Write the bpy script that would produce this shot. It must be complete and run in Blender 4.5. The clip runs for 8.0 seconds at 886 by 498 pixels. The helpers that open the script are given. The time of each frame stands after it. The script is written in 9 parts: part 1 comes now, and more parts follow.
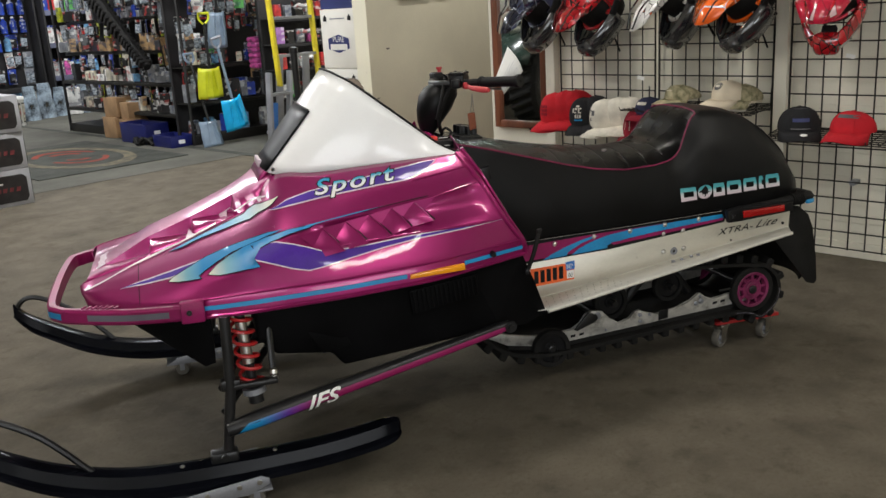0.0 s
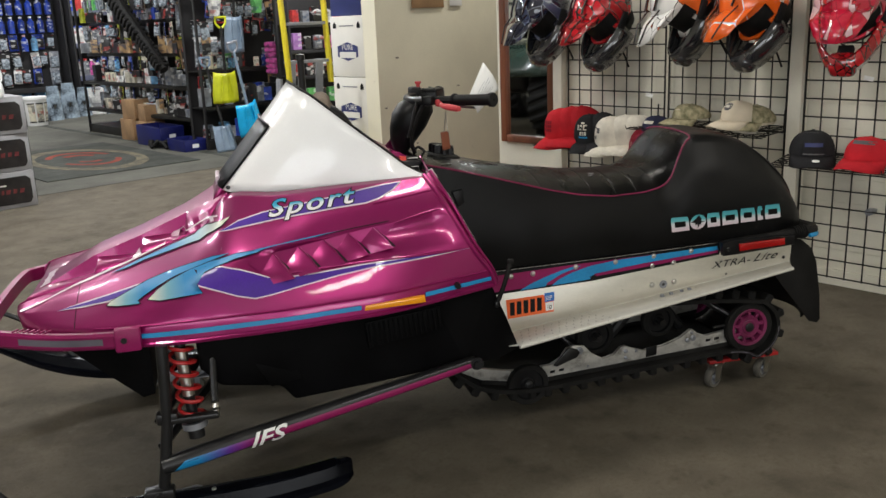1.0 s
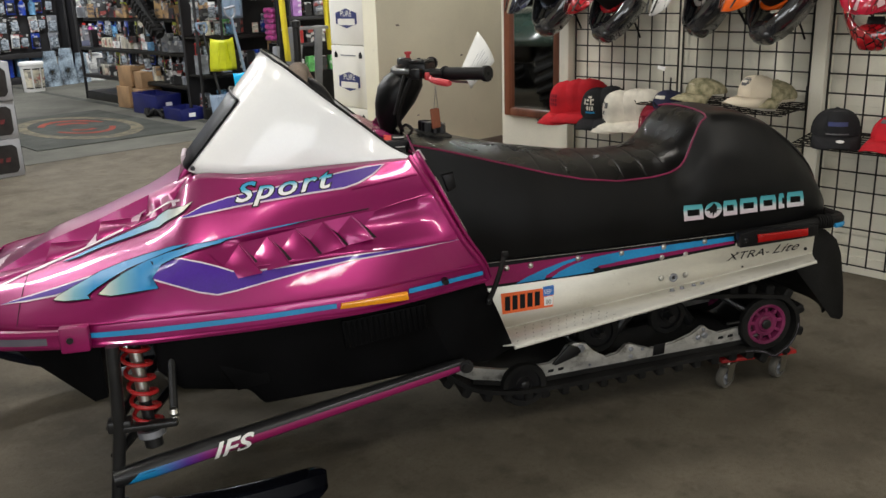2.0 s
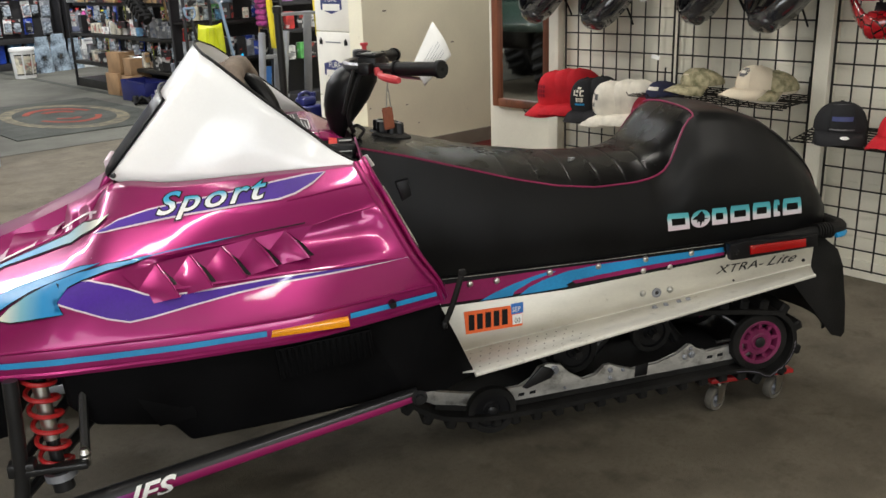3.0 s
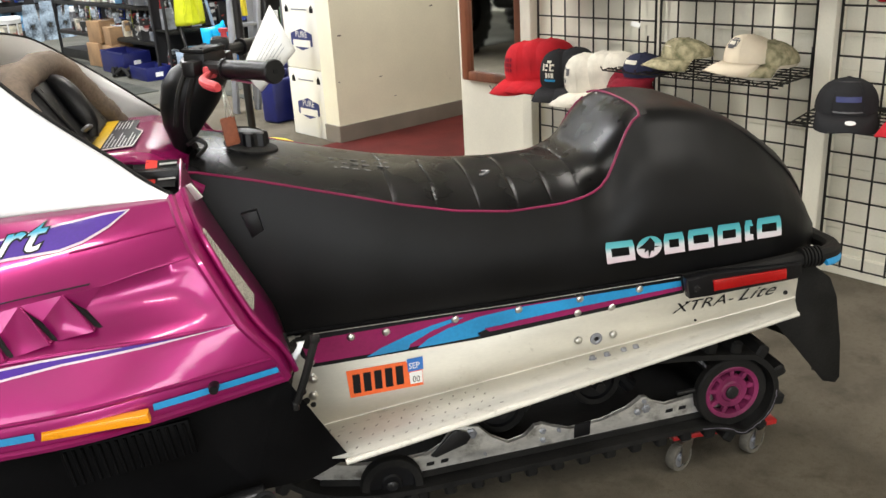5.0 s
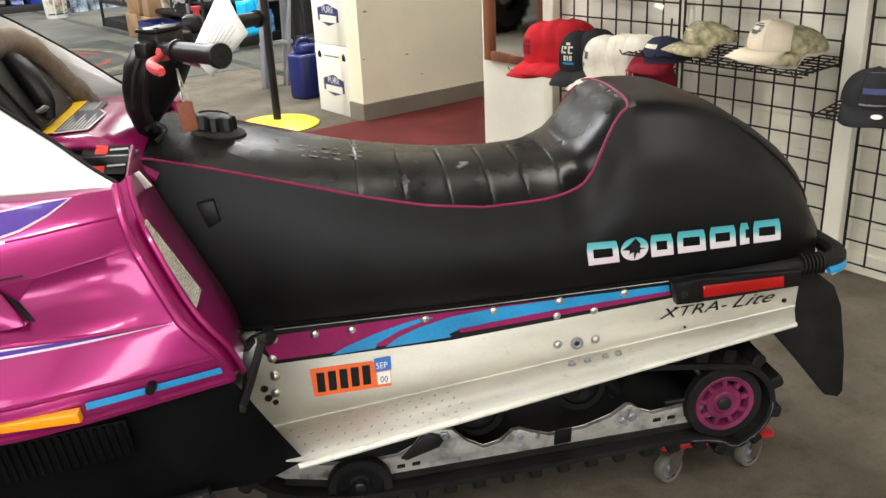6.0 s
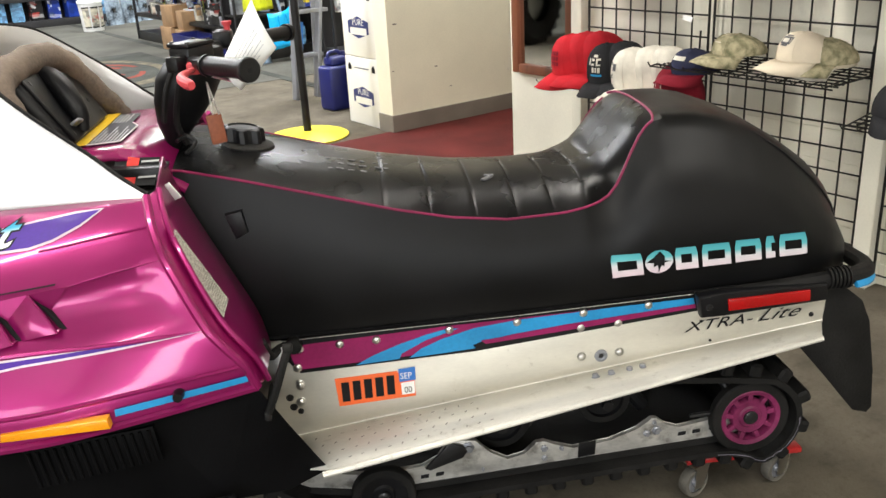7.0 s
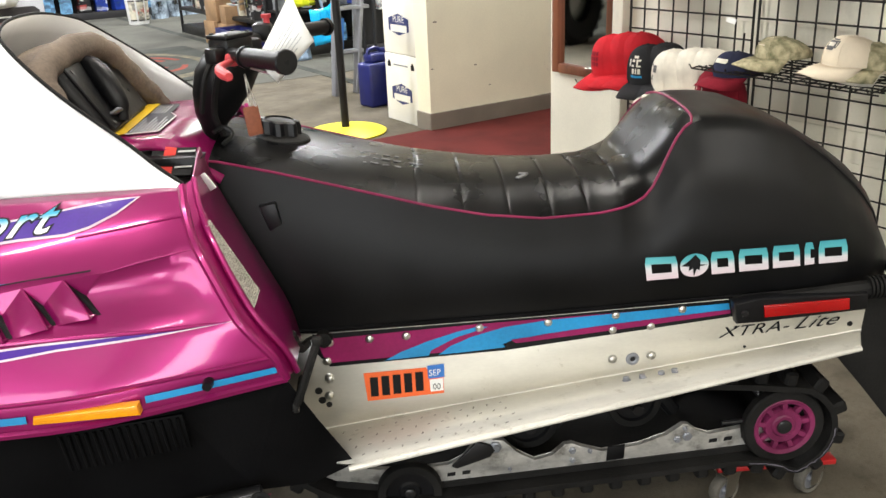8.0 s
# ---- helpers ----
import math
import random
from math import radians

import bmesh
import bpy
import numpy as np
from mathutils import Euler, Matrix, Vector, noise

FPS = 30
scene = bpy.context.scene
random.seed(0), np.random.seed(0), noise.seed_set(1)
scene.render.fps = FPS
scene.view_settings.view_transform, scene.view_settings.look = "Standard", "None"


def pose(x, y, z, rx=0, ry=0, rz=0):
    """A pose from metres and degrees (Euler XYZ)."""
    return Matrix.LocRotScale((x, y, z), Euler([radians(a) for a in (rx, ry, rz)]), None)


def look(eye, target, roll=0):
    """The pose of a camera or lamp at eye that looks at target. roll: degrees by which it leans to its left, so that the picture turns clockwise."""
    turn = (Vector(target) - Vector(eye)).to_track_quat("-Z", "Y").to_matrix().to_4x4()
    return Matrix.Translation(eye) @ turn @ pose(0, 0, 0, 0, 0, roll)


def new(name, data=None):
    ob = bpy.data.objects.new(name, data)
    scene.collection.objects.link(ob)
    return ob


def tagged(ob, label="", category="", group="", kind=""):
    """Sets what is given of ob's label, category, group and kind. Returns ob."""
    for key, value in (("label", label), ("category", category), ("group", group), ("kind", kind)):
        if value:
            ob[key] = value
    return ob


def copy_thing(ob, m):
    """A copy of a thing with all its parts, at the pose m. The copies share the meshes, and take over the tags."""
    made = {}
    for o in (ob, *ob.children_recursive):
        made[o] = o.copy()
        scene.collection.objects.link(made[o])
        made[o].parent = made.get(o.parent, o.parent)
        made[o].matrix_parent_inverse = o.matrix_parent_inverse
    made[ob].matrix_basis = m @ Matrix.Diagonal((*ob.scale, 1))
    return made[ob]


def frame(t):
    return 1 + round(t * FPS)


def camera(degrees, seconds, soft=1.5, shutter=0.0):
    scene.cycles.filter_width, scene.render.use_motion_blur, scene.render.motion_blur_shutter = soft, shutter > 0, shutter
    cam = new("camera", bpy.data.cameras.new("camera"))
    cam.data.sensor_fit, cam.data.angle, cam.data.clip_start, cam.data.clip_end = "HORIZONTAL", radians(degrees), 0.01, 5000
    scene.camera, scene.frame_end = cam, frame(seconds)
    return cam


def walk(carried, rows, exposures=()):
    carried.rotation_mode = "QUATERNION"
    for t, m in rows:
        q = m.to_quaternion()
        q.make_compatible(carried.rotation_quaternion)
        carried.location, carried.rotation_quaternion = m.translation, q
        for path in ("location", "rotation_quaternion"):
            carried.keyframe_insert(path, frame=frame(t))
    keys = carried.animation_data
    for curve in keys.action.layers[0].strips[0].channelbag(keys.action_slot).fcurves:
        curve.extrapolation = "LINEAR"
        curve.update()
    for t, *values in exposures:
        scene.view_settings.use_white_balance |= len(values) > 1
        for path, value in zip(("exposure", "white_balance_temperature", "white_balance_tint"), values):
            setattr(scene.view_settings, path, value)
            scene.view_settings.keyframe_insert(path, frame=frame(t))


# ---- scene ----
cam = camera(53.3, 8.0)
PATH = [
    (0, (-1.039, -2.627, 1.196), (-0.511, -0.77, 0.671), -3.5),
    (0.5, (-0.935, -2.562, 1.2), (-0.464, -0.687, 0.689), -3.6),
    (1, (-0.823, -2.504, 1.199), (-0.359, -0.626, 0.693), -2.3),
    (1.5, (-0.775, -2.421, 1.187), (-0.345, -0.556, 0.605), -2.0),
    (1.7, (-0.749, -2.367, 1.187), (-0.308, -0.501, 0.617), -1.7),
    (2.8, (-0.612, -2.131, 1.190), (-0.172, -0.272, 0.596), -2.3),
    (3, (-0.547, -2.093, 1.185), (-0.126, -0.234, 0.581), -1.9),
    (3.5, (-0.372, -2.031, 1.185), (0.018, -0.182, 0.529), -1.5),
    (4, (-0.298, -1.934, 1.181), (0.071, -0.089, 0.503), -1.4),
    (4.5, (-0.23, -1.778, 1.187), (0.144, 0.083, 0.557), -2.2),
    (4.7, (-0.208, -1.736, 1.188), (0.172, 0.111, 0.520), -3.2),
    (5.8, (-0.011, -1.625, 1.181), (0.250, 0.225, 0.467), -2.6),
    (6, (-0.007, -1.621, 1.183), (0.238, 0.222, 0.447), -2.8),
    (6.5, (-0.003, -1.631, 1.184), (0.187, 0.218, 0.448), -3.1),
    (7, (0.001, -1.633, 1.188), (0.182, 0.228, 0.478), -3.2),
    (7.5, (0.011, -1.63, 1.189), (0.177, 0.24, 0.5), -3.1),
    (8, (0.006, -1.629, 1.182), (0.108, 0.239, 0.474), -2.5),
]
walk(cam, [(t, look(eye, target, roll)) for t, eye, target, roll in PATH],
     exposures=[(0, 0.0), (1.5, 0.06), (2.8, 0.2), (3, 0.34), (3.5, 0.72), (4.5, 0.92), (6, 1.0), (8, 1.07)])

# ---- light ----
TH = 29.0
ROOM = pose(0, 0, 0, 0, 0, TH)
world = bpy.data.worlds.new("world")
scene.world = world
world.use_nodes = True
wb = world.node_tree.nodes["Background"]
wb.inputs[0].default_value = (0.9, 0.95, 1.0, 1)
wb.inputs[1].default_value = 0.15


def tube_lamp(u, v, power, z=2.72, long=1.2, wide=0.12, turn=0, col=(1.0, 0.95, 0.86)):
    """One fluorescent ceiling lamp."""
    data = bpy.data.lights.new("tube_lamp", "AREA")
    data.shape, data.size, data.size_y = "RECTANGLE", long, wide
    data.energy, data.color = power, col
    ob = new("tube_lamp", data)
    ob.matrix_world = ROOM @ pose(u, v, z, 0, 0, turn)
    return ob


LAMPS = [(-1.6, -2.6), (-1.6, 0.6), (0.5, -2.6), (0.5, 0.6), (-1.6, 4.0), (0.5, 4.0), (0.9, 7.4), (0.9, 10.2), (3.2, 10.4), (3.0, 4.6), (3.1, 2.3)]
for lu, lv in LAMPS:
    far = lv > 3.5
    tube_lamp(lu, lv, 64 if far else 23 if lv < -1 else 22, col=(0.97, 0.98, 1.0) if far else (1.0, 0.96, 0.89))

# daylight through an unseen shop-front window behind the walk, placed to suit the sheen
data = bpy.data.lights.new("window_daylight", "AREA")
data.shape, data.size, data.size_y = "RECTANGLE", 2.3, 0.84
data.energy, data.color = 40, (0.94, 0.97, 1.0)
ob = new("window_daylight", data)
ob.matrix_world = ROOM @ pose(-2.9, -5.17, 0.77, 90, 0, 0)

# added fill light on the unseen left side, brightens windshield and hood
data = bpy.data.lights.new("added_side_daylight", "AREA")
data.shape, data.size, data.size_y = "RECTANGLE", 3.2, 1.3
data.energy, data.color = 44, (0.94, 0.97, 1.0)
ob = new("added_side_daylight", data)
ob.matrix_world = ROOM @ pose(-4.17, -2.6, 1.52, 90, 0, -90)


# ---- materials ----
def mat(name, col, rough=0.5, metal=0.0, var=0.12, scale=6.0, fine=180.0, bump=0.1, coat=0.0, spec=0.5, col2=None, emit=0.0, trans=0.0, alpha=1.0, obrand=0.0, aniso=None):
    """A surface with wear at two scales and a fine relief."""
    m = bpy.data.materials.new(name)
    m.use_nodes = True
    nt = m.node_tree
    b = nt.nodes["Principled BSDF"]
    tc = nt.nodes.new("ShaderNodeTexCoord")
    mp = nt.nodes.new("ShaderNodeMapping")
    nt.links.new(tc.outputs["Object"], mp.inputs[0])
    if aniso:
        mp.inputs["Scale"].default_value = aniso
    n1 = nt.nodes.new("ShaderNodeTexNoise")
    n1.inputs["Scale"].default_value, n1.inputs["Detail"].default_value = scale, 5
    n2 = nt.nodes.new("ShaderNodeTexNoise")
    n2.inputs["Scale"].default_value, n2.inputs["Detail"].default_value = fine, 3
    nt.links.new(mp.outputs[0], n1.inputs["Vector"])
    nt.links.new(mp.outputs[0], n2.inputs["Vector"])
    mx = nt.nodes.new("ShaderNodeMix")
    mx.data_type = "RGBA"
    c = Vector(col)
    d = Vector(col2) if col2 else c * (1 - 2 * var)
    e = c * (1 + var)
    mx.inputs["A"].default_value = (*d, 1)
    mx.inputs["B"].default_value = (*e, 1)
    rp = nt.nodes.new("ShaderNodeMapRange")
    rp.inputs["From Min"].default_value, rp.inputs["From Max"].default_value = 0.32, 0.68
    add = nt.nodes.new("ShaderNodeMath")
    add.operation = "MULTIPLY_ADD"
    add.inputs[1].default_value, add.inputs[2].default_value = 0.3, -0.15
    nt.links.new(n2.outputs["Fac"], add.inputs[0])
    sm = nt.nodes.new("ShaderNodeMath")
    nt.links.new(n1.outputs["Fac"], sm.inputs[0])
    nt.links.new(add.outputs[0], sm.inputs[1])
    last = sm
    if obrand:
        oi = nt.nodes.new("ShaderNodeObjectInfo")
        ma = nt.nodes.new("ShaderNodeMath")
        ma.operation = "MULTIPLY_ADD"
        ma.inputs[1].default_value = obrand
        ma.inputs[2].default_value = -obrand / 2
        nt.links.new(oi.outputs["Random"], ma.inputs[0])
        s2 = nt.nodes.new("ShaderNodeMath")
        nt.links.new(sm.outputs[0], s2.inputs[0])
        nt.links.new(ma.outputs[0], s2.inputs[1])
        last = s2
    nt.links.new(last.outputs[0], rp.inputs["Value"])
    nt.links.new(rp.outputs[0], mx.inputs["Factor"])
    nt.links.new(mx.outputs["Result"], b.inputs["Base Color"])
    rr = nt.nodes.new("ShaderNodeMapRange")
    rr.inputs["To Min"].default_value, rr.inputs["To Max"].default_value = max(0.02, rough * 0.8), min(1, rough * 1.25)
    nt.links.new(n1.outputs["Fac"], rr.inputs["Value"])
    nt.links.new(rr.outputs[0], b.inputs["Roughness"])
    b.inputs["Metallic"].default_value = metal
    b.inputs["Coat Weight"].default_value = coat
    b.inputs["Coat Roughness"].default_value = 0.035
    b.inputs["Specular IOR Level"].default_value = spec
    b.inputs["Transmission Weight"].default_value = trans
    b.inputs["Alpha"].default_value = alpha
    if emit:
        b.inputs["Emission Color"].default_value = (*col, 1)
        b.inputs["Emission Strength"].default_value = emit
    if bump:
        bp = nt.nodes.new("ShaderNodeBump")
        bp.inputs["Strength"].default_value, bp.inputs["Distance"].default_value = bump, 0.003
        nt.links.new(n2.outputs["Fac"], bp.inputs["Height"])
        nt.links.new(bp.outputs[0], b.inputs["Normal"])
    return m


def ramp_mat(name, stops, axis, lo, hi, rough=0.35):
    """A printed fade along one axis of the thing."""
    m = mat(name, (0.5, 0.5, 0.5), rough, bump=0.02)
    nt = m.node_tree
    b = nt.nodes["Principled BSDF"]
    tc = nt.nodes.new("ShaderNodeTexCoord")
    sp = nt.nodes.new("ShaderNodeSeparateXYZ")
    nt.links.new(tc.outputs["Object"], sp.inputs[0])
    mr = nt.nodes.new("ShaderNodeMapRange")
    mr.inputs["From Min"].default_value, mr.inputs["From Max"].default_value = lo, hi
    if isinstance(axis, tuple):
        dp = nt.nodes.new("ShaderNodeVectorMath")
        dp.operation = "DOT_PRODUCT"
        dp.inputs[1].default_value = axis
        nt.links.new(tc.outputs["Object"], dp.inputs[0])
        nt.links.new(dp.outputs["Value"], mr.inputs["Value"])
    else:
        nt.links.new(sp.outputs[axis], mr.inputs["Value"])
    cr = nt.nodes.new("ShaderNodeValToRGB")
    while len(cr.color_ramp.elements) < len(stops):
        cr.color_ramp.elements.new(0.5)
    for el, (p, c) in zip(cr.color_ramp.elements, stops):
        el.position, el.color = p, (*c, 1)
    nt.links.new(mr.outputs[0], cr.inputs[0])
    nt.links.new(cr.outputs[0], b.inputs["Base Color"])
    return m


PINK = mat("magenta_paint", (0.30, 0.007, 0.118), 0.30, 0.58, var=0.06, scale=3, fine=900, bump=0.012, coat=0.6)
PIPING = mat("magenta_piping", (0.21, 0.008, 0.060), 0.4, bump=0.02)
# darker copy of the hood magenta, tones down the brightly lit console
CONSOLEP = mat("darkened_magenta_console_plastic", (0.21, 0.006, 0.075), 0.22, var=0.08, scale=5, fine=300, bump=0.05, spec=0.4)
WHEELP = mat("faded_pink_wheel_plastic", (0.17, 0.018, 0.072), 0.5, var=0.2, scale=14, bump=0.05, spec=0.3)
PINKP = mat("pink_plastic", (0.25, 0.010, 0.090), 0.40, bump=0.03, spec=0.3)
PURPLE = mat("purple_print", (0.060, 0.010, 0.28), 0.5, bump=0.01, coat=0.25, spec=0.3)
MESHGREY = mat("grey_wire_mesh", (0.55, 0.52, 0.46), 0.6, 0.2, var=0.4, scale=420, bump=0.5)
CYAN = mat("cyan_print", (0.006, 0.24, 0.52), 0.5, bump=0.01, coat=0.3)
WHITEP = mat("white_print", (0.75, 0.62, 0.70), 0.3, bump=0.01, coat=0.4)
WHITEL = mat("white_label", (0.80, 0.80, 0.78), 0.5, bump=0.02, var=0.05)
WSHIELD = mat("white_windshield", (0.95, 0.955, 0.96), 0.22, var=0.02, bump=0.02, coat=0.5)
SMOKE = mat("smoked_plastic", (0.007, 0.007, 0.009), 0.34, bump=0.02, spec=0.09)
BLACKP = mat("black_plastic", (0.005, 0.005, 0.006), 0.38, var=0.2, scale=8, bump=0.12, spec=0.3)
BELLY = mat("black_pan_plastic", (0.0042, 0.0042, 0.0047), 0.5, var=0.25, scale=5, fine=300, bump=0.1, spec=0.06)
RUBBER = mat("black_rubber", (0.009, 0.0085, 0.008), 0.70, var=0.3, scale=14, bump=0.3, spec=0.22)
VINYL = mat("black_vinyl_side", (0.0052, 0.0052, 0.0056), 0.38, var=0.3, scale=5, fine=420, bump=0.06, spec=0.19)
VINYLT = mat("black_vinyl_top", (0.003, 0.003, 0.0032), 0.27, var=0.3, scale=9, fine=420, bump=0.06, spec=0.13)
ALU = mat("brushed_aluminium", (0.68, 0.655, 0.58), 0.38, 0.6, var=0.05, scale=6, fine=90, bump=0.05, aniso=(1.0, 3.0, 3.0))
# darker board aluminium paints the shade inside the grip dimples
DENTM = mat("shaded_dent_aluminium", (0.36, 0.34, 0.30), 0.55, 0.3, var=0.3, scale=60, bump=0.05)
# ALU made less metallic, so the upward-facing running boards look lit
BOARDM = mat("worn_lit_board_aluminium", (0.68, 0.66, 0.60), 0.45, 0.3, var=0.06, scale=7, fine=90, bump=0.06, aniso=(1.0, 2.0, 2.0))
RAILM = mat("scuffed_rail_aluminium", (0.56, 0.55, 0.52), 0.42, 0.6, var=0.14, scale=14, fine=120, bump=0.08, aniso=(1.0, 2.0, 2.0))
STEEL = mat("zinc_steel", (0.62, 0.61, 0.58), 0.3, 1.0, var=0.1, bump=0.05)
DKSTEEL = mat("black_steel", (0.018, 0.018, 0.019), 0.32, 0.3, var=0.2, bump=0.05)
REDPAINT = mat("red_paint", (0.42, 0.016, 0.018), 0.38, bump=0.05, coat=0.3)
REDLENS = mat("red_reflector", (0.36, 0.003, 0.004), 0.12, bump=0.2, fine=500, coat=0.5)
AMBER = mat("amber_reflector", (0.85, 0.32, 0.006), 0.2, bump=0.15, fine=500, coat=0.5)
GREYREF = mat("grey_reflector", (0.14, 0.13, 0.16), 0.3, bump=0.1, fine=600)
ORANGE = mat("orange_sticker", (0.80, 0.13, 0.025), 0.5, var=0.06, bump=0.02)
BLUEST = mat("blue_sticker", (0.03, 0.17, 0.55), 0.5, bump=0.02)
INK = mat("black_ink", (0.008, 0.008, 0.009), 0.6, bump=0.0, spec=0.2)
SUEDE = mat("brown_suede_pad", (0.165, 0.125, 0.095), 0.95, var=0.25, scale=9, bump=0.4)
YELLOWL = mat("yellow_label", (0.75, 0.48, 0.02), 0.4, bump=0.01)
REDL = mat("red_label", (0.65, 0.03, 0.02), 0.4, bump=0.01)
LEATHER = mat("brown_leather_tag", (0.25, 0.075, 0.035), 0.6, var=0.2, bump=0.2)
REDRUB = mat("red_rubber", (0.55, 0.05, 0.06), 0.5, bump=0.1)
PAPER = mat("white_paper", (0.82, 0.82, 0.80), 0.8, var=0.03, bump=0.05)
SKI = mat("black_ski_plastic", (0.004, 0.0045, 0.007), 0.14, var=0.2, scale=9, bump=0.05, spec=0.07)
CASTERR = mat("grey_caster_rubber", (0.14, 0.13, 0.11), 0.6, var=0.2, bump=0.1)
CARPET = mat("grey_brown_carpet", (0.119, 0.103, 0.078), 0.95, var=0.13, scale=5.5, fine=260, bump=0.7, spec=0.15)
CARPET2 = mat("grey_carpet_aisle", (0.112, 0.110, 0.094), 0.95, var=0.18, scale=1.6, fine=260, bump=0.6, spec=0.15)
MATDARK = mat("charcoal_mat", (0.06, 0.063, 0.055), 0.95, var=0.2, scale=4, fine=240, bump=0.6, spec=0.15)
MATTAN = mat("tan_mat_print", (0.16, 0.14, 0.095), 0.95, var=0.2, scale=6, fine=240, bump=0.5, spec=0.15)
MATRED = mat("red_mat_print", (0.22, 0.055, 0.040), 0.95, var=0.2, scale=6, fine=240, bump=0.5, spec=0.15)
REDCARPET = mat("maroon_carpet", (0.105, 0.020, 0.018), 0.95, var=0.2, scale=3, fine=260, bump=0.6, spec=0.15)
BEIGE = mat("cream_wall_paint", (0.77, 0.73, 0.58), 0.6, var=0.05, scale=2.0, fine=120, bump=0.12)
WHITEWALL = mat("white_wall_paint", (0.76, 0.73, 0.62), 0.6, var=0.05, scale=2.5, fine=140, bump=0.12)
BASEB = mat("taupe_vinyl_base", (0.20, 0.175, 0.145), 0.5, var=0.08, bump=0.05)
CEIL = mat("ceiling_tile", (0.72, 0.71, 0.67), 0.9, var=0.06, scale=12, bump=0.5)
WIRE = mat("black_wire", (0.014, 0.013, 0.011), 0.4, 0.2, bump=0.1)
WOODFR = mat("walnut_frame", (0.17, 0.055, 0.026), 0.4, var=0.3, scale=10, bump=0.1, coat=0.2, aniso=(1, 1, 0.15))
MIRROR = mat("mirror_glass", (0.80, 0.82, 0.80), 0.03, 1.0, var=0.01, bump=0.0)
YELLOW = mat("yellow_paint", (0.80, 0.66, 0.03), 0.45, var=0.07, bump=0.06, coat=0.2)
CARTONW = mat("white_carton", (0.72, 0.70, 0.64), 0.75, var=0.05, scale=3, bump=0.08)
CARTONB = mat("brown_cardboard", (0.33, 0.20, 0.10), 0.85, var=0.14, bump=0.12)
NAVY = mat("navy_print", (0.025, 0.035, 0.14), 0.5, bump=0.02)
BLUEJUG = mat("blue_jug_plastic", (0.010, 0.014, 0.110), 0.35, bump=0.08)
GREYM = mat("grey_metal", (0.30, 0.31, 0.34), 0.45, 0.5, bump=0.05)
SHELFM = mat("slate_shelf_metal", (0.13, 0.14, 0.21), 0.5, 0.2, bump=0.05)
DARKW = mat("dark_pegboard", (0.016, 0.015, 0.016), 0.7, var=0.2, bump=0.1)
GLASS = mat("window_glass", (0.9, 0.95, 0.95), 0.02, var=0.0, bump=0.0, trans=1.0)
CLEARP = mat("clear_blister", (0.34, 0.39, 0.44), 0.15, var=0.25, scale=55, bump=0.3, coat=0.6)
PROD = {k: mat("pack_" + k, c, 0.35, var=0.25, scale=16, bump=0.1, coat=0.3, obrand=0.25) for k, c in dict(
    blue=(0.015, 0.05, 0.36), white=(0.68, 0.68, 0.66), grey=(0.22, 0.23, 0.25), black=(0.016, 0.016, 0.018), pink=(0.62, 0.10, 0.36),
    red=(0.50, 0.03, 0.03), green=(0.10, 0.38, 0.10), lime=(0.45, 0.50, 0.03), yellow=(0.72, 0.62, 0.05), tan=(0.36, 0.23, 0.11),
    ltblue=(0.16, 0.38, 0.62), purple=(0.30, 0.14, 0.36), cream=(0.62, 0.58, 0.46)).items()}
LIME = mat("lime_plastic", (0.62, 0.66, 0.02), 0.35, bump=0.05, coat=0.2)
BLUEC = mat("bright_blue_plastic", (0.01, 0.45, 0.85), 0.2, bump=0.05, coat=0.4)
GREYBL = mat("grey_blue_plastic", (0.20, 0.27, 0.36), 0.3, bump=0.05, coat=0.3)
CAPM = {k: mat("cap_" + k, c, 0.9, var=0.12, scale=14, fine=700, bump=0.35, spec=0.2) for k, c in dict(
    red=(0.52, 0.018, 0.028), black=(0.02, 0.02, 0.022), grey=(0.12, 0.12, 0.125), white=(0.70, 0.66, 0.57), navy=(0.025, 0.028, 0.06), maroon=(0.22, 0.012, 0.025)).items()}
CAPM["camo"] = mat("cap_camo", (0.42, 0.37, 0.24), 0.9, scale=38, fine=500, bump=0.35, col2=(0.13, 0.13, 0.07), spec=0.2)
CAPM["cream"] = mat("cap_cream", (0.66, 0.58, 0.45), 0.9, var=0.08, scale=10, fine=700, bump=0.35, spec=0.2)
HELM = {k: mat("helmet_" + k, c, 0.15, scale=s, fine=60, bump=0.0, coat=1.0, col2=d) for k, c, d, s in (
    ("red", (0.55, 0.012, 0.02), (0.02, 0.012, 0.014), 22), ("white", (0.80, 0.80, 0.80), (0.55, 0.16, 0.05), 13),
    ("orange", (0.85, 0.16, 0.015), (0.03, 0.025, 0.025), 9), ("black", (0.03, 0.03, 0.033), (0.008, 0.008, 0.01), 9),
    ("plainwhite", (0.80, 0.80, 0.78), (0.74, 0.74, 0.72), 6), ("crimson", (0.62, 0.02, 0.07), (0.78, 0.62, 0.64), 10), ("navy", (0.015, 0.02, 0.05), (0.10, 0.11, 0.14), 16))}


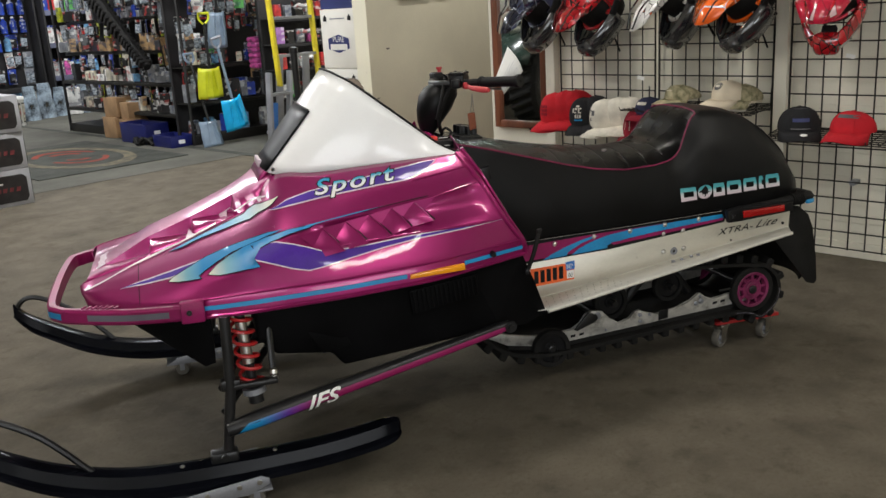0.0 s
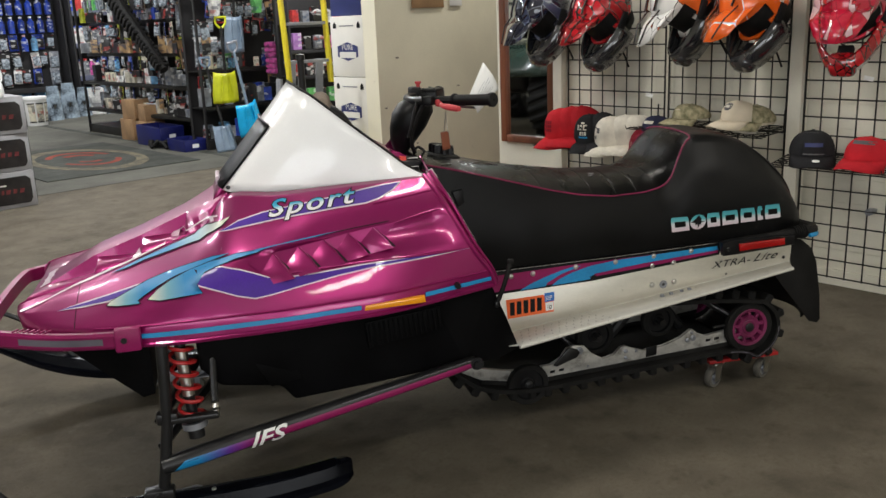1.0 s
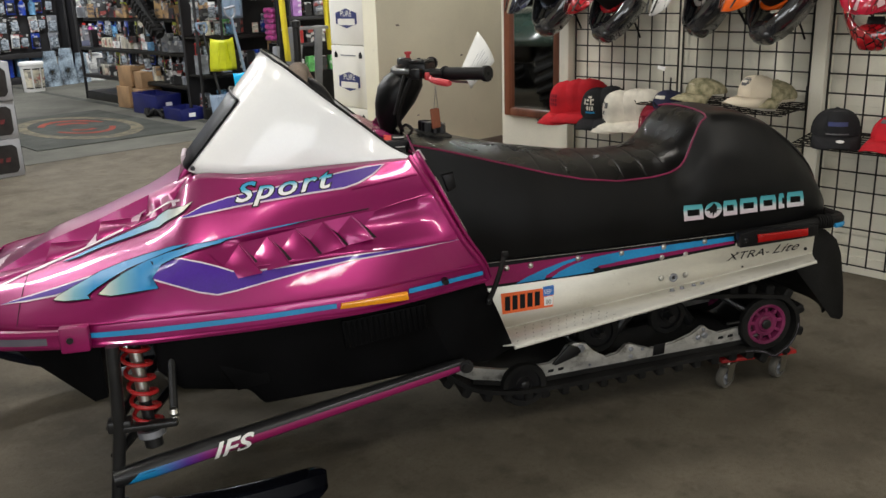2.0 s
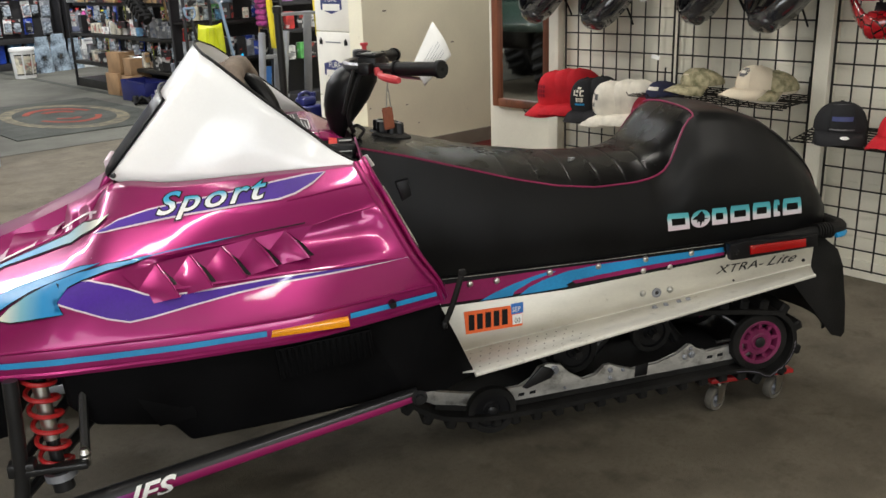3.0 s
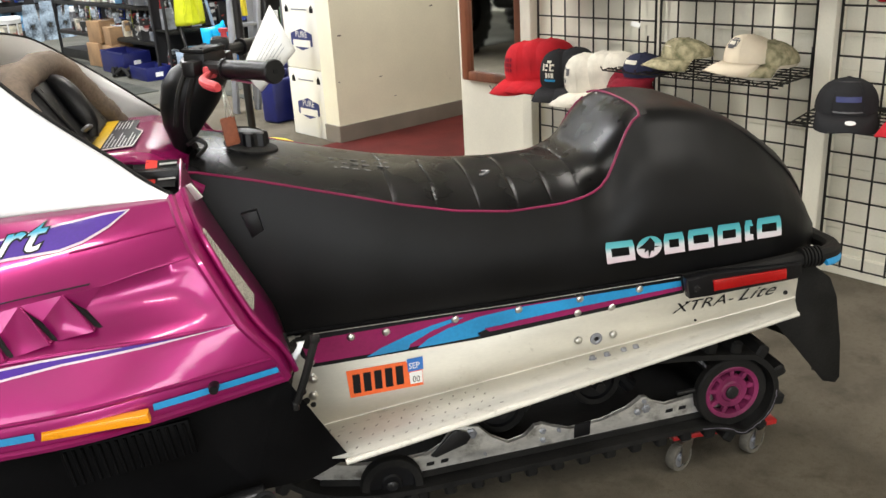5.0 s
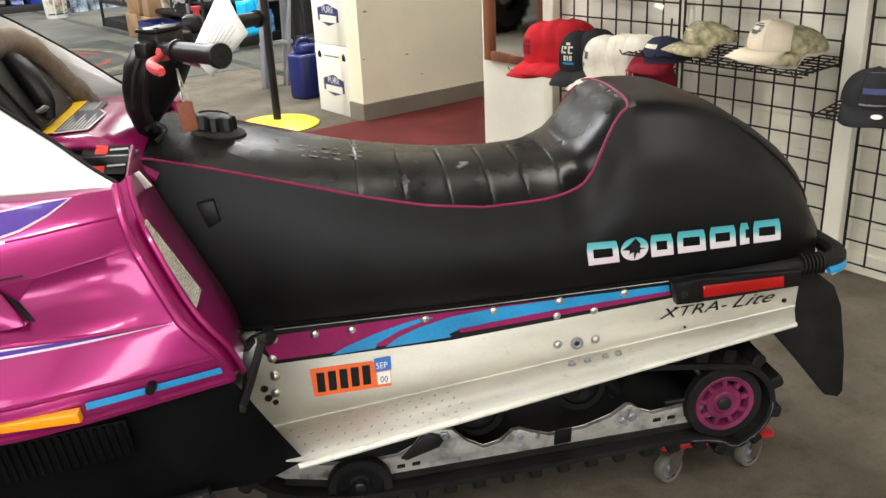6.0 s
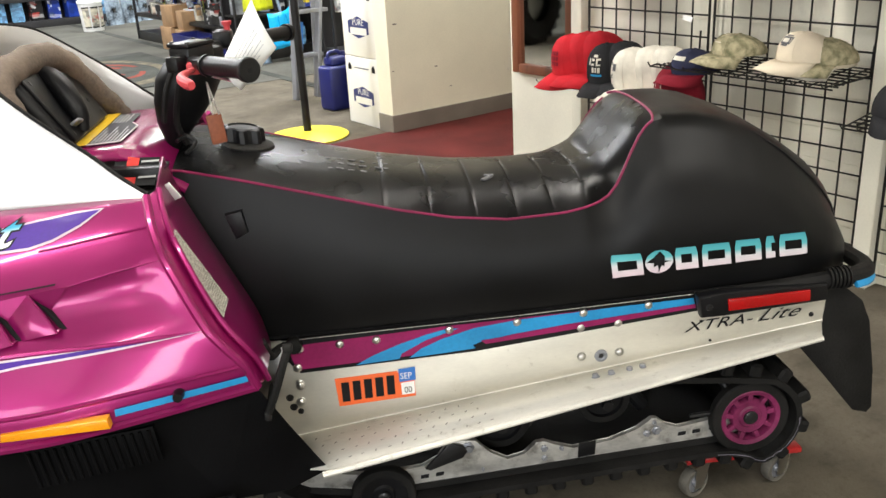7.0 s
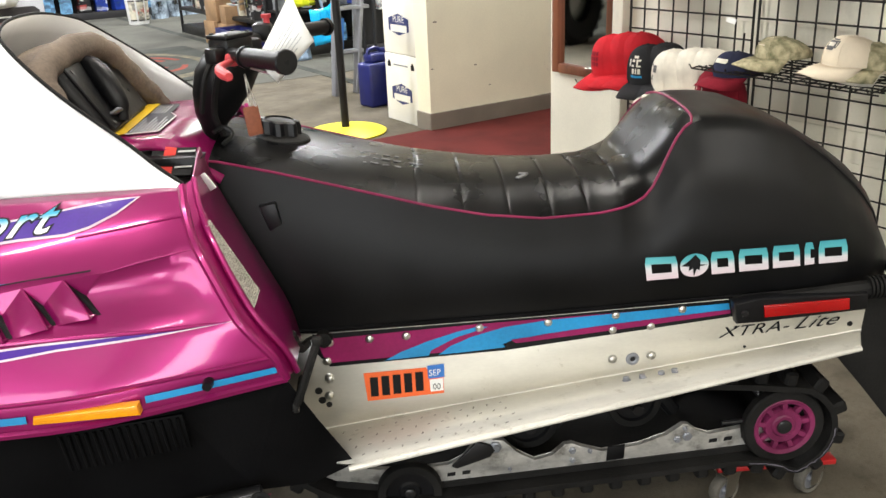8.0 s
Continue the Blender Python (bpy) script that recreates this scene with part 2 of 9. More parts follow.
def helmet_print(m, base, lines, scale, width, stretch, share=0.58):
    """Angular painted panels of a second colour, edged by thin dark lines."""
    nt = m.node_tree
    b = nt.nodes["Principled BSDF"]
    tc, mp = nt.nodes.new("ShaderNodeTexCoord"), nt.nodes.new("ShaderNodeMapping")
    mp.inputs["Scale"].default_value, mp.inputs["Rotation"].default_value = stretch, (0.4, 0.7, 0.3)
    cells, edges = nt.nodes.new("ShaderNodeTexVoronoi"), nt.nodes.new("ShaderNodeTexVoronoi")
    edges.feature = "DISTANCE_TO_EDGE"
    nt.links.new(tc.outputs["Object"], mp.inputs[0])
    sp, pick, line = nt.nodes.new("ShaderNodeSeparateColor"), nt.nodes.new("ShaderNodeMath"), nt.nodes.new("ShaderNodeMath")
    pick.operation, line.operation = "GREATER_THAN", "LESS_THAN"
    pick.inputs[1].default_value, line.inputs[1].default_value = share, width
    for v in (cells, edges):
        v.inputs["Scale"].default_value = scale
        nt.links.new(mp.outputs[0], v.inputs["Vector"])
    nt.links.new(cells.outputs["Color"], sp.inputs[0])
    nt.links.new(sp.outputs[0], pick.inputs[0])
    nt.links.new(edges.outputs["Distance"], line.inputs[0])
    a, c = nt.nodes.new("ShaderNodeMix"), nt.nodes.new("ShaderNodeMix")
    for q, f, colr in ((a, pick, base[1]), (c, line, lines)):
        q.data_type = "RGBA"
        q.inputs["B"].default_value = (*colr, 1)
        nt.links.new(f.outputs[0], q.inputs["Factor"])
    a.inputs["A"].default_value = (*base[0], 1)
    nt.links.new(a.outputs["Result"], c.inputs["A"])
    nt.links.new(c.outputs["Result"], b.inputs["Base Color"])


helmet_print(HELM["red"], ((0.50, 0.010, 0.018), (0.30, 0.008, 0.012)), (0.012, 0.008, 0.009), 30, 0.045, (1, 1.3, 0.35))
helmet_print(HELM["white"], ((0.78, 0.77, 0.75), (0.72, 0.13, 0.02)), (0.05, 0.04, 0.04), 9, 0.012, (1, 2.2, 0.3), 0.72)
helmet_print(HELM["orange"], ((0.85, 0.13, 0.010), (0.80, 0.16, 0.012)), (0.70, 0.68, 0.66), 6, 0.014, (1, 1.6, 0.5))
helmet_print(HELM["crimson"], ((0.55, 0.012, 0.045), (0.75, 0.50, 0.54)), (0.30, 0.01, 0.03), 14, 0.03, (1, 2.0, 0.3))
helmet_print(HELM["navy"], ((0.012, 0.014, 0.030), (0.05, 0.06, 0.11)), (0.20, 0.22, 0.26), 14, 0.014, (1, 1.6, 0.5))


def grime(m, scale, lo, hi, col, much=0.7, stretch=(1, 1, 1)):
    """Stains and specks with a shape of their own over a surface's colour."""
    nt = m.node_tree
    b = nt.nodes["Principled BSDF"]
    src = b.inputs["Base Color"].links[0].from_socket
    tc, mp = nt.nodes.new("ShaderNodeTexCoord"), nt.nodes.new("ShaderNodeMapping")
    mp.inputs["Scale"].default_value = stretch
    n = nt.nodes.new("ShaderNodeTexNoise")
    n.inputs["Scale"].default_value, n.inputs["Detail"].default_value, n.inputs["Roughness"].default_value = scale, 6, 0.65
    r = nt.nodes.new("ShaderNodeMapRange")
    r.inputs["From Min"].default_value, r.inputs["From Max"].default_value, r.inputs["To Max"].default_value = lo, hi, much
    mx = nt.nodes.new("ShaderNodeMix")
    mx.data_type = "RGBA"
    mx.inputs["B"].default_value = (*col, 1)
    nt.links.new(tc.outputs["Object"], mp.inputs[0])
    nt.links.new(mp.outputs[0], n.inputs["Vector"])
    nt.links.new(n.outputs["Fac"], r.inputs["Value"])
    nt.links.new(r.outputs[0], mx.inputs["Factor"])
    nt.links.new(src, mx.inputs["A"])
    nt.links.new(mx.outputs["Result"], b.inputs["Base Color"])


grime(ALU, 46, 0.64, 0.74, (0.30, 0.27, 0.21), 0.5)
grime(ALU, 9, 0.60, 0.78, (0.44, 0.39, 0.29), 0.4, (1, 1, 0.7))
grime(BOARDM, 30, 0.58, 0.72, (0.26, 0.23, 0.18), 0.5)
grime(RAILM, 22, 0.52, 0.68, (0.10, 0.09, 0.075), 0.75)
grime(CARPET, 2.2, 0.54, 0.70, (0.050, 0.042, 0.032), 0.6)
grime(CARPET, 9, 0.54, 0.68, (0.055, 0.047, 0.034), 0.5)
grime(CARPET, 75, 0.50, 0.70, (0.060, 0.050, 0.036), 0.4)
grime(CARPET, 20, 0.55, 0.75, (0.17, 0.155, 0.120), 0.35)
grime(CARPET2, 3.0, 0.56, 0.70, (0.065, 0.062, 0.052), 0.5)
grime(BEIGE, 9, 0.66, 0.74, (0.30, 0.27, 0.22), 0.5, (1, 1, 0.6))
grime(WHITEWALL, 6, 0.60, 0.75, (0.45, 0.42, 0.36), 0.5, (1, 1, 0.5))
grime(MATTAN, 14, 0.45, 0.62, (0.07, 0.07, 0.06), 0.8)
grime(VINYLT, 30, 0.64, 0.72, (0.03, 0.03, 0.028), 0.5)


def ripple(m, scale, depth, strength=1.0, stretch=(1, 1, 1), coat=False):
    """Broad unevenness of a sheet: orange peel of paint, wrinkles of vinyl, dents of metal."""
    nt = m.node_tree
    b = nt.nodes["Principled BSDF"]
    tc, mp = nt.nodes.new("ShaderNodeTexCoord"), nt.nodes.new("ShaderNodeMapping")
    mp.inputs["Scale"].default_value = stretch
    n, bp = nt.nodes.new("ShaderNodeTexNoise"), nt.nodes.new("ShaderNodeBump")
    n.inputs["Scale"].default_value, n.inputs["Detail"].default_value = scale, 2
    bp.inputs["Strength"].default_value, bp.inputs["Distance"].default_value = strength, depth
    nt.links.new(tc.outputs["Object"], mp.inputs[0])
    nt.links.new(mp.outputs[0], n.inputs["Vector"])
    nt.links.new(n.outputs["Fac"], bp.inputs["Height"])
    if b.inputs["Normal"].links:
        nt.links.new(b.inputs["Normal"].links[0].from_socket, bp.inputs["Normal"])
    nt.links.new(bp.outputs[0], b.inputs["Normal"])
    if coat:
        nt.links.new(bp.outputs[0], b.inputs["Coat Normal"])


def printed(m, scale, col, cut, much=0.9):
    """Blocks of print on packaging: small upright cells in a second colour."""
    nt = m.node_tree
    b = nt.nodes["Principled BSDF"]
    src = b.inputs["Base Color"].links[0].from_socket
    tc, mp = nt.nodes.new("ShaderNodeTexCoord"), nt.nodes.new("ShaderNodeMapping")
    mp.inputs["Scale"].default_value = (1.0, 1.0, 1.7)
    oi = nt.nodes.new("ShaderNodeObjectInfo")
    sc = nt.nodes.new("ShaderNodeVectorMath")
    sc.operation = "ADD"
    v = nt.nodes.new("ShaderNodeTexVoronoi")
    v.distance = "CHEBYCHEV"
    v.inputs["Scale"].default_value, v.inputs["Randomness"].default_value = scale, 0.8
    sp = nt.nodes.new("ShaderNodeSeparateColor")
    r = nt.nodes.new("ShaderNodeMapRange")
    r.inputs["From Min"].default_value, r.inputs["From Max"].default_value, r.inputs["To Max"].default_value = cut, cut + 0.03, much
    mx = nt.nodes.new("ShaderNodeMix")
    mx.data_type = "RGBA"
    mx.inputs["B"].default_value = (*col, 1)
    nt.links.new(tc.outputs["Object"], mp.inputs[0])
    nt.links.new(mp.outputs[0], sc.inputs[0])
    nt.links.new(oi.outputs["Random"], sc.inputs[1])
    nt.links.new(sc.outputs[0], v.inputs["Vector"])
    nt.links.new(v.outputs["Color"], sp.inputs[0])
    nt.links.new(sp.outputs[0], r.inputs["Value"])
    nt.links.new(r.outputs[0], mx.inputs["Factor"])
    nt.links.new(src, mx.inputs["A"])
    nt.links.new(mx.outputs["Result"], b.inputs["Base Color"])


PINK.node_tree.nodes["Principled BSDF"].inputs["Coat Roughness"].default_value = 0.03
PINK.node_tree.nodes["Principled BSDF"].inputs["Coat IOR"].default_value = 1.5
ripple(PINK, 9, 0.004, 0.35, coat=True)
ripple(WSHIELD, 5, 0.004, 0.3, (1, 1, 0.4), coat=True)
ripple(VINYLT, 8, 0.006, 0.45, (1.0, 0.5, 1.0))
ripple(VINYL, 6, 0.006, 0.3)
ripple(ALU, 6, 0.003, 0.4)
for k, m in PROD.items():
    light = k in ("white", "cream", "yellow", "lime", "tan", "ltblue", "pink")
    printed(m, 20, (0.03, 0.035, 0.06) if light else (0.60, 0.60, 0.58), 0.76 if light else 0.82, 0.6)
    printed(m, 17, (0.42, 0.04, 0.03) if k in ("white", "black", "cream") else (0.03, 0.05, 0.10), 0.86, 0.6)
printed(CLEARP, 24, (0.05, 0.06, 0.07), 0.66, 0.6)
printed(CLEARP, 22, (0.60, 0.64, 0.68), 0.88, 0.6)


# ---- building helpers ----
def mesh_from(name, bm, material, smooth=True, angle=35):
    bmesh.ops.recalc_face_normals(bm, faces=bm.faces)
    if smooth:
        lim = radians(angle)
        for f in bm.faces:
            f.smooth = True
        for e in bm.edges:
            if len(e.link_faces) == 2 and e.calc_face_angle(0) > lim:
                e.smooth = False
    me = bpy.data.meshes.new(name)
    bm.to_mesh(me)
    bm.free()
    if material:
        me.materials.append(material)
    return me


def part(name, bm, material, parent, label="", smooth=True, angle=35):
    ob = new(name, mesh_from(name, bm, material, smooth, angle))
    ob.parent = parent
    if label:
        ob["label"] = label
    return ob


def thing(name, label, category, at=None, group="", kind=""):
    ob = new(name)
    ob.empty_display_size = 0.05
    if at is not None:
        ob.matrix_world = at
    return tagged(ob, label, category, group, kind)


def solo(name, bm, material, label, category, at=None, group="", kind="", smooth=True, angle=35):
    ob = new(name, mesh_from(name, bm, material, smooth, angle))
    if at is not None:
        ob.matrix_world = at
    return tagged(ob, label, category, group, kind)


def BM():
    return bmesh.new()


def box(bm, c, s, m=None, bev=0.0, seg=2):
    """A box by centre and size, its edges rounded by bev."""
    g = bmesh.ops.create_cube(bm, size=1.0)
    vs = g["verts"]
    for v in vs:
        v.co = Vector((v.co.x * s[0] + c[0], v.co.y * s[1] + c[1], v.co.z * s[2] + c[2]))
    if bev:
        es = list({e for v in vs for e in v.link_edges})
        r = bmesh.ops.bevel(bm, geom=es, offset=bev, segments=seg, affect="EDGES", profile=0.5)
        vs = list({v for f in r["faces"] for v in f.verts} | {v for v in vs if v.is_valid})
    if m is not None:
        bmesh.ops.transform(bm, matrix=m, verts=vs)
    return vs


def cyl(bm, p0, p1, r0, r1=None, seg=16, cap=True):
    p0, p1 = Vector(p0), Vector(p1)
    d = p1 - p0
    m = Matrix.Translation((p0 + p1) / 2) @ d.to_track_quat("Z", "Y").to_matrix().to_4x4()
    g = bmesh.ops.create_cone(bm, cap_ends=cap, segments=seg, radius1=r0, radius2=r0 if r1 is None else r1, depth=d.length, matrix=m)
    return g["verts"]


def tube(bm, pts, r, seg=8, closed=False, flat=1.0):
    """A round bar along a line of points."""
    pts = [Vector(p) for p in pts]
    n = len(pts)
    rings, side = [], None
    for i, p in enumerate(pts):
        a = pts[(i - 1) % n] if closed or i else pts[0]
        b = pts[(i + 1) % n] if closed or i < n - 1 else pts[-1]
        t = (b - a).normalized()
        if side is None:
            side = t.orthogonal().normalized()
        side = (side - t * side.dot(t)).normalized()
        up = t.cross(side)
        rr = r[i] if isinstance(r, (list, tuple)) else r
        rings.append([bm.verts.new(p + (side * math.cos(k) + up * math.sin(k) * flat) * rr) for k in [2 * math.pi * j / seg for j in range(seg)]])
    for i in range(n if closed else n - 1):
        a, b = rings[i], rings[(i + 1) % n]
        for j in range(seg):
            bm.faces.new((a[j], a[(j + 1) % seg], b[(j + 1) % seg], b[j]))
    if not closed:
        bm.faces.new(rings[0][::-1])
        bm.faces.new(rings[-1])


def smooth_line(pts, k=6, closed=False, tight=1.0):
    """Points on a soft curve through the given ones."""
    P = [Vector(p) for p in pts]
    n, out = len(P), []
    for i in range(n if closed else n - 1):
        g = (lambda j: P[j % n]) if closed else (lambda j: P[min(max(j, 0), n - 1)])
        p0, p1, p2, p3 = g(i - 1), g(i), g(i + 1), g(i + 2)
        for s in range(k):
            t = s / k
            if tight < 1:
                m1, m2 = (p2 - p0) * 0.5 * tight + (p2 - p1) * (1 - tight), (p3 - p1) * 0.5 * tight + (p2 - p1) * (1 - tight)
                out.append(p1 * (2 * t ** 3 - 3 * t * t + 1) + m1 * (t ** 3 - 2 * t * t + t) + p2 * (3 * t * t - 2 * t ** 3) + m2 * (t ** 3 - t * t))
                continue
            out.append(0.5 * (2 * p1 + (p2 - p0) * t + (2 * p0 - 5 * p1 + 4 * p2 - p3) * t * t + (3 * p1 - p0 - 3 * p2 + p3) * t ** 3))
    if not closed:
        out.append(P[-1])
    return out


def lathe(bm, prof, seg=24, m=None):
    """A turned body from (radius, height) pairs."""
    rings = []
    for r, z in prof:
        if r < 1e-5:
            rings.append([bm.verts.new((0, 0, z))])
        else:
            rings.append([bm.verts.new((r * math.cos(2 * math.pi * j / seg), r * math.sin(2 * math.pi * j / seg), z)) for j in range(seg)])
    for a, b in zip(rings, rings[1:]):
        for j in range(seg):
            k = (j + 1) % seg
            if len(a) == 1 and len(b) == 1:
                continue
            if len(a) == 1:
                bm.faces.new((a[0], b[k], b[j]))
            elif len(b) == 1:
                bm.faces.new((a[j], a[k], b[0]))
            else:
                bm.faces.new((a[j], a[k], b[k], b[j]))
    vs = [v for r in rings for v in r]
    if m is not None:
        bmesh.ops.transform(bm, matrix=m, verts=vs)
    return vs


def prism(bm, poly, y0, y1, bev=0.0):
    """A plate with an outline in x and z, from y0 to y1."""
    a = [bm.verts.new((x, y0, z)) for x, z in poly]
    b = [bm.verts.new((x, y1, z)) for x, z in poly]
    n = len(poly)
    fs = [bm.faces.new(a), bm.faces.new(b[::-1])]
    for i in range(n):
        fs.append(bm.faces.new((a[i], b[i], b[(i + 1) % n], a[(i + 1) % n])))
    if bev:
        es = list(set(fs[0].edges) | set(fs[1].edges))
        bmesh.ops.bevel(bm, geom=es, offset=bev, segments=2, affect="EDGES", profile=0.5)


def grid_faces(bm, rows, flip=False):
    """A sheet through rows of points."""
    vs = [[bm.verts.new(p) for p in r] for r in rows]
    for a, b in zip(vs, vs[1:]):
        for j in range(len(a) - 1):
            q = (a[j], a[j + 1], b[j + 1], b[j])
            bm.faces.new(q[::-1] if flip else q)
    return vs


def resample(rows, ku, kv, tight=1.0):
    """Soft curves through a net of points, along both ways; tight under 1 keeps folds at the points."""
    r1 = [smooth_line(r, kv, False, tight) for r in rows]
    cols = [smooth_line(c, ku) for c in zip(*r1)]
    return [list(r) for r in zip(*cols)]


def text_bm(word, size, slant=0.0, stretch=1.0, spacing=1.0, grow=0.0):
    """Flat letters in x and z, from x = 0."""
    cu = bpy.data.curves.new("word", "FONT")
    cu.body, cu.size, cu.shear, cu.space_character, cu.resolution_u = word, size, slant, spacing, 3
    cu.offset = grow
    ob = bpy.data.objects.new("word", cu)
    me = bpy.data.meshes.new_from_object(ob)
    bm = BM()
    bm.from_mesh(me)
    for v in bm.verts:
        v.co = Vector((v.co.x * stretch, 0, v.co.y))
    bpy.data.objects.remove(ob)
    bpy.data.curves.remove(cu)
    bpy.data.meshes.remove(me)
    return bm


def poly_bm(poly):
    bm = BM()
    f = bm.faces.new([bm.verts.new((x, 0, z)) for x, z in poly])
    bmesh.ops.triangulate(bm, faces=[f])
    return bm


def drape(bm, tree, off, step=0.014, side=-1):
    """Lays a flat x-z figure from the side onto a body."""
    xs, zs = [v.co.x for v in bm.verts], [v.co.z for v in bm.verts]
    for lo, hi, no in ((min(xs), max(xs), (1, 0, 0)), (min(zs), max(zs), (0, 0, 1))):
        c = lo + step
        while c < hi:
            geom = bm.verts[:] + bm.edges[:] + bm.faces[:]
            bmesh.ops.bisect_plane(bm, geom=geom, plane_co=Vector(no) * c, plane_no=no)
            c += step
    bmesh.ops.triangulate(bm, faces=bm.faces[:])
    for v in bm.verts:
        h, n, _, _ = tree.ray_cast(Vector((v.co.x, side * 1.2, v.co.z)), Vector((0, -side, 0)), 2.4)
        if h is not None and h.y * side < 0:
            h, n, _, _ = tree.ray_cast(Vector((v.co.x + 0.0004, side * 1.2, v.co.z - 0.0003)), Vector((0, -side, 0)), 2.4)
        if h is None:
            h, n, _, _ = tree.find_nearest(Vector((v.co.x, side * 0.4, v.co.z)))
        if n.y * side < 0:
            n = -n
        v.co = h + n * off
    return bm


# ---- the shop: floor, walls, ceiling ----
def R(u, v, z=0.0, turn=0.0):
    return ROOM @ pose(u, v, z, 0, 0, turn)


def slab_bm(u0, u1, v0, v1, z0, z1):
    b = BM()
    box(b, ((u0 + u1) / 2, (v0 + v1) / 2, (z0 + z1) / 2), (u1 - u0, v1 - v0, z1 - z0))
    return b


def struct(name, b, material, label, at=ROOM, smooth=False):
    return solo(name, b, material, label, name.split("_")[0], at, kind="structure", smooth=smooth)


struct("floor", slab_bm(-4.2, 5.0, -5.2, 12.8, -0.10, 0.0), CARPET, "worn grey-brown commercial carpet floor")
struct("aisle_carpet", slab_bm(-4.2, 5.0, 5.2, 12.8, 0.0, 0.004), CARPET2, "lighter grey carpet of the shop aisle")
struct("carpet_seam", slab_bm(2.28, 2.36, 3.9, 12.0, 0.0, 0.006), MATDARK, "dark metal-edged carpet seam")
struct("entry_mat", slab_bm(0.62, 2.02, 5.75, 7.95, 0.004, 0.012), MATDARK, "charcoal entry mat with a printed oval")
b = BM()
lathe(b, [(0.50, 0.0125), (0.62, 0.0125), (0.62, 0.0135), (0.50, 0.0135), (0.50, 0.0125)], 40)
bmesh.ops.scale(b, vec=(0.80, 1.45, 1), verts=b.verts)
struct("mat_print", b, MATTAN, "tan oval print on the mat", R(1.36, 6.80))
b = BM()
for k, (a0, a1, r0, r1) in enumerate(((15, 150, 0.33, 0.40), (30, 120, 0.18, 0.26), (200, 335, 0.30, 0.36), (215, 300, 0.14, 0.20))):
    st = [[Vector((r * math.cos(radians(a0 + (a1 - a0) * i / 14)) * 0.8, r * math.sin(radians(a0 + (a1 - a0) * i / 14)) * 1.45, 0.0142)) for i in range(15)] for r in (r0, r1)]
    grid_faces(b, st)
struct("mat_print_mark", b, MATRED, "red brush marks of the mat print", R(1.36, 6.80))
b = BM()
box(b, (2.90, 2.42, 0.004), (3.55, 1.0, 0.008), None, 0.002)
struct("runner_carpet", b, REDCARPET, "maroon carpet runner through the doorway")
struct("ceiling", slab_bm(-4.2, 5.0, -5.2, 12.8, 2.78, 2.9), CEIL, "white tiled shop ceiling")
struct("wall_right", slab_bm(1.84, 1.98, -5.2, 1.75, 0, 2.78), WHITEWALL, "white painted display wall")
struct("wall_passage", slab_bm(1.885, 5.0, 2.89, 3.03, 0, 2.78), BEIGE, "cream painted passage wall with scuffs")
# the wide opening and its window are made up, to hold the side fill
b = slab_bm(-4.3, -4.2, -0.9, 12.8, 0, 2.78)
for v0, v1, z0, z1 in ((-5.2, -4.3, 0, 2.78), (-4.3, -0.9, 0, 0.8), (-4.3, -0.9, 2.25, 2.78)):
    box(b, (-4.25, (v0 + v1) / 2, (z0 + z1) / 2), (0.10, v1 - v0, z1 - z0))
struct("wall_left", b, WHITEWALL, "white painted shop wall with an added window opening")
win2 = thing("window_2", "added unseen side window with a dark metal frame", "window", R(0, 0), kind="structure")
b = BM()
for v0, v1, z0, z1 in ((-4.3, -0.9, 0.80, 0.86), (-4.3, -0.9, 2.19, 2.25), (-4.3, -4.24, 0.86, 2.19), (-0.96, -0.9, 0.86, 2.19), (-2.63, -2.57, 0.86, 2.19)):
    box(b, (-4.25, (v0 + v1) / 2, (z0 + z1) / 2), (0.06, v1 - v0, z1 - z0), None, 0.004)
part("window_frame", b, DKSTEEL, win2)
for v0, v1 in ((-4.24, -2.63), (-2.57, -0.96)):
    b = BM()
    box(b, (-4.25, (v0 + v1) / 2, 1.525), (0.006, v1 - v0, 1.33))
    part("pane", b, GLASS, win2).visible_shadow = False
struct("wall_back", slab_bm(-4.2, 5.0, 12.7, 12.8, 0, 2.78), WHITEWALL, "white painted shop wall")
b = slab_bm(-4.2, 5.0, -5.3, -5.2, 0, 0.30)
for q in ((-4.2, 5.0, 1.25, 2.78), (-4.2, -4.1, 0.30, 1.25), (-1.7, 5.0, 0.30, 1.25)):
    box(b, ((q[0] + q[1]) / 2, -5.25, (q[2] + q[3]) / 2), (q[1] - q[0], 0.10, q[3] - q[2]))
struct("wall_front", b, WHITEWALL, "white painted shop front wall")
# window_1 is out of view, its place and size set to suit reflections
win = thing("window_1", "shop-front window with a dark metal frame", "window", R(0, 0), kind="structure")
b = BM()
for q in ((-4.1, -1.7, 0.30, 0.36), (-4.1, -1.7, 1.19, 1.25), (-4.1, -4.04, 0.36, 1.19), (-1.76, -1.7, 0.36, 1.19), (-2.93, -2.87, 0.36, 1.19)):
    box(b, ((q[0] + q[1]) / 2, -5.25, (q[2] + q[3]) / 2), (q[1] - q[0], 0.06, q[3] - q[2]), None, 0.004)
part("window_frame", b, DKSTEEL, win)
for u0, u1 in ((-4.04, -2.93), (-2.87, -1.76)):
    b = BM()
    box(b, ((u0 + u1) / 2, -5.25, 0.775), (u1 - u0, 0.006, 0.83))
    part("pane", b, GLASS, win).visible_shadow = False
struct("wall_far_right", slab_bm(5.0, 5.1, -5.2, 12.8, 0, 2.78), WHITEWALL, "white painted shop wall")
struct("lintel_passage", slab_bm(1.885, 1.98, 1.75, 2.89, 2.15, 2.78), WHITEWALL, "white painted lintel over the doorway")
b = BM()
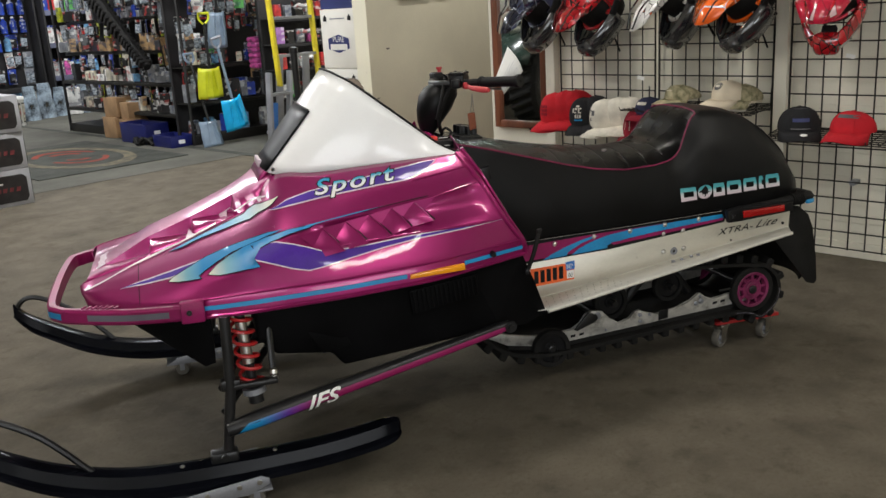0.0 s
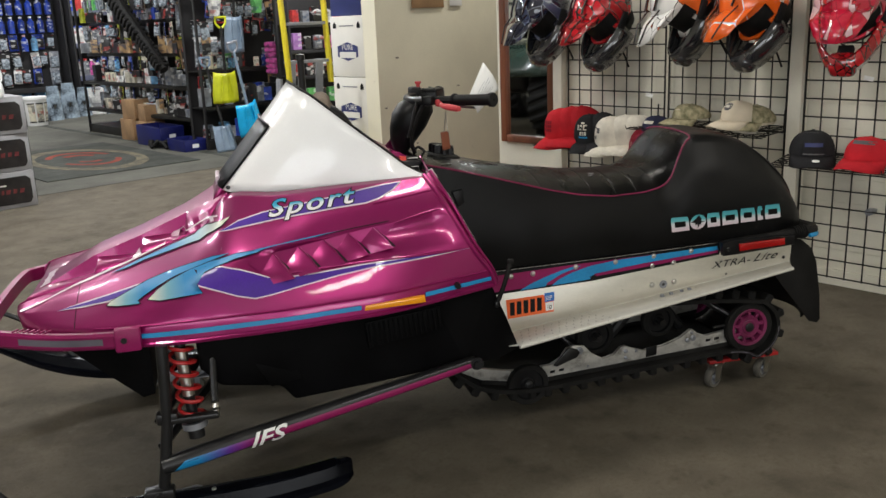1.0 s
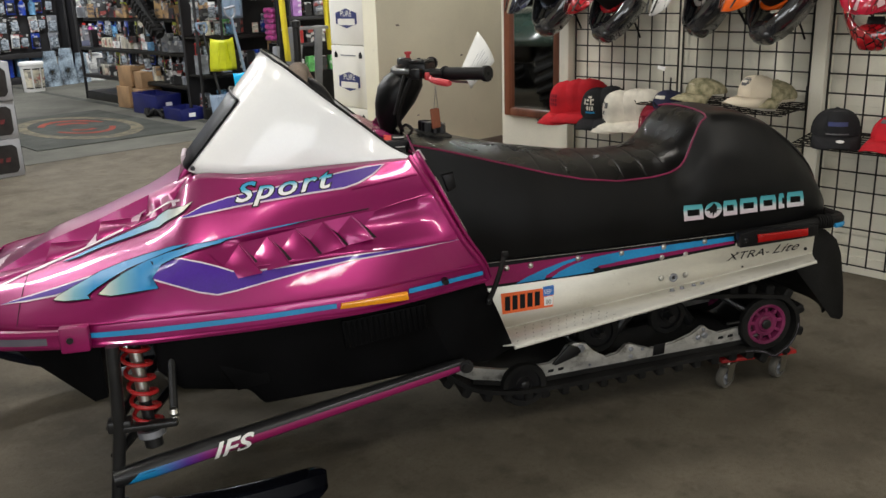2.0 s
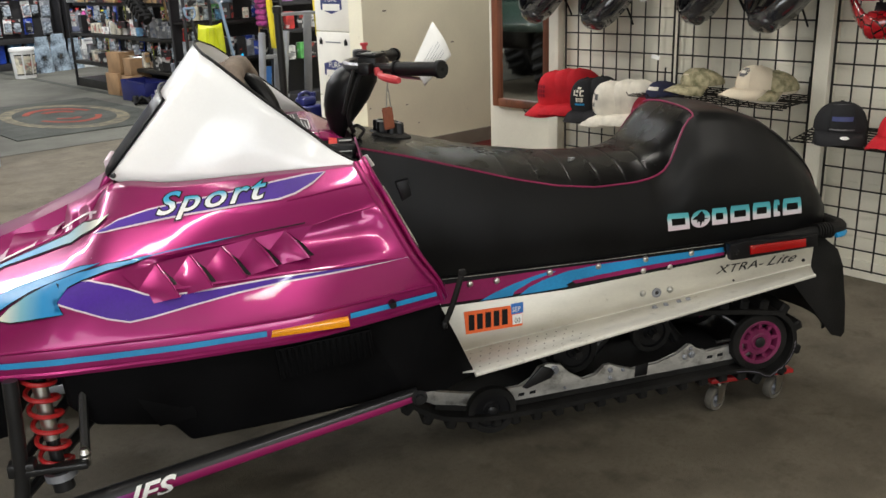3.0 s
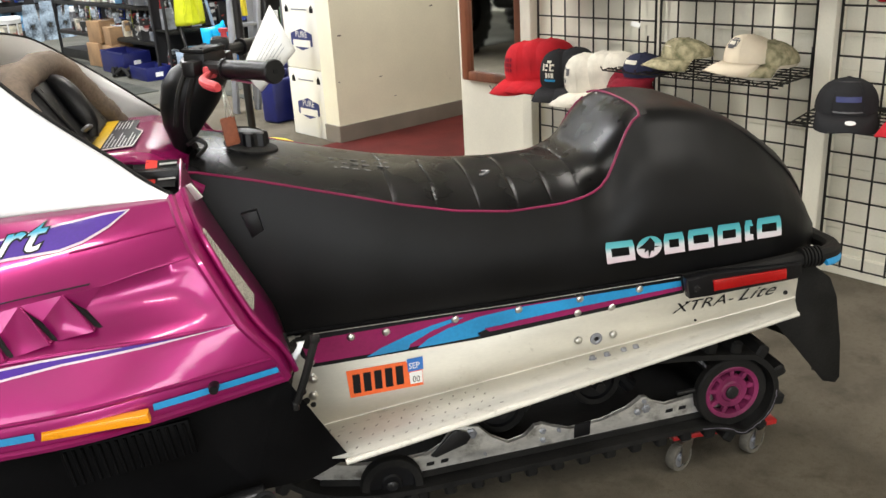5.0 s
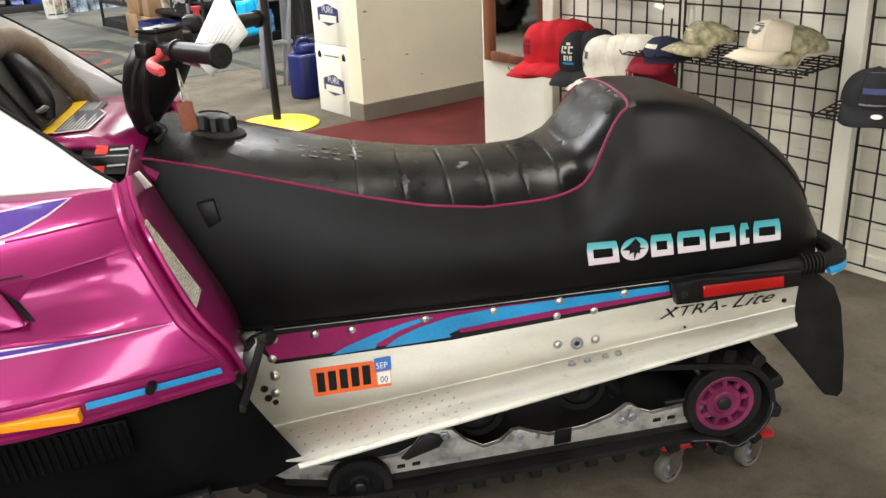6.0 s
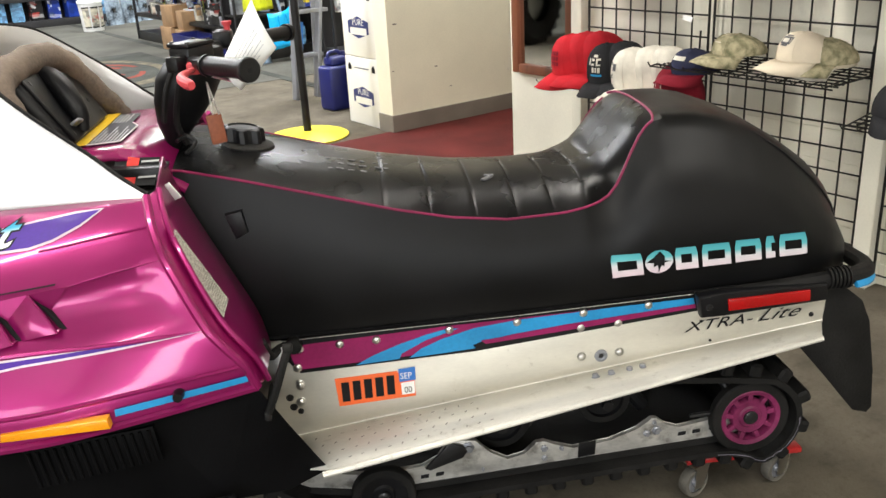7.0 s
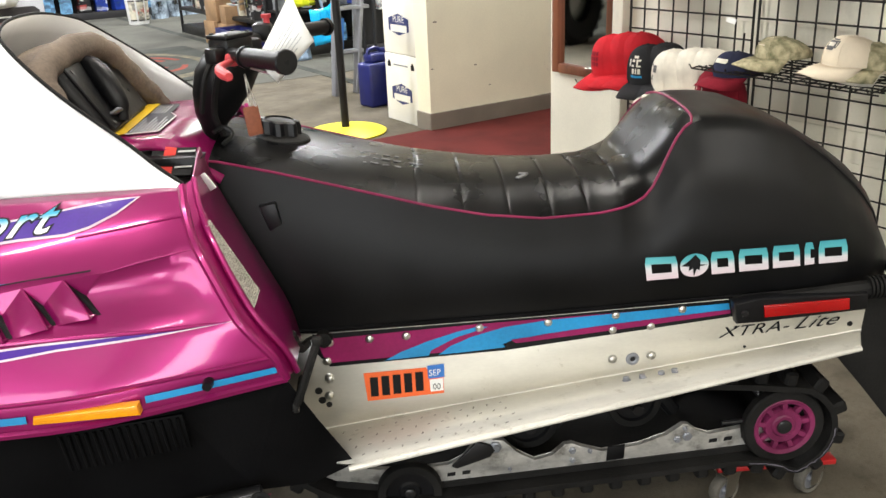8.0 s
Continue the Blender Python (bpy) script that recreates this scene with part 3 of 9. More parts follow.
box(b, (3.44, 2.884, 0.052), (3.13, 0.012, 0.104), None, 0.002)
box(b, (1.879, 2.957, 0.052), (0.012, 0.146, 0.104), None, 0.002)
struct("baseboard_passage", b, BASEB, "taupe vinyl cove base")
b = BM()
box(b, (1.832, -1.7, 0.035), (0.018, 6.8, 0.07), None, 0.003)
struct("baseboard_right", b, WHITEWALL, "white wooden baseboard")
# lap joints of the white wall boards
for i in range(24):
    z = 0.105 + 0.105 * i
    b = BM()
    box(b, (1.8385, -1.96, z), (0.003, 6.29, 0.1035), None, 0.001, 1)
    struct("wall_board", b, WHITEWALL, "white painted wall board")
b = BM()
box(b, (1.795, -0.051, 1.35), (0.075, 0.058, 2.7), None, 0.004)
struct("trim_post", b, WHITEWALL, "white painted wooden post")
b = BM()
box(b, (1.815, 1.275, 1.2), (0.045, 0.06, 2.4), None, 0.004)
struct("trim_strip", b, WHITEWALL, "grey-white trim strip")
for lu, lv in LAMPS:
    b = BM()
    box(b, (0, 0, 0.035), (1.26, 0.36, 0.05), None, 0.006)
    solo("ceiling_light", b, CARTONW, "white fluorescent ceiling fixture", "ceiling light", R(lu, lv, 2.725), "ceiling lights")
# scuffs on the cream wall
for u, z, w in ((1.93, 0.62, 0.05), (1.90, 0.36, 0.03), (2.20, 0.35, 0.04), (2.05, 0.95, 0.06), (2.62, 0.72, 0.05), (2.30, 0.22, 0.03)):
    b = BM()
    lathe(b, [(0, 0), (w * 0.3, 0)], 7, pose(u, 2.8785, z, 90, 0, 0))
    bmesh.ops.scale(b, vec=(1.0, 1, 0.35), verts=b.verts, space=Matrix.Translation((-u, 0, -z)))
    struct("scuff_mark", b, BASEB, "grey scuff on the wall")
b = BM()
box(b, (2.35, 2.877, 1.32), (0.30, 0.004, 0.10), None, 0.001)
solo("wooden_notice", b, CARTONB, "brown wooden notice board on the cream wall", "notice", ROOM)
b = BM()
box(b, (2.62, 2.877, 1.36), (0.12, 0.003, 0.16), None, 0.001)
solo("paper_notice", b, PAPER, "white paper notice on the cream wall", "notice", ROOM)

# ---- mirror ----
mir = thing("wall_mirror", "walnut-framed tall mirror on the white wall", "mirror", R(1.838, 1.51))
W, Z0, Z1, F = 0.195, 0.495, 1.95, 0.042
for c, s in (((0, -W + F / 2, (Z0 + Z1) / 2), (0.03, F, Z1 - Z0)), ((0, W - F / 2, (Z0 + Z1) / 2), (0.03, F, Z1 - Z0)), ((0.001, 0, Z0 + F / 2), (0.03, 2 * W - 2 * F, F)), ((0.001, 0, Z1 - F / 2), (0.03, 2 * W - 2 * F, F))):
    bb = BM()
    box(bb, (c[0] - 0.017, c[1], c[2]), s, None, 0.006)
    part("frame_rail", bb, WOODFR, mir)
b = BM()
box(b, (-0.008, 0, (Z0 + Z1) / 2), (0.004, 2 * W - 2 * F + 0.004, Z1 - Z0 - 2 * F + 0.004))
part("mirror_glass", b, MIRROR, mir, smooth=False)

# ---- wire grid panels ----
b = BM()
cyl(b, (0, 0, 0.04), (0, 0, 2.03), 0.0036, seg=6)
VW = mesh_from("wire", b, WIRE)
b = BM()
cyl(b, (0, 0, 0), (0, -0.588, 0), 0.0032, seg=6)
HW = mesh_from("wire", b, WIRE)
for v0 in (1.195, 0.585, -0.084, -0.690, -1.30):
    gp = thing("wire_grid_panel", "black wire grid display panel on the white wall", "grid panel", R(1.79, v0), "grid panels")
    for i in range(9):
        o = new("wire", VW)
        o.parent = gp
        o.location = (0, -0.0735 * i, 0)
        if i in (0, 8):
            o.scale = (1.35, 1.35, 1)
    for i in range(27):
        o = new("wire", HW)
        o.parent = gp
        o.location = (-0.0055, 0, 0.047 + 0.0762 * i)
    for z in (0.35, 1.6):
        b = BM()
        box(b, (0.024, -0.30, z), (0.052, 0.03, 0.02), None, 0.003)
        cyl(b, (-0.008, -0.30, z), (0.0, -0.30, z), 0.014, seg=12)
        part("wall_bracket", b, GREYM, gp)

# ---- wire cap shelves ----
def cap_shelf(u, v0, v1, z, depth, dip):
    sh = thing("wire_shelf", "black wire shelf hooked on the grid panel", "shelf", R(u, v0, z), "wire shelves")
    L = v0 - v1
    for k in range(9):
        b = BM()
        a = k / 8
        tube(b, [(-depth * a, 0, -dip * a), (-depth * a, -L, -dip * a)], 0.0028, 5)
        part("wire", b, WIRE, sh)
    for k in range(int(L / 0.05) + 1):
        b = BM()
        tube(b, [(0, -0.05 * k, 0.0), (-depth, -0.05 * k, -dip), (-depth - 0.012, -0.05 * k, -dip + 0.016)], 0.0025, 5)
        part("wire", b, WIRE, sh)
    for y in (-0.02, -L + 0.02):
        b = BM()
        tube(b, [(0.004, y, 0.07), (0.0, y, -0.02), (-depth * 0.8, y, -dip * 0.8 - 0.002)], 0.004, 6)
        part("bracket", b, WIRE, sh)
    return sh


cap_shelf(1.785, 1.235, 0.70, 0.612, 0.235, 0.075)
cap_shelf(1.785, 0.66, -0.02, 0.684, 0.23, 0.025)
cap_shelf(1.785, -0.06, -0.72, 0.585, 0.23, 0.03)


def cap(u, v, z, turn, crown, brim, mark=None, label="", tilt=0.0, h=0.125, size=1.0):
    """A baseball cap; its brim points along +x before turn."""
    c = thing("baseball_cap", label, "cap", R(u, v, z, turn) @ pose(0, 0, 0, 0, tilt, 0) @ Matrix.Diagonal((size, size, size, 1)), "caps")
    b = BM()
    rows = []
    for i in range(9):
        t = i / 8 * math.pi / 2
        r = math.cos(t) ** 0.82
        rows.append([Vector((0.098 * r * math.cos(a) * (1.0 if math.cos(a) < 0 else 0.98 + 0.05 * math.sin(t)), 0.082 * r * math.sin(a), h * math.sin(t) ** 0.9 + 0.012 * math.cos(a) * math.sin(2 * t))) for a in [2 * math.pi * k / 24 for k in range(25)]])
    grid_faces(b, rows)
    bmesh.ops.remove_doubles(b, verts=b.verts, dist=0.0006)
    part("crown", b, crown, c)
    b = BM()
    hi = []
    for k in range(13):
        a = radians(-78 + 156 * k / 12)
        inner = Vector((0.094 * math.cos(a), 0.080 * math.sin(a), 0.004))
        reach = 0.092 * math.cos(a * 0.98) ** 0.55
        outer = Vector((0.094 * math.cos(a) + reach, 0.086 * math.sin(a), -0.012 - 0.028 * abs(math.sin(a)) ** 1.6))
        hi.append([inner, inner.lerp(outer, 0.5) + Vector((0, 0, 0.006)), outer])
    grid_faces(b, hi)
    br = part("brim", b, brim, c)
    br.modifiers.new("thick", "SOLIDIFY").thickness = 0.0035
    b = BM()
    lathe(b, [(0.009, 0), (0.006, 0.005), (0, 0.006)], 10, pose(0.0, 0, h - 0.002))
    part("button", b, crown, c)
    for k in range(6):
        a = 2 * math.pi * (k + 0.5) / 6
        b = BM()
        tube(b, [Vector((0.0985 * math.cos(t) ** 0.82 * math.cos(a), 0.0825 * math.cos(t) ** 0.82 * math.sin(a), h * math.sin(t) ** 0.9 + 0.012 * math.cos(a) * math.sin(2 * t))) for t in [math.pi / 2 * q / 8 for q in range(9)]], 0.0012, 4)
        part("seam", b, crown, c)
    if mark:
        for m_, shapes in mark:
            for (y0, z0, y1, z1) in shapes:
                b = BM()
                n = 6
                r = []
                for zz in (z0, z1):
                    row = []
                    for q in range(n + 1):
                        y = y0 + (y1 - y0) * q / n
                        t = math.asin(min(0.98, (zz / h)) ** (1 / 0.9))
                        rr = math.cos(t) ** 0.82
                        a = math.asin(max(-0.95, min(0.95, y / (0.082 * rr))))
                        row.append(Vector(((0.098 * (0.98 + 0.05 * math.sin(t))) * rr * math.cos(a) + 0.0016, y, h * math.sin(t) ** 0.9 + 0.012 * math.cos(a) * math.sin(2 * t))))
                    r.append(row)
                grid_faces(b, r)
                part("emblem", b, m_, c)
    return c


KC = [(CAPM["white"], [(-0.030, 0.062, -0.022, 0.084), (-0.018, 0.062, -0.006, 0.068), (-0.016, 0.076, -0.004, 0.084), (0.002, 0.062, 0.020, 0.067), (0.002, 0.079, 0.020, 0.085), (0.002, 0.062, 0.009, 0.085), (-0.016, 0.040, -0.006, 0.056), (-0.002, 0.040, 0.004, 0.056), (0.008, 0.040, 0.018, 0.056), (-0.010, 0.088, 0.008, 0.096)]), (CYAN, [(-0.022, 0.028, 0.024, 0.035)])]
BARS = [(-0.026 + 0.013 * i, 0.034 + 0.016 * k, -0.017 + 0.013 * i, 0.046 + 0.016 * k) for i in range(4) for k in range(3)]
for du, dv, dz in ((0, 0, 0), (0.022, -0.055, 0.010), (0.040, -0.105, 0.012)):
    cap(1.640 + du, 1.100 + dv, 0.598 + dz, 168, CAPM["red"], CAPM["red"], [(CAPM["maroon"], BARS)] if dv == 0 else None, "red cotton baseball cap with a dark emblem" if dv == 0 else "red baseball cap nested behind another", 12, size=1.07)
for du, dv, dz in ((0, 0, 0), (0.030, -0.060, 0.008)):
    cap(1.640 + du, 0.930 + dv, 0.586 + dz, 192, CAPM["black"], CAPM["black"], KC if dv == 0 else None, "black baseball cap with white and blue embroidery" if dv == 0 else "black baseball cap nested behind another", 12, size=1.0)
for du, dv, dz in ((0, 0, 0), (0.030, -0.065, 0.008), (0.05, -0.115, 0.008)):
    cap(1.636 + du, 0.785 + dv, 0.582 + dz, 164, CAPM["white"], CAPM["white"], [(CAPM["grey"], [(-0.030, 0.034, -0.012, 0.085), (-0.008, 0.06, 0.012, 0.082)])] if dv == 0 else None, "cream white baseball cap with a grey emblem" if dv == 0 else "white baseball cap nested behind another", 13, size=1.0)
cap(1.640, 0.600, 0.535, 178, CAPM["maroon"], CAPM["maroon"], [(CAPM["white"], [(-0.03, 0.03, -0.027, 0.07), (0.0, 0.03, 0.003, 0.07)])], "maroon baseball cap with white piping", 4)
cap(1.650, 0.545, 0.640, 172, CAPM["navy"], CAPM["maroon"], [(CAPM["white"], [(-0.03, 0.045, 0.03, 0.058)])], "navy baseball cap with a maroon brim", 2, h=0.085, size=0.9)
cap(1.655, 0.375, 0.716, 158, CAPM["camo"], CAPM["camo"], [(CAPM["cream"], [(-0.02, 0.035, 0.02, 0.06)])], "tan camouflage baseball cap", 0, h=0.066, size=0.92)
cap(1.650, 0.130, 0.720, 160, CAPM["cream"], CAPM["cream"], [(CAPM["grey"], [(-0.024, 0.046, 0.022, 0.066), (-0.016, 0.041, 0.014, 0.071)]), (CAPM["white"], [(-0.014, 0.051, 0.012, 0.061)])], "cream baseball cap with an oval emblem", 0, h=0.085, size=0.95)
cap(1.690, 0.080, 0.712, 156, CAPM["camo"], CAPM["camo"], None, "camouflage baseball cap nested behind another", 0, h=0.080, size=0.88)
cap(1.700, 0.088, 0.700, 156, CAPM["cream"], CAPM["white"], None, "cream baseball cap nested behind another", 0, h=0.076, size=0.85)
patch_cap = cap(1.640, -0.195, 0.604, 208, CAPM["black"], CAPM["black"], [(CAPM["grey"], [(-0.038, 0.010, 0.038, 0.080)]), (NAVY, [(-0.032, 0.034, 0.032, 0.046)])], "black and charcoal baseball cap with a patch", 4, h=0.088, size=1.06)
b = BM()
lathe(b, [(0.014, 0), (0.0135, 0.0008), (0, 0.001)], 16, pose(0.148, 0.006, 0.0005, 0, 9, 0))
part("size_sticker", b, WHITEL, patch_cap, "round white sticker on the brim")
b = BM()
tube(b, smooth_line([(-0.088, 0.045, 0.02), (-0.125, 0.040, 0.040), (-0.135, 0.0, 0.046), (-0.125, -0.040, 0.040), (-0.088, -0.045, 0.02)], 4), 0.004, 6)
part("back_strap", b, CAPM["black"], patch_cap)
cap(1.640, -0.425, 0.600, 176, CAPM["red"], CAPM["red"], [(CAPM["grey"], [(-0.03, 0.05, 0.045, 0.062)])], "red baseball cap with grey lettering stripe", 0, h=0.078, size=1.08)


# ---- helmets hanging on the grid ----
def helmet(u, v, z, turn, main, second, label, tilt=0.0):
    hm = thing("motocross_helmet", label, "helmet", R(u, v, z, turn) @ pose(0, 0, 0, 0, tilt, 0) @ Matrix.Diagonal((1.1, 1.1, 1.1, 1)), "helmets")
    b = BM()
    rows = []
    for i in range(13):
        t = math.pi * (i / 12) - math.pi / 2
        rows.append([Vector((0.145 * math.cos(t) * math.cos(a), 0.118 * math.cos(t) * math.sin(a), 0.13 * math.sin(t))) for a in [2 * math.pi * k / 28 for k in range(29)]])
    grid_faces(b, rows)
    bmesh.ops.remove_doubles(b, verts=b.verts, dist=0.0006)
    kill = [f for f in b.faces if (f.calc_center_median().x > 0.045 and -0.075 < f.calc_center_median().z < 0.045) or f.calc_center_median().z < -0.105]
    bmesh.ops.delete(b, geom=kill, context="FACES")
    s = part("shell", b, main, hm)
    s.modifiers.new("thick", "SOLIDIFY").thickness = 0.012
    b = BM()
    rows = []
    for k in range(15):
        a = radians(-95 + 190 * k / 14)
        f = math.cos(a)
        rows.append([Vector((0.10 * f + 0.035 + (0.075 * max(0, f) ** 2), 0.112 * math.sin(a), -0.058 + 0.02 * (1 - abs(f)))), Vector((0.108 * f + 0.04 + (0.08 * max(0, f) ** 2), 0.118 * math.sin(a), -0.105)), Vector((0.095 * f + 0.03 + (0.07 * max(0, f) ** 2), 0.105 * math.sin(a), -0.160 + 0.02 * (1 - abs(f))))])
    grid_faces(b, rows)
    cb = part("chin_bar", b, second, hm)
    cb.modifiers.new("thick", "SOLIDIFY").thickness = 0.012
    b = BM()
    rows = []
    for k in range(9):
        y = -0.085 + 0.17 * k / 8
        q = abs(y) / 0.085
        rows.append([Vector((0.085 - 0.02 * q, y * 1.15, 0.085 - 0.03 * q)), Vector((0.16 - 0.02 * q, y * 1.1, 0.10 - 0.03 * q)), Vector((0.245 - 0.045 * q * q, y * 0.8, 0.085 - 0.02 * q))])
    grid_faces(b, rows)
    pk = part("peak", b, main, hm)
    pk.modifiers.new("thick", "SOLIDIFY").thickness = 0.004
    b = BM()
    tube(b, smooth_line([(0.02, -0.09, -0.10), (0.03, -0.06, -0.17), (0.05, -0.02, -0.215), (0.09, 0.0, -0.275)], 4), 0.008, 6, flat=0.35)
    part("chin_strap", b, RUBBER, hm)
    for sy in (-1, 1):
        b = BM()
        tube(b, smooth_line([(0.10, sy * 0.045, 0.105), (0.02, sy * 0.052, 0.125), (-0.07, sy * 0.045, 0.108), (-0.125, sy * 0.03, 0.055)], 4), 0.010, 6, flat=0.5)
        part("shell_ridge", b, second, hm)
        b = BM()
        box(b, (0.03, sy * 0.112, -0.035), (0.075, 0.02, 0.030), pose(0, 0, 0, 0, 20, 0), 0.005)
        part("side_vent", b, INK, hm)
        b = BM()
        tube(b, [(0.235, sy * 0.030, 0.088), (0.16, sy * 0.050, 0.104), (0.09, sy * 0.060, 0.092)], 0.006, 6, flat=0.5)
        part("peak_ridge", b, second, hm)
    b = BM()
    lathe(b, [(0, -0.125), (0.085, -0.118), (0.105, -0.07), (0.108, 0), (0.08, 0.07), (0, 0.09)], 20)
    part("liner", b, RUBBER, hm)
    b = BM()
    box(b, (0.185, 0, -0.112), (0.075, 0.095, 0.075), pose(0, 0, 0, 0, 0, 0), 0.024, 3)
    part("muzzle", b, second, hm)
    for k in range(3):
        b = BM()
        box(b, (0.135 - 0.004 * k, 0, -0.095 - 0.013 * k), (0.04, 0.05, 0.005), None, 0.002)
        part("chin_vent", b, INK, hm)
    b = BM()
    tube(b, [(-0.10, 0, 0.09), (-0.14, 0, 0.15), (-0.19, 0, 0.16)], 0.004, 6)
    part("hook", b, WIRE, hm)
    return hm


helmet(1.615, 1.22, 1.22, 165, HELM["navy"], HELM["black"], "dark navy motocross helmet hanging on the grid", 55)
helmet(1.600, 0.84, 1.20, 165, HELM["red"], HELM["black"], "red helmet with black crackle pattern and strap", 50)
helmet(1.600, 0.40, 1.23, 145, HELM["white"], HELM["black"], "white and orange motocross helmet", 60)
helmet(1.600, 0.07, 1.21, 160, HELM["orange"], HELM["black"], "orange motocross helmet with a black chin bar", 50)
helmet(1.600, -0.32, 1.20, 190, HELM["crimson"], HELM["red"], "crimson and white motocross helmet", 50)
for v, z in ((0.42, 0.985), (-0.36, 0.90), (0.66, 0.80)):
    b = BM()
    box(b, (0, 0, 0), (0.002, 0.038, 0.018), pose(0, 0, 0, 14, 12, 0), 0.0006)
    solo("hang_tag", b, PAPER, "small white tag hanging on the grid", "tag", R(1.74, v, z, 10), "hang tags")

# ---- stacked white cartons ----
def hex_mark(x, z, w, h):
    return [(x - w, z - h * 0.55), (x, z - h), (x + w, z - h * 0.55), (x + w, z + h * 0.55), (x, z + h), (x - w, z + h * 0.55)]


def carton(u, v, z, turn, s=0.412, material=None, mark=True, label="white carton with a navy hexagon mark"):
    c = thing("carton", label, "box", R(u, v, z, turn) @ Matrix.Diagonal((1, 0.90, 1, 1)), "cartons")
    b = BM()
    box(b, (0, 0, s / 2), (s, s, s - 0.003), None, 0.004)
    part("carton_body", b, material or CARTONW, c)
    if mark:
        for rot in (0, 90):
            for poly, y, m_ in ((hex_mark(0, s * 0.42, s * 0.31, s * 0.155), -s / 2 - 0.0012, NAVY),):
                b = poly_bm(poly)
                for v_ in b.verts:
                    v_.co.y = y
                bmesh.ops.transform(b, matrix=pose(0, 0, 0, 0, 0, -rot), verts=b.verts)
                part("printed_mark", b, m_, c)
            word = text_bm("PURE", s * 0.13, 0, 1.15)
            cx = sum(v_.co.x for v_ in word.verts) / len(word.verts)
            for v_ in word.verts:
                v_.co = Vector((v_.co.x - cx, -s / 2 - 0.002, v_.co.z + s * 0.45))
            bmesh.ops.transform(word, matrix=pose(0, 0, 0, 0, 0, -rot), verts=word.verts)
            part("printed_word", word, CARTONW, c)
            b = poly_bm([(-s * 0.25, s * 0.315), (s * 0.25, s * 0.315), (s * 0.25, s * 0.415), (-s * 0.25, s * 0.415)])
            for v_ in b.verts:
                v_.co.y = -s / 2 - 0.002
            bmesh.ops.transform(b, matrix=pose(0, 0, 0, 0, 0, -rot), verts=b.verts)
            part("printed_bar", b, CARTONW, c)
            for x in (-0.36, 0.36):
                b = poly_bm([((x - 0.05) * s, s * 0.80), ((x + 0.05) * s, s * 0.80), ((x + 0.05) * s, s * 0.86), (x * s, s * 0.91), ((x - 0.05) * s, s * 0.86)])
                for v_ in b.verts:
                    v_.co.y = -s / 2 - 0.0015
                bmesh.ops.transform(b, matrix=pose(0, 0, 0, 0, 0, -rot), verts=b.verts)
                part("arrow_mark", b, INK, c)
            b = poly_bm([(-0.22 * s, s * 0.83), (0.22 * s, s * 0.83), (0.22 * s, s * 0.85), (-0.22 * s, s * 0.85)])
            for v_ in b.verts:
                v_.co.y = -s / 2 - 0.0015
            bmesh.ops.transform(b, matrix=pose(0, 0, 0, 0, 0, -rot), verts=b.verts)
            part("print_line", b, GREYM, c)
    b = BM()
    box(b, (0, 0, s - 0.0012), (s * 0.12, s, 0.0012))
    part("tape", b, CLEARP, c)
    return c


for i in range(3):
    carton(1.885 + 0.206, 3.213 - 0.003 * i, 0.413 * i, 1 - 0.5 * i, label="white carton with a navy hexagon mark in a stack")
carton(1.885 + 0.23, 3.26, 1.239, 0, 0.38, NAVY, False, "navy blue carton on top of a stack")

# ---- stanchion, fuel can, ladder ----
st = thing("crowd_stanchion", "black post stanchion on a round yellow base", "stanchion", R(1.485, 3.205))
b = BM()
lathe(b, [(0, 0), (0.235, 0), (0.24, 0.010), (0.22, 0.020), (0.10, 0.034), (0.035, 0.040), (0, 0.040)], 40)
part("base", b, YELLOW, st, "domed yellow base")
b = BM()
lathe(b, [(0, 0.036), (0.0235, 0.036), (0.0235, 0.96), (0.030, 0.965), (0.030, 1.0), (0.0, 1.01)], 20)
part("post", b, DKSTEEL, st, "matte black post")
jc = thing("fuel_can", "deep blue plastic jug standing beside white cartons", "jug", R(2.03, 3.80, 0, 8))
b = BM()
box(b, (0, 0, 0.145), (0.20, 0.15, 0.29), None, 0.022, 3)
box(b, (0, 0, 0.318), (0.13, 0.10, 0.06), None, 0.02, 3)
part("jug_body", b, BLUEJUG, jc)
b = BM()
tube(b, smooth_line([(-0.055, 0, 0.33), (-0.05, 0, 0.372), (0.02, 0, 0.378), (0.05, 0, 0.345)], 4), 0.012, 8)
part("jug_handle", b, BLUEJUG, jc)
b = BM()
lathe(b, [(0, 0.34), (0.024, 0.34), (0.024, 0.372), (0, 0.374)], 16, pose(0.07, 0, 0))
part("jug_cap", b, BLUEJUG, jc)
copy_thing(jc, R(2.20, 3.66, 0, -6))
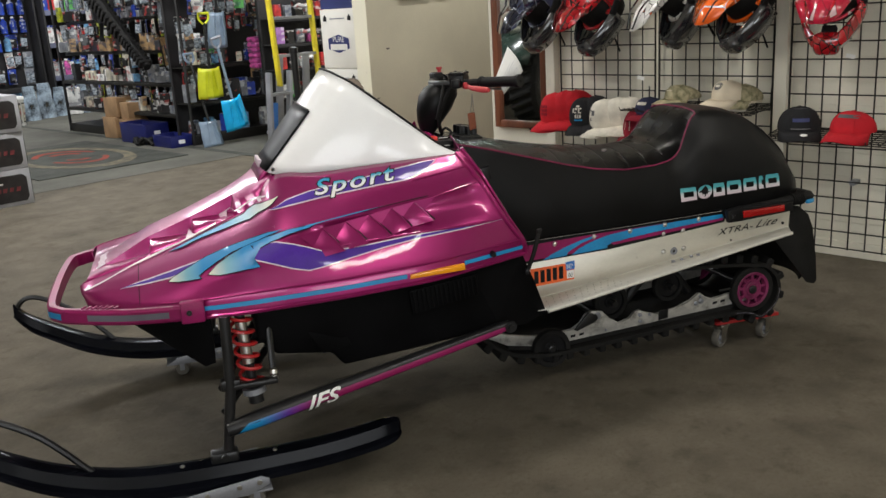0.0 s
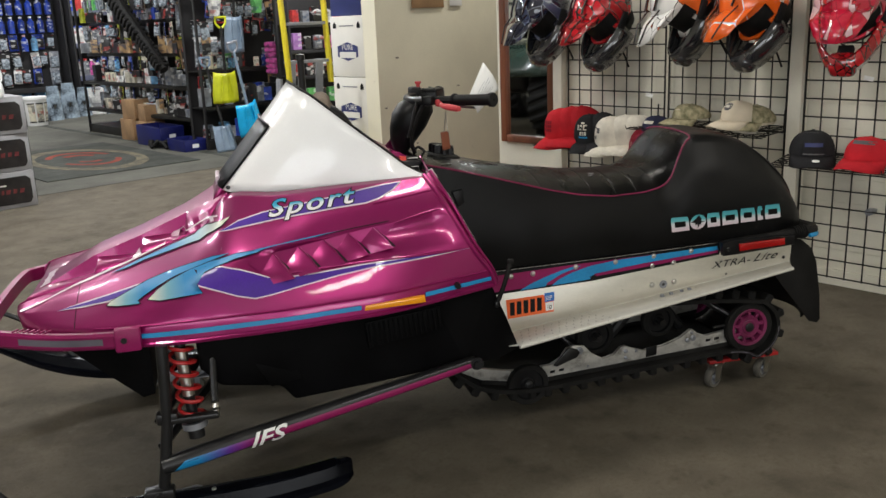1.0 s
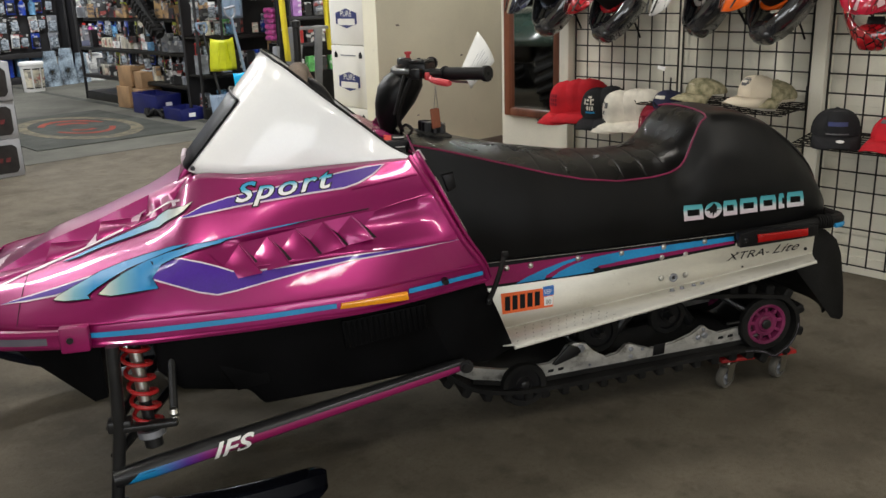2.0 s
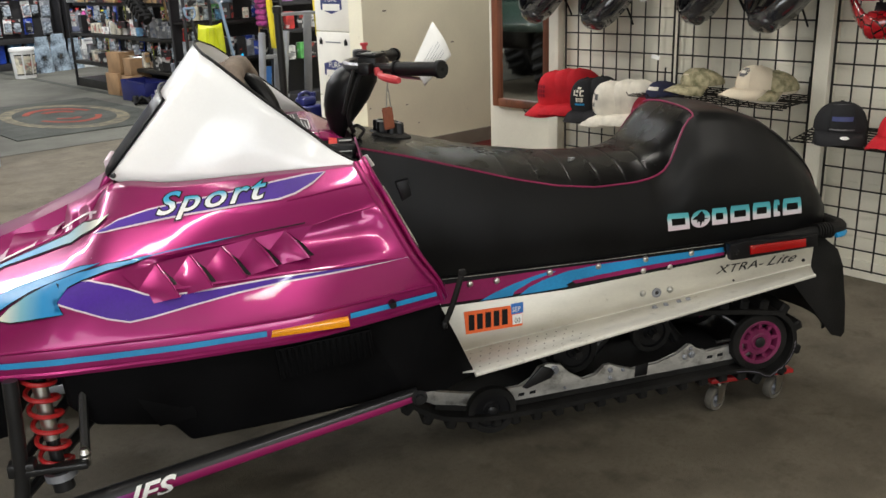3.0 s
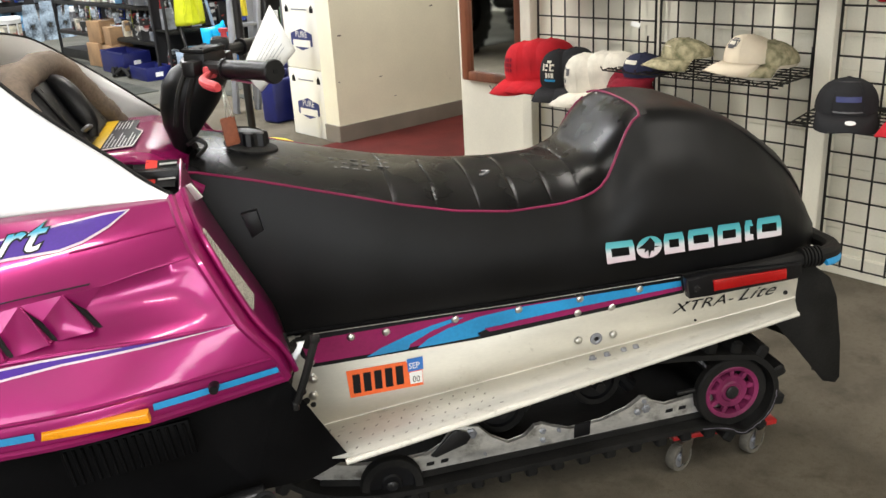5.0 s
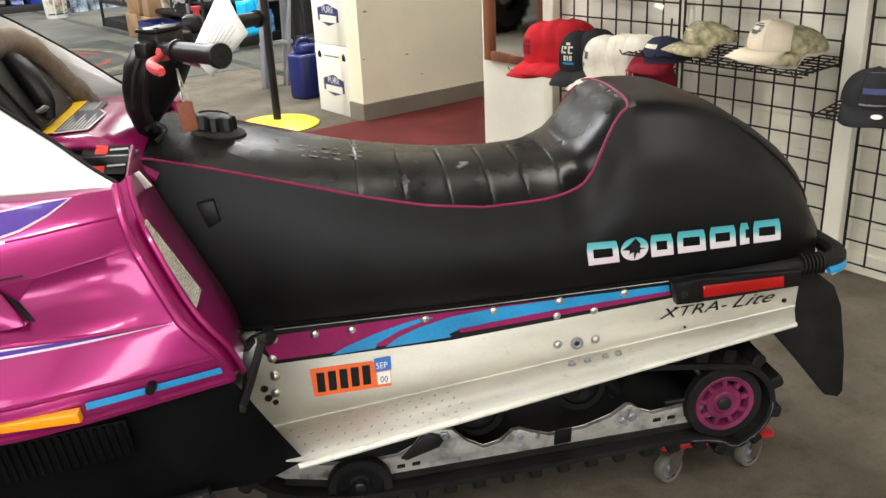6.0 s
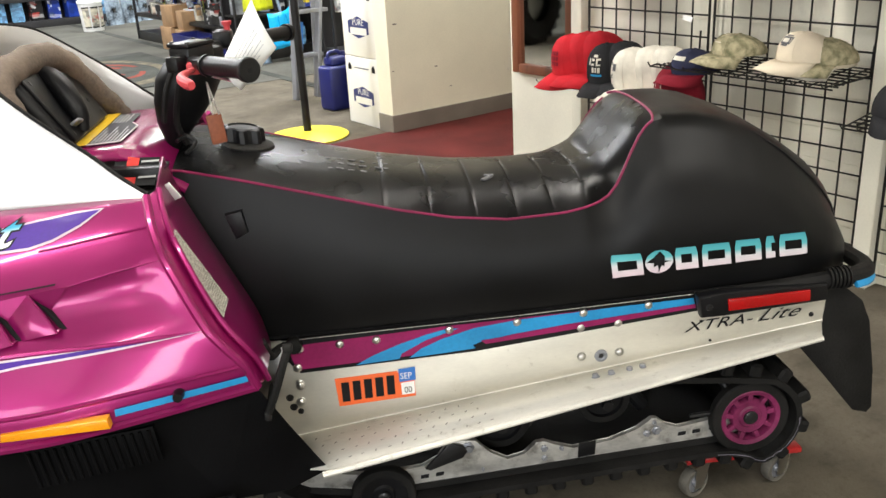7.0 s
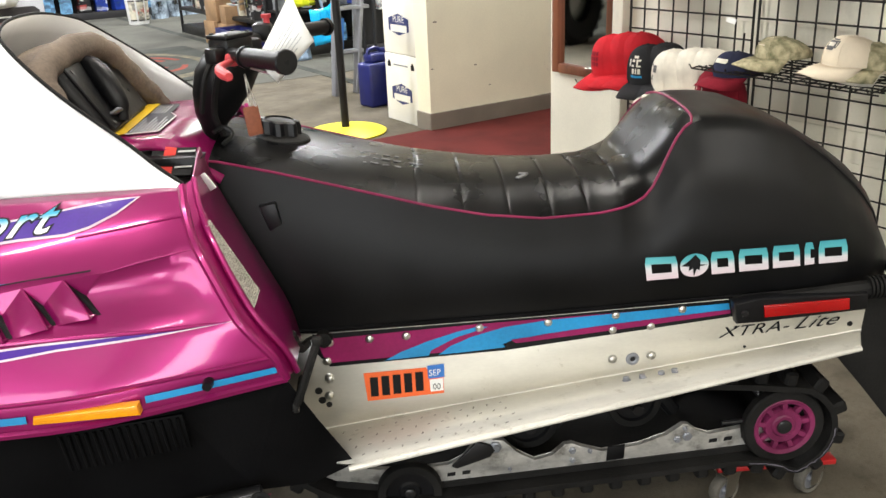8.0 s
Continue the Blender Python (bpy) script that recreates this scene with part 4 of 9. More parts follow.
# step ladder with yellow upper rails
ld = thing("step_ladder", "folding step ladder with yellow rails and grey feet", "ladder", R(2.26, 4.50, 0, 0))
for u0, v0, u1, v1, nm, m_, z0, z1 in ((-0.30, -0.20, -0.24, -0.20, "rail", GREYM, 0.0, 0.78), (-0.14, -0.20, -0.20, -0.20, "rail", YELLOW, 0.66, 2.0), (-0.13, -0.20, -0.03, -0.20, "rail", GREYM, 0.0, 0.78), (0.265, -0.20, 0.215, -0.20, "rail", YELLOW, 0.72, 2.0),
                                       (0.16, 0.32, 0.08, 0.08, "rear_rail", GREYM, 0.0, 0.9), (0.46, 0.32, 0.36, 0.08, "rear_rail", GREYM, 0.0, 0.9)):
    b = BM()
    p0, p1 = Vector((u0, v0, z0)), Vector((u1, v1, z1))
    d = (p1 - p0)
    m = Matrix.Translation((p0 + p1) / 2) @ d.to_track_quat("Z", "Y").to_matrix().to_4x4()
    box(b, (0, 0, 0), (0.062 if m_ is GREYM else 0.05, 0.026, d.length), m, 0.003)
    part(nm, b, m_, ld)
for z in (0.30, 0.60, 0.90, 1.2, 1.5):
    b = BM()
    box(b, (-0.225 + 0.17 * z, -0.19, z) if z < 0.7 else (0.05, -0.19, z), (0.20 + 0.1 * z, 0.075, 0.024) if z < 0.7 else (0.42, 0.06, 0.024), None, 0.003)
    part("step", b, GREYM, ld)
b = BM()
box(b, (-0.272, -0.220, 0.40), (0.045, 0.004, 0.22), pose(0, 0, 0, 0, 6, 0))
part("maker_label", b, BLUEST, ld)


# ---- stacked battery boxes with a helmet on top ----
BOXG = mat("grey_box_print", (0.30, 0.30, 0.31), 0.5, var=0.1, scale=5, bump=0.05)
DULLRED = mat("dull_red_print", (0.20, 0.035, 0.04), 0.5, var=0.2, scale=30, bump=0.02)
BOXB = mat("black_box_print", (0.02, 0.018, 0.018), 0.35, var=0.3, scale=12, bump=0.05)
for i, (du, tw) in enumerate(((0.0, 0), (-0.005, 3), (0.01, -2))):
    c = thing("battery_box", "grey and black printed product box in a stack", "box", R(0.045 + du, 5.00, 0.262 * i, tw), "stacked product boxes")
    b = BM()
    box(b, (0, 0, 0.131), (0.36, 0.34, 0.260), None, 0.006)
    part("box_body", b, BOXG, c)
    b = BM()
    prism(b, [(-0.14, 0.03), (0.13, 0.03), (0.15, 0.06), (0.15, 0.20), (0.12, 0.225), (-0.14, 0.225)], -0.1722, -0.1705)
    part("front_panel", b, BOXB, c)
    b = BM()
    prism(b, [(-0.17, 0.03), (-0.03, 0.03), (0.165, 0.03), (0.165, 0.225), (-0.17, 0.225)], -0.0006, 0.0006)
    bmesh.ops.transform(b, matrix=pose(0.1805, 0, 0, 0, 0, 90), verts=b.verts)
    part("side_panel", b, BOXB, c)
    for k, (x, w) in enumerate(((-0.03, 0.04), (0.02, 0.035), (0.065, 0.04), (-0.10, 0.035), (-0.06, 0.025))):
        b = poly_bm([(x, 0.108), (x + w * 0.7, 0.108), (x + w * 0.72, 0.114), (x + w * 0.2, 0.116), (x + w * 0.3, 0.132), (x + w * 0.85, 0.132), (x + w * 0.9, 0.138), (x + w * 0.15, 0.138)])
        for v in b.verts:
            v.co.y = -0.1735
        part("print_bar", b, DULLRED, c)
    b = poly_bm([(-0.09, 0.165), (-0.02, 0.165), (-0.02, 0.175), (-0.09, 0.175)])
    for v in b.verts:
        v.co.y = -0.1735
    part("print_bar", b, WHITEL, c)
hm = helmet(0.03, 4.98, 0.925, 250, HELM["plainwhite"], HELM["plainwhite"], "glossy white helmet resting on stacked boxes", 0)


# ---- product shelving ----
def bottle_mesh(r, h, material, capm):
    b = BM()
    lathe(b, [(0, 0), (r, 0), (r, h * 0.68), (r * 0.42, h * 0.82), (r * 0.42, h * 0.9), (r * 0.48, h * 0.9), (r * 0.48, h), (0, h)], 12)
    me = mesh_from("bottle", b, material)
    me.materials.append(capm)
    for p in me.polygons:
        if p.center.z > h * 0.86:
            p.material_index = 1
        elif h * 0.2 < p.center.z < h * 0.5 and material is not PROD["white"]:
            p.material_index = 0
    return me


def pack_mesh(w, d, h, material):
    b = BM()
    box(b, (0, 0, h / 2), (w, d, h), None, min(w, d, h) * 0.06, 1)
    return mesh_from("package", b, material)


def blister_mesh(w, h, card, front):
    b = BM()
    box(b, (0, 0, -h / 2), (w, 0.004, h), None, 0.001, 1)
    me0 = len(b.faces)
    box(b, (0, -0.016, -h * 0.58), (w * 0.8, 0.028, h * 0.6), None, 0.008, 2)
    lathe(b, [(0, -0.035), (0.003, -0.035), (0.003, 0.01), (0, 0.01)], 6, pose(0, 0, -0.008, 90, 0, 0))
    me = mesh_from("blister_pack", b, card)
    me.materials.append(front)
    for p in me.polygons:
        if p.center.y < -0.004:
            p.material_index = 1
    return me


rnd = random.Random(5)
BOT = {k: bottle_mesh(0.048, 0.235, PROD[k], PROD[c]) for k, c in (("blue", "white"), ("white", "blue"), ("grey", "red"), ("pink", "white"), ("green", "black"), ("red", "white"), ("black", "yellow"), ("ltblue", "blue"), ("purple", "black"))}
CAN = {k: pack_mesh(0.10, 0.08, 0.17, PROD[k]) for k in PROD}
BLI = {k: blister_mesh(0.13, 0.24, PROD[k], CLEARP if k in ("white", "grey", "ltblue", "black") else PROD["black"]) for k in PROD}
NAMES = {"bottle": "bottle", "package": "package", "blister_pack": "hanging package"}
COLW = dict(blue="blue", white="white", grey="grey", black="black", pink="pink", red="red", green="green", lime="lime green", yellow="yellow", tan="tan", ltblue="light blue", purple="purple", cream="cream")


def put(me, name, col, m, where, s=1.0):
    o = new(name, me)
    o.matrix_world = m @ Matrix.Diagonal((s, s, s, 1))
    return tagged(o, f"{COLW[col]} {NAMES[name]} {where}", name.replace("_", " "), "shop goods")


def gondola(name, label, at, L, H, levels, depth, backm, frontm, post=0.03, thick=0.03, rail=0.075):
    """A shelf unit along x, its face to -y."""
    g = thing(name, label, "shelf unit", at, "shelf units")
    b = BM()
    box(b, (L / 2, depth + 0.015, H / 2), (L, 0.03, H), None, 0.003)
    part("back_panel", b, backm, g)
    for x in (0.0, L):
        for y0, y1 in (((0.0, depth),) if rail > 0.05 else ((0.0, 0.03), (depth - 0.03, depth))):
            b = BM()
            box(b, (x, (y0 + y1) / 2, H / 2), (post, y1 - y0, H), None, 0.003)
            part("end_post", b, backm, g)
    for z, dp in levels:
        b = BM()
        box(b, (L / 2, depth - dp / 2, z - thick / 2), (L - 0.01, dp, thick), None, 0.003)
        sf = part("shelf_board", b, frontm, g)
        b = BM()
        box(b, (L / 2, depth - dp - 0.006, z - 0.022), (L - 0.01, 0.012, rail), None, 0.003)
        part("price_rail", b, frontm, g)
    b = BM()
    box(b, (L / 2, depth * 0.5, 0.05), (L - 0.02, depth * 0.96, 0.10), None, 0.003)
    part("base_deck", b, frontm, g)
    return g


# far gondola with bottles, left part pegged, right part shelved
A0 = R(3.36, 11.78)
gondola("shelf_unit", "slate grey metal shelf unit stocked with bottles", A0, 0.78, 2.0, [(0.55, 0.42), (1.03, 0.42), (1.50, 0.42)], 0.45, DARKW, SHELFM)
row_cols = [["white", "grey", "pink", "white", "ltblue", "black", "ltblue", "ltblue"], ["white", "white", "cream", "grey", "grey", "red", "red", "ltblue"], ["blue", "red", "white", "green", "green", "green", "white", "blue"]]
for z, cols in zip((0.55, 1.03, 1.50), row_cols):
    for i, k in enumerate(cols):
        for q in range(2):
            nm, me = ("bottle", BOT[k]) if k in BOT else ("package", CAN[k])
            put(me, nm, k, A0 @ pose(0.06 + 0.092 * i, 0.08 + 0.14 * q, z + 0.001, 0, 0, rnd.uniform(-20, 20)), "on the metal shelf", rnd.uniform(0.9, 1.15))
for i in range(6):
    k = ("ltblue", "white", "blue", "grey", "white", "blue")[i]
    put(CAN[k], "package", k, A0 @ pose(0.08 + 0.125 * i, -0.02, 0.101, 0, 0, rnd.uniform(-15, 15)), "on the base deck of the shelf", 1.7)
A1 = R(-0.4, 11.95)
gondola("pegboard_unit", "dark pegboard unit hung with packages and bottles", A1, 3.70, 2.1, [(0.42, 0.3)], 0.30, DARKW, DARKW)
for r_, z in enumerate((1.98, 1.72, 1.46, 1.20, 0.94, 0.70)):
    for i in range(26):
        x = 0.12 + 0.138 * i + rnd.uniform(-0.02, 0.02)
        if x > 2.1 and z > 1.4:
            put(BOT["blue"], "bottle", "blue", A1 @ pose(0.12 + 0.138 * i, 0.20, z - 0.24, 0, 0, rnd.uniform(-30, 30)), "hanging on the pegboard", 1.0)
            continue
        if rnd.random() < 0.10:
            continue
        k = rnd.choice(["blue", "blue", "blue", "black", "grey", "white", "ltblue", "grey"] if z > 1.1 else ["grey", "black", "white", "blue", "ltblue", "black"])
        if z > 1.1 and rnd.random() < 0.55 and k in BOT:
            put(BOT[k], "bottle", k, A1 @ pose(x, 0.20, z - 0.24, 0, 0, rnd.uniform(-30, 30)), "hanging on the pegboard", 1.0)
        else:
            put(BLI[k], "blister_pack", k, A1 @ pose(x, 0.255, z, rnd.uniform(-4, 4), rnd.uniform(-4, 4), 0), "hanging on the pegboard", rnd.uniform(0.85, 1.1))
for i in range(15):
    k = rnd.choice(["ltblue", "white", "grey", "black", "blue", "ltblue"])
    put(CAN[k], "package", k, A1 @ pose(0.2 + 0.235 * i, 0.10, 0.101, 0, 0, rnd.uniform(-15, 15)), "on the base deck", 1.6)
BAG = mat("clear_bag_film", (0.26, 0.33, 0.40), 0.2, var=0.5, scale=7, fine=60, bump=0.2, coat=0.7)
for i, (u, v, w0, h0) in enumerate(((2.72, 11.20, 0.12, 0.48), (2.98, 11.32, 0.13, 0.50), (3.22, 11.40, 0.11, 0.42), (3.62, 11.46, 0.12, 0.46))):
    b = BM()
    rows = []
    for q in range(9):
        t = q / 8
        w = w0 * (1 - 0.30 * t) * (1 - 0.25 * max(0, t - 0.75))
        rows.append([Vector((w * math.cos(a) * (1 + 0.07 * math.sin(5 * a + q + i)), w * 0.5 * math.sin(a) * (1 - 0.6 * t), h0 * t)) for a in [2 * math.pi * k / 20 for k in range(21)]])
    grid_faces(b, rows)
    b.faces.new([b.verts.new(p) for p in rows[-1][:-1]])
    bmesh.ops.remove_doubles(b, verts=b.verts, dist=0.0005)
    solo("plastic_bag", b, BAG, "clear plastic bag of parts standing by shelf", "bag", R(u, v, 0.005), "shop goods")
put(CAN["white"], "package", "white", R(3.43, 11.44, 0.005, -20), "standing on the floor by the shelf", 2.3)
pail = thing("plastic_pail", "white plastic pail with a printed label on the floor", "pail", R(2.31, 10.75, 0.005))
b = BM()
lathe(b, [(0, 0), (0.128, 0), (0.148, 0.34), (0.156, 0.345), (0.156, 0.375), (0.150, 0.385), (0, 0.388)], 28)
part("pail_body", b, WHITEL, pail)
for a0 in (-150, -105, -60):
    b = BM()
    rw = [[Vector(((0.131 + 0.058 * z) * math.cos(radians(a0 + 36 * k / 6)) * 1.01, (0.131 + 0.058 * z) * math.sin(radians(a0 + 36 * k / 6)) * 1.01, z)) for k in range(7)] for z in (0.06, 0.29)]
    grid_faces(b, rw)
    part("pail_label", b, PROD["cream"], pail)
    for z0, z1 in ((0.045, 0.06), (0.29, 0.305)):
        b = BM()
        rw = [[Vector(((0.131 + 0.058 * z) * math.cos(radians(a0 - 1 + 38 * k / 6)) * 1.012, (0.131 + 0.058 * z) * math.sin(radians(a0 - 1 + 38 * k / 6)) * 1.012, z)) for k in range(7)] for z in (z0, z1)]
        grid_faces(b, rw)
        part("label_band", b, INK, pail)

# near gondola: wire shelves on the long side, hung goods on the end
A2 = R(2.41, 9.25, 0, -90)
gondola("wire_shelf_unit", "black wire shelf unit crowded with boxes and parts", A2, 2.66, 1.9, [(0.30, 0.5), (0.62, 0.5), (0.95, 0.42), (1.30, 0.35)], 0.52, DARKW, WIRE, 0.02, 0.012, 0.03)
for z, lo_, hi_, pool in ((0.305, 0.9, 0.24, ["white", "cream", "black", "black", "tan", "cream", "grey", "black"]), (0.625, 0.4, 0.26, ["grey", "black", "white", "ltblue", "black", "black", "cream", "black"]), (0.955, 0.2, 0.28, ["tan", "tan", "black", "tan", "black", "grey", "black"]), (1.305, 0.2, 0.2, ["blue", "blue", "white", "grey", "black", "lime", "black"])):
    x = 0.12 + lo_ * 0.2
    while x < 2.58:
        top_z = z
        s = rnd.uniform(0.55, 1.25)
        while top_z + 0.17 * s < z + hi_:
            k = rnd.choice(pool)
            lie = rnd.random() < 0.45
            m = A2 @ pose(x, rnd.uniform(0.05, 0.14), top_z, 0, 0, rnd.uniform(-25, 25))
            if lie:
                m = m @ pose(0.085 * s, 0, 0.05 * s, 0, -90, 0)
            put(CAN[k], "package", k, m, "on the wire shelf", s)
            top_z += (0.10 if lie else 0.17) * s + 0.002
            if not lie or rnd.random() < 0.3:
                break
        x += 0.115 * s + rnd.uniform(0.0, 0.02)
for r_, z in enumerate((1.85, 1.60)):
    for i in range(24):
        k = rnd.choice(["blue", "lime", "grey", "black", "tan", "white", "black", "black"])
        put(BLI[k], "blister_pack", k, A2 @ pose(0.1 + 0.104 * i, rnd.uniform(0.04, 0.14), z + rnd.uniform(-0.03, 0.03), 0, rnd.uniform(-8, 8), rnd.uniform(-20, 20)), "hanging on the shelf unit", rnd.uniform(0.6, 1.0))
for z in (1.27, 0.92, 0.59):
    for i in range(20):
        if rnd.random() < 0.2:
            continue
        k = rnd.choice(["black", "grey", "black", "white", "blue", "black", "cream", "lime", "ltblue"])
        put(BLI[k], "blister_pack", k, A2 @ pose(0.15 + 0.122 * i + rnd.uniform(-0.03, 0.03), rnd.uniform(0.02, 0.10), z, 0, rnd.uniform(-10, 10), rnd.uniform(-35, 35)), "hanging from the shelf edge", rnd.uniform(0.45, 0.8))
A3 = R(2.40, 6.26)
gondola("display_end", "black display end hung with tools and goods", A3, 1.12, 1.9, [(0.42, 0.26), (0.78, 0.22)], 0.30, DARKW, WIRE, 0.02, 0.012, 0.03)
for z, y in ((1.80, 0.06), (1.62, 0.10), (1.44, 0.08), (1.26, 0.12), (1.10, 0.10), (0.96, 0.13), (0.74, 0.12)):
    for i in range(13):
        k = rnd.choice(["grey", "black", "white", "tan", "blue", "black", "red", "black", "green", "black"])
        if z < 1.2 and 5 <= i <= 9 or rnd.random() < 0.12:
            continue
        put(BLI[k], "blister_pack", k, A3 @ pose(0.05 + 0.084 * i, y, z + rnd.uniform(-0.02, 0.02), 0, rnd.uniform(-8, 8), rnd.uniform(-25, 25)), "hanging on the display end", rnd.uniform(0.5, 0.85))
for i in range(8):
    k = rnd.choice(["green", "black", "grey", "black", "blue", "white"])
    put(CAN[k], "package", k, A3 @ pose(0.08 + 0.13 * i, 0.13, 0.425, 0, 0, rnd.uniform(-20, 20)), "on the display end shelf", rnd.uniform(0.9, 1.2))
for i in range(30):
    k = rnd.choice(["grey", "black", "white", "black", "blue", "cream", "black", "ltblue", "red"])
    s = rnd.uniform(0.5, 1.1)
    z = rnd.choice([0.101, 0.433, 0.793])
    put(CAN[k], "package", k, A3 @ pose(0.05 + 0.035 * i, rnd.uniform(0.06, 0.2), z, 0, 0, rnd.uniform(-40, 40)), "on the display end shelf", s)
for i in range(14):
    k = rnd.choice(["black", "grey", "black", "blue", "tan", "black"])
    put(BLI[k], "blister_pack", k, R(2.45 + 0.10 * (i % 5), 6.60 + 0.02 * (i // 5), 1.75 - 0.33 * (i // 5)) @ pose(0, 0, 0, 0, rnd.uniform(-8, 8), 0), "hanging on the end of shelf", rnd.uniform(0.8, 1.2))
for i in range(6):
    b = BM()
    box(b, (0, 0, 0.026), (0.25, 0.16, 0.052), None, 0.020, 3)
    solo("folded_towel", b, PROD["pink"], "folded pink towel in a stack", "towel", R(3.22, 6.12, 0.715 + 0.053 * i, rnd.uniform(-3, 3)), "folded towels")
# cardboard boxes and blue bins at the foot of the long side
for u, v, z, s, tw in ((2.43, 7.92, 0.005, 0.26, 4), (2.45, 7.62, 0.005, 0.24, -6), (2.44, 7.88, 0.24, 0.24, 8), (2.46, 7.62, 0.222, 0.20, -4)):
    c = thing("cardboard_box", "brown cardboard box beside the shelf unit", "box", R(u, v, z, tw), "cardboard boxes")
    b = BM()
    box(b, (0, 0, s * 0.45), (s, s * 1.05, s * 0.9), None, 0.004)
    part("box_body", b, CARTONB, c)
    b = BM()
    box(b, (0, 0, s * 0.901), (s * 0.14, s * 1.05, 0.002))
    part("tape", b, CLEARP, c)
for u, v, w, d, h in ((2.34, 7.18, 0.26, 0.56, 0.20), (2.30, 6.52, 0.24, 0.36, 0.11)):
    c = thing("storage_bin", "deep blue plastic storage bin on the floor", "bin", R(u, v, 0.005))
    b = BM()
    for cc, ss in (((0, 0, 0.006), (w, d, 0.012)), ((-w / 2, 0, h / 2), (0.008, d, h)), ((w / 2, 0, h / 2), (0.008, d, h)), ((0, -d / 2, h / 2), (w, 0.008, h)), ((0, d / 2, h / 2), (w, 0.008, h))):
        box(b, cc, ss, None, 0.002)
    part("bin_body", b, BLUEJUG, c)
    b = BM()
    tube(b, [(-w / 2, -d / 2, h), (w / 2, -d / 2, h), (w / 2, d / 2, h), (-w / 2, d / 2, h)], 0.008, 6, True)
    part("bin_rim", b, BLUEJUG, c)
    b = poly_bm([(-0.04, h * 0.3), (0.03, h * 0.3), (0.03, h * 0.65), (-0.04, h * 0.65)])
    for v_ in b.verts:
        v_.co.y = -d / 2 - 0.006
    part("bin_label", b, WHITEL, c)
b = BM()
for i in range(26):
    a = rnd.uniform(0, 6.28)
    x, y = rnd.uniform(-0.12, 0.12), rnd.uniform(-0.16, 0.16)
    tube(b, smooth_line([(x, y, 0.02), (x + 0.08 * math.cos(a), y + 0.08 * math.sin(a), 0.07), (x + 0.14 * math.cos(a + 0.6), y + 0.14 * math.sin(a + 0.6), 0.02)], 4), 0.016, 6)
solo("coiled_straps", b, RUBBER, "heap of coiled black straps on the floor", "straps", R(2.30, 6.88, 0.005))


# ---- snow shovels ----
def shovel(u, v, z, turn, lean, blade_m, shaft_m, label, L=0.75, w=0.26, h=0.34, grip_m=None, tip=0.0):
    s = thing("snow_shovel", label, "shovel", R(u, v, z, turn) @ pose(0, 0, 0, lean, tip, 0), "snow shovels")
    b = BM()
    rows = []
    for i in range(9):
        t = i / 8
        ww = w / 2 * (1 - 0.16 * (1 - t) ** 2)
        rows.append([Vector((ww * k / 4, -0.045 * (1 - (k / 4) ** 2) - 0.006 * math.cos(k * math.pi), h * (1 - t) + 0.016 * abs(k / 4) ** 3 * (1 if i == 0 else 0))) for k in range(-4, 5)])
    grid_faces(b, rows)
    bl_ = part("blade", b, blade_m, s)
    bl_.modifiers.new("thick", "SOLIDIFY").thickness = 0.006
    for x in (-0.06, 0.06):
        b = BM()
        tube(b, [(x * 0.6, -0.045, h * 0.92), (x, -0.048, h * 0.3)], 0.008, 6)
        part("blade_rib", b, blade_m, bl_)
    b = BM()
    tube(b, [(0, -0.03, h * 0.75), (0, 0, h + L)], 0.014, 10)
    part("shaft", b, shaft_m, s)
    b = BM()
    tube(b, smooth_line([(-0.055, 0, h + L + 0.09), (-0.05, 0, h + L + 0.03), (0, 0, h + L - 0.01), (0.05, 0, h + L + 0.03), (0.055, 0, h + L + 0.09)], 4), 0.011, 8)
    cyl(b, (-0.058, 0, h + L + 0.09), (0.058, 0, h + L + 0.09), 0.013, seg=10)
    part("d_grip", b, grip_m or blade_m, s)
    return s


shovel(2.56, 6.12, 0.47, 0, 3, LIME, DKSTEEL, "lime yellow snow shovel hanging on the display", 0.44, 0.285, 0.29)
shovel(2.75, 6.00, 0.15, 4, 3, BLUEC, GREYBL, "bright blue snow shovel hanging on the display", 0.52, 0.285, 0.31, GREYM, -11)
shovel(2.48, 6.04, 0.0, 8, -14, GREYBL, DKSTEEL, "grey-blue snow shovel leaning on the display", 0.6, 0.25, 0.25)
shovel(2.72, 6.14, 0.95, 10, 4, GREYBL, DKSTEEL, "grey-blue snow shovel hanging high on display", 0.45, 0.25, 0.34)
# long black track section leaning across the aisle end
roll = thing("rubber_track_section", "black rubber track section leaning on shelf unit", "track", ROOM)
pts = [Vector((2.20, 8.10, 1.95)), Vector((2.22, 7.60, 1.50)), Vector((2.23, 7.10, 1.10)), Vector((2.24, 6.72, 0.80))]
for i, (p, q) in enumerate(zip(pts, pts[1:])):
    for k in range(9):
        c = p.lerp(q, k / 9)
        m = Matrix.Translation(c) @ (q - p).to_track_quat("Y", "Z").to_matrix().to_4x4()
        b = BM()
        box(b, (0, 0, 0), (0.19 - 0.026 * i, 0.04, 0.125 - 0.020 * i), m, 0.006, 1)
        part("lug", b, RUBBER, roll)
b = BM()
tube(b, pts, [0.09, 0.075, 0.06, 0.04], 8)
part("belt", b, RUBBER, roll)

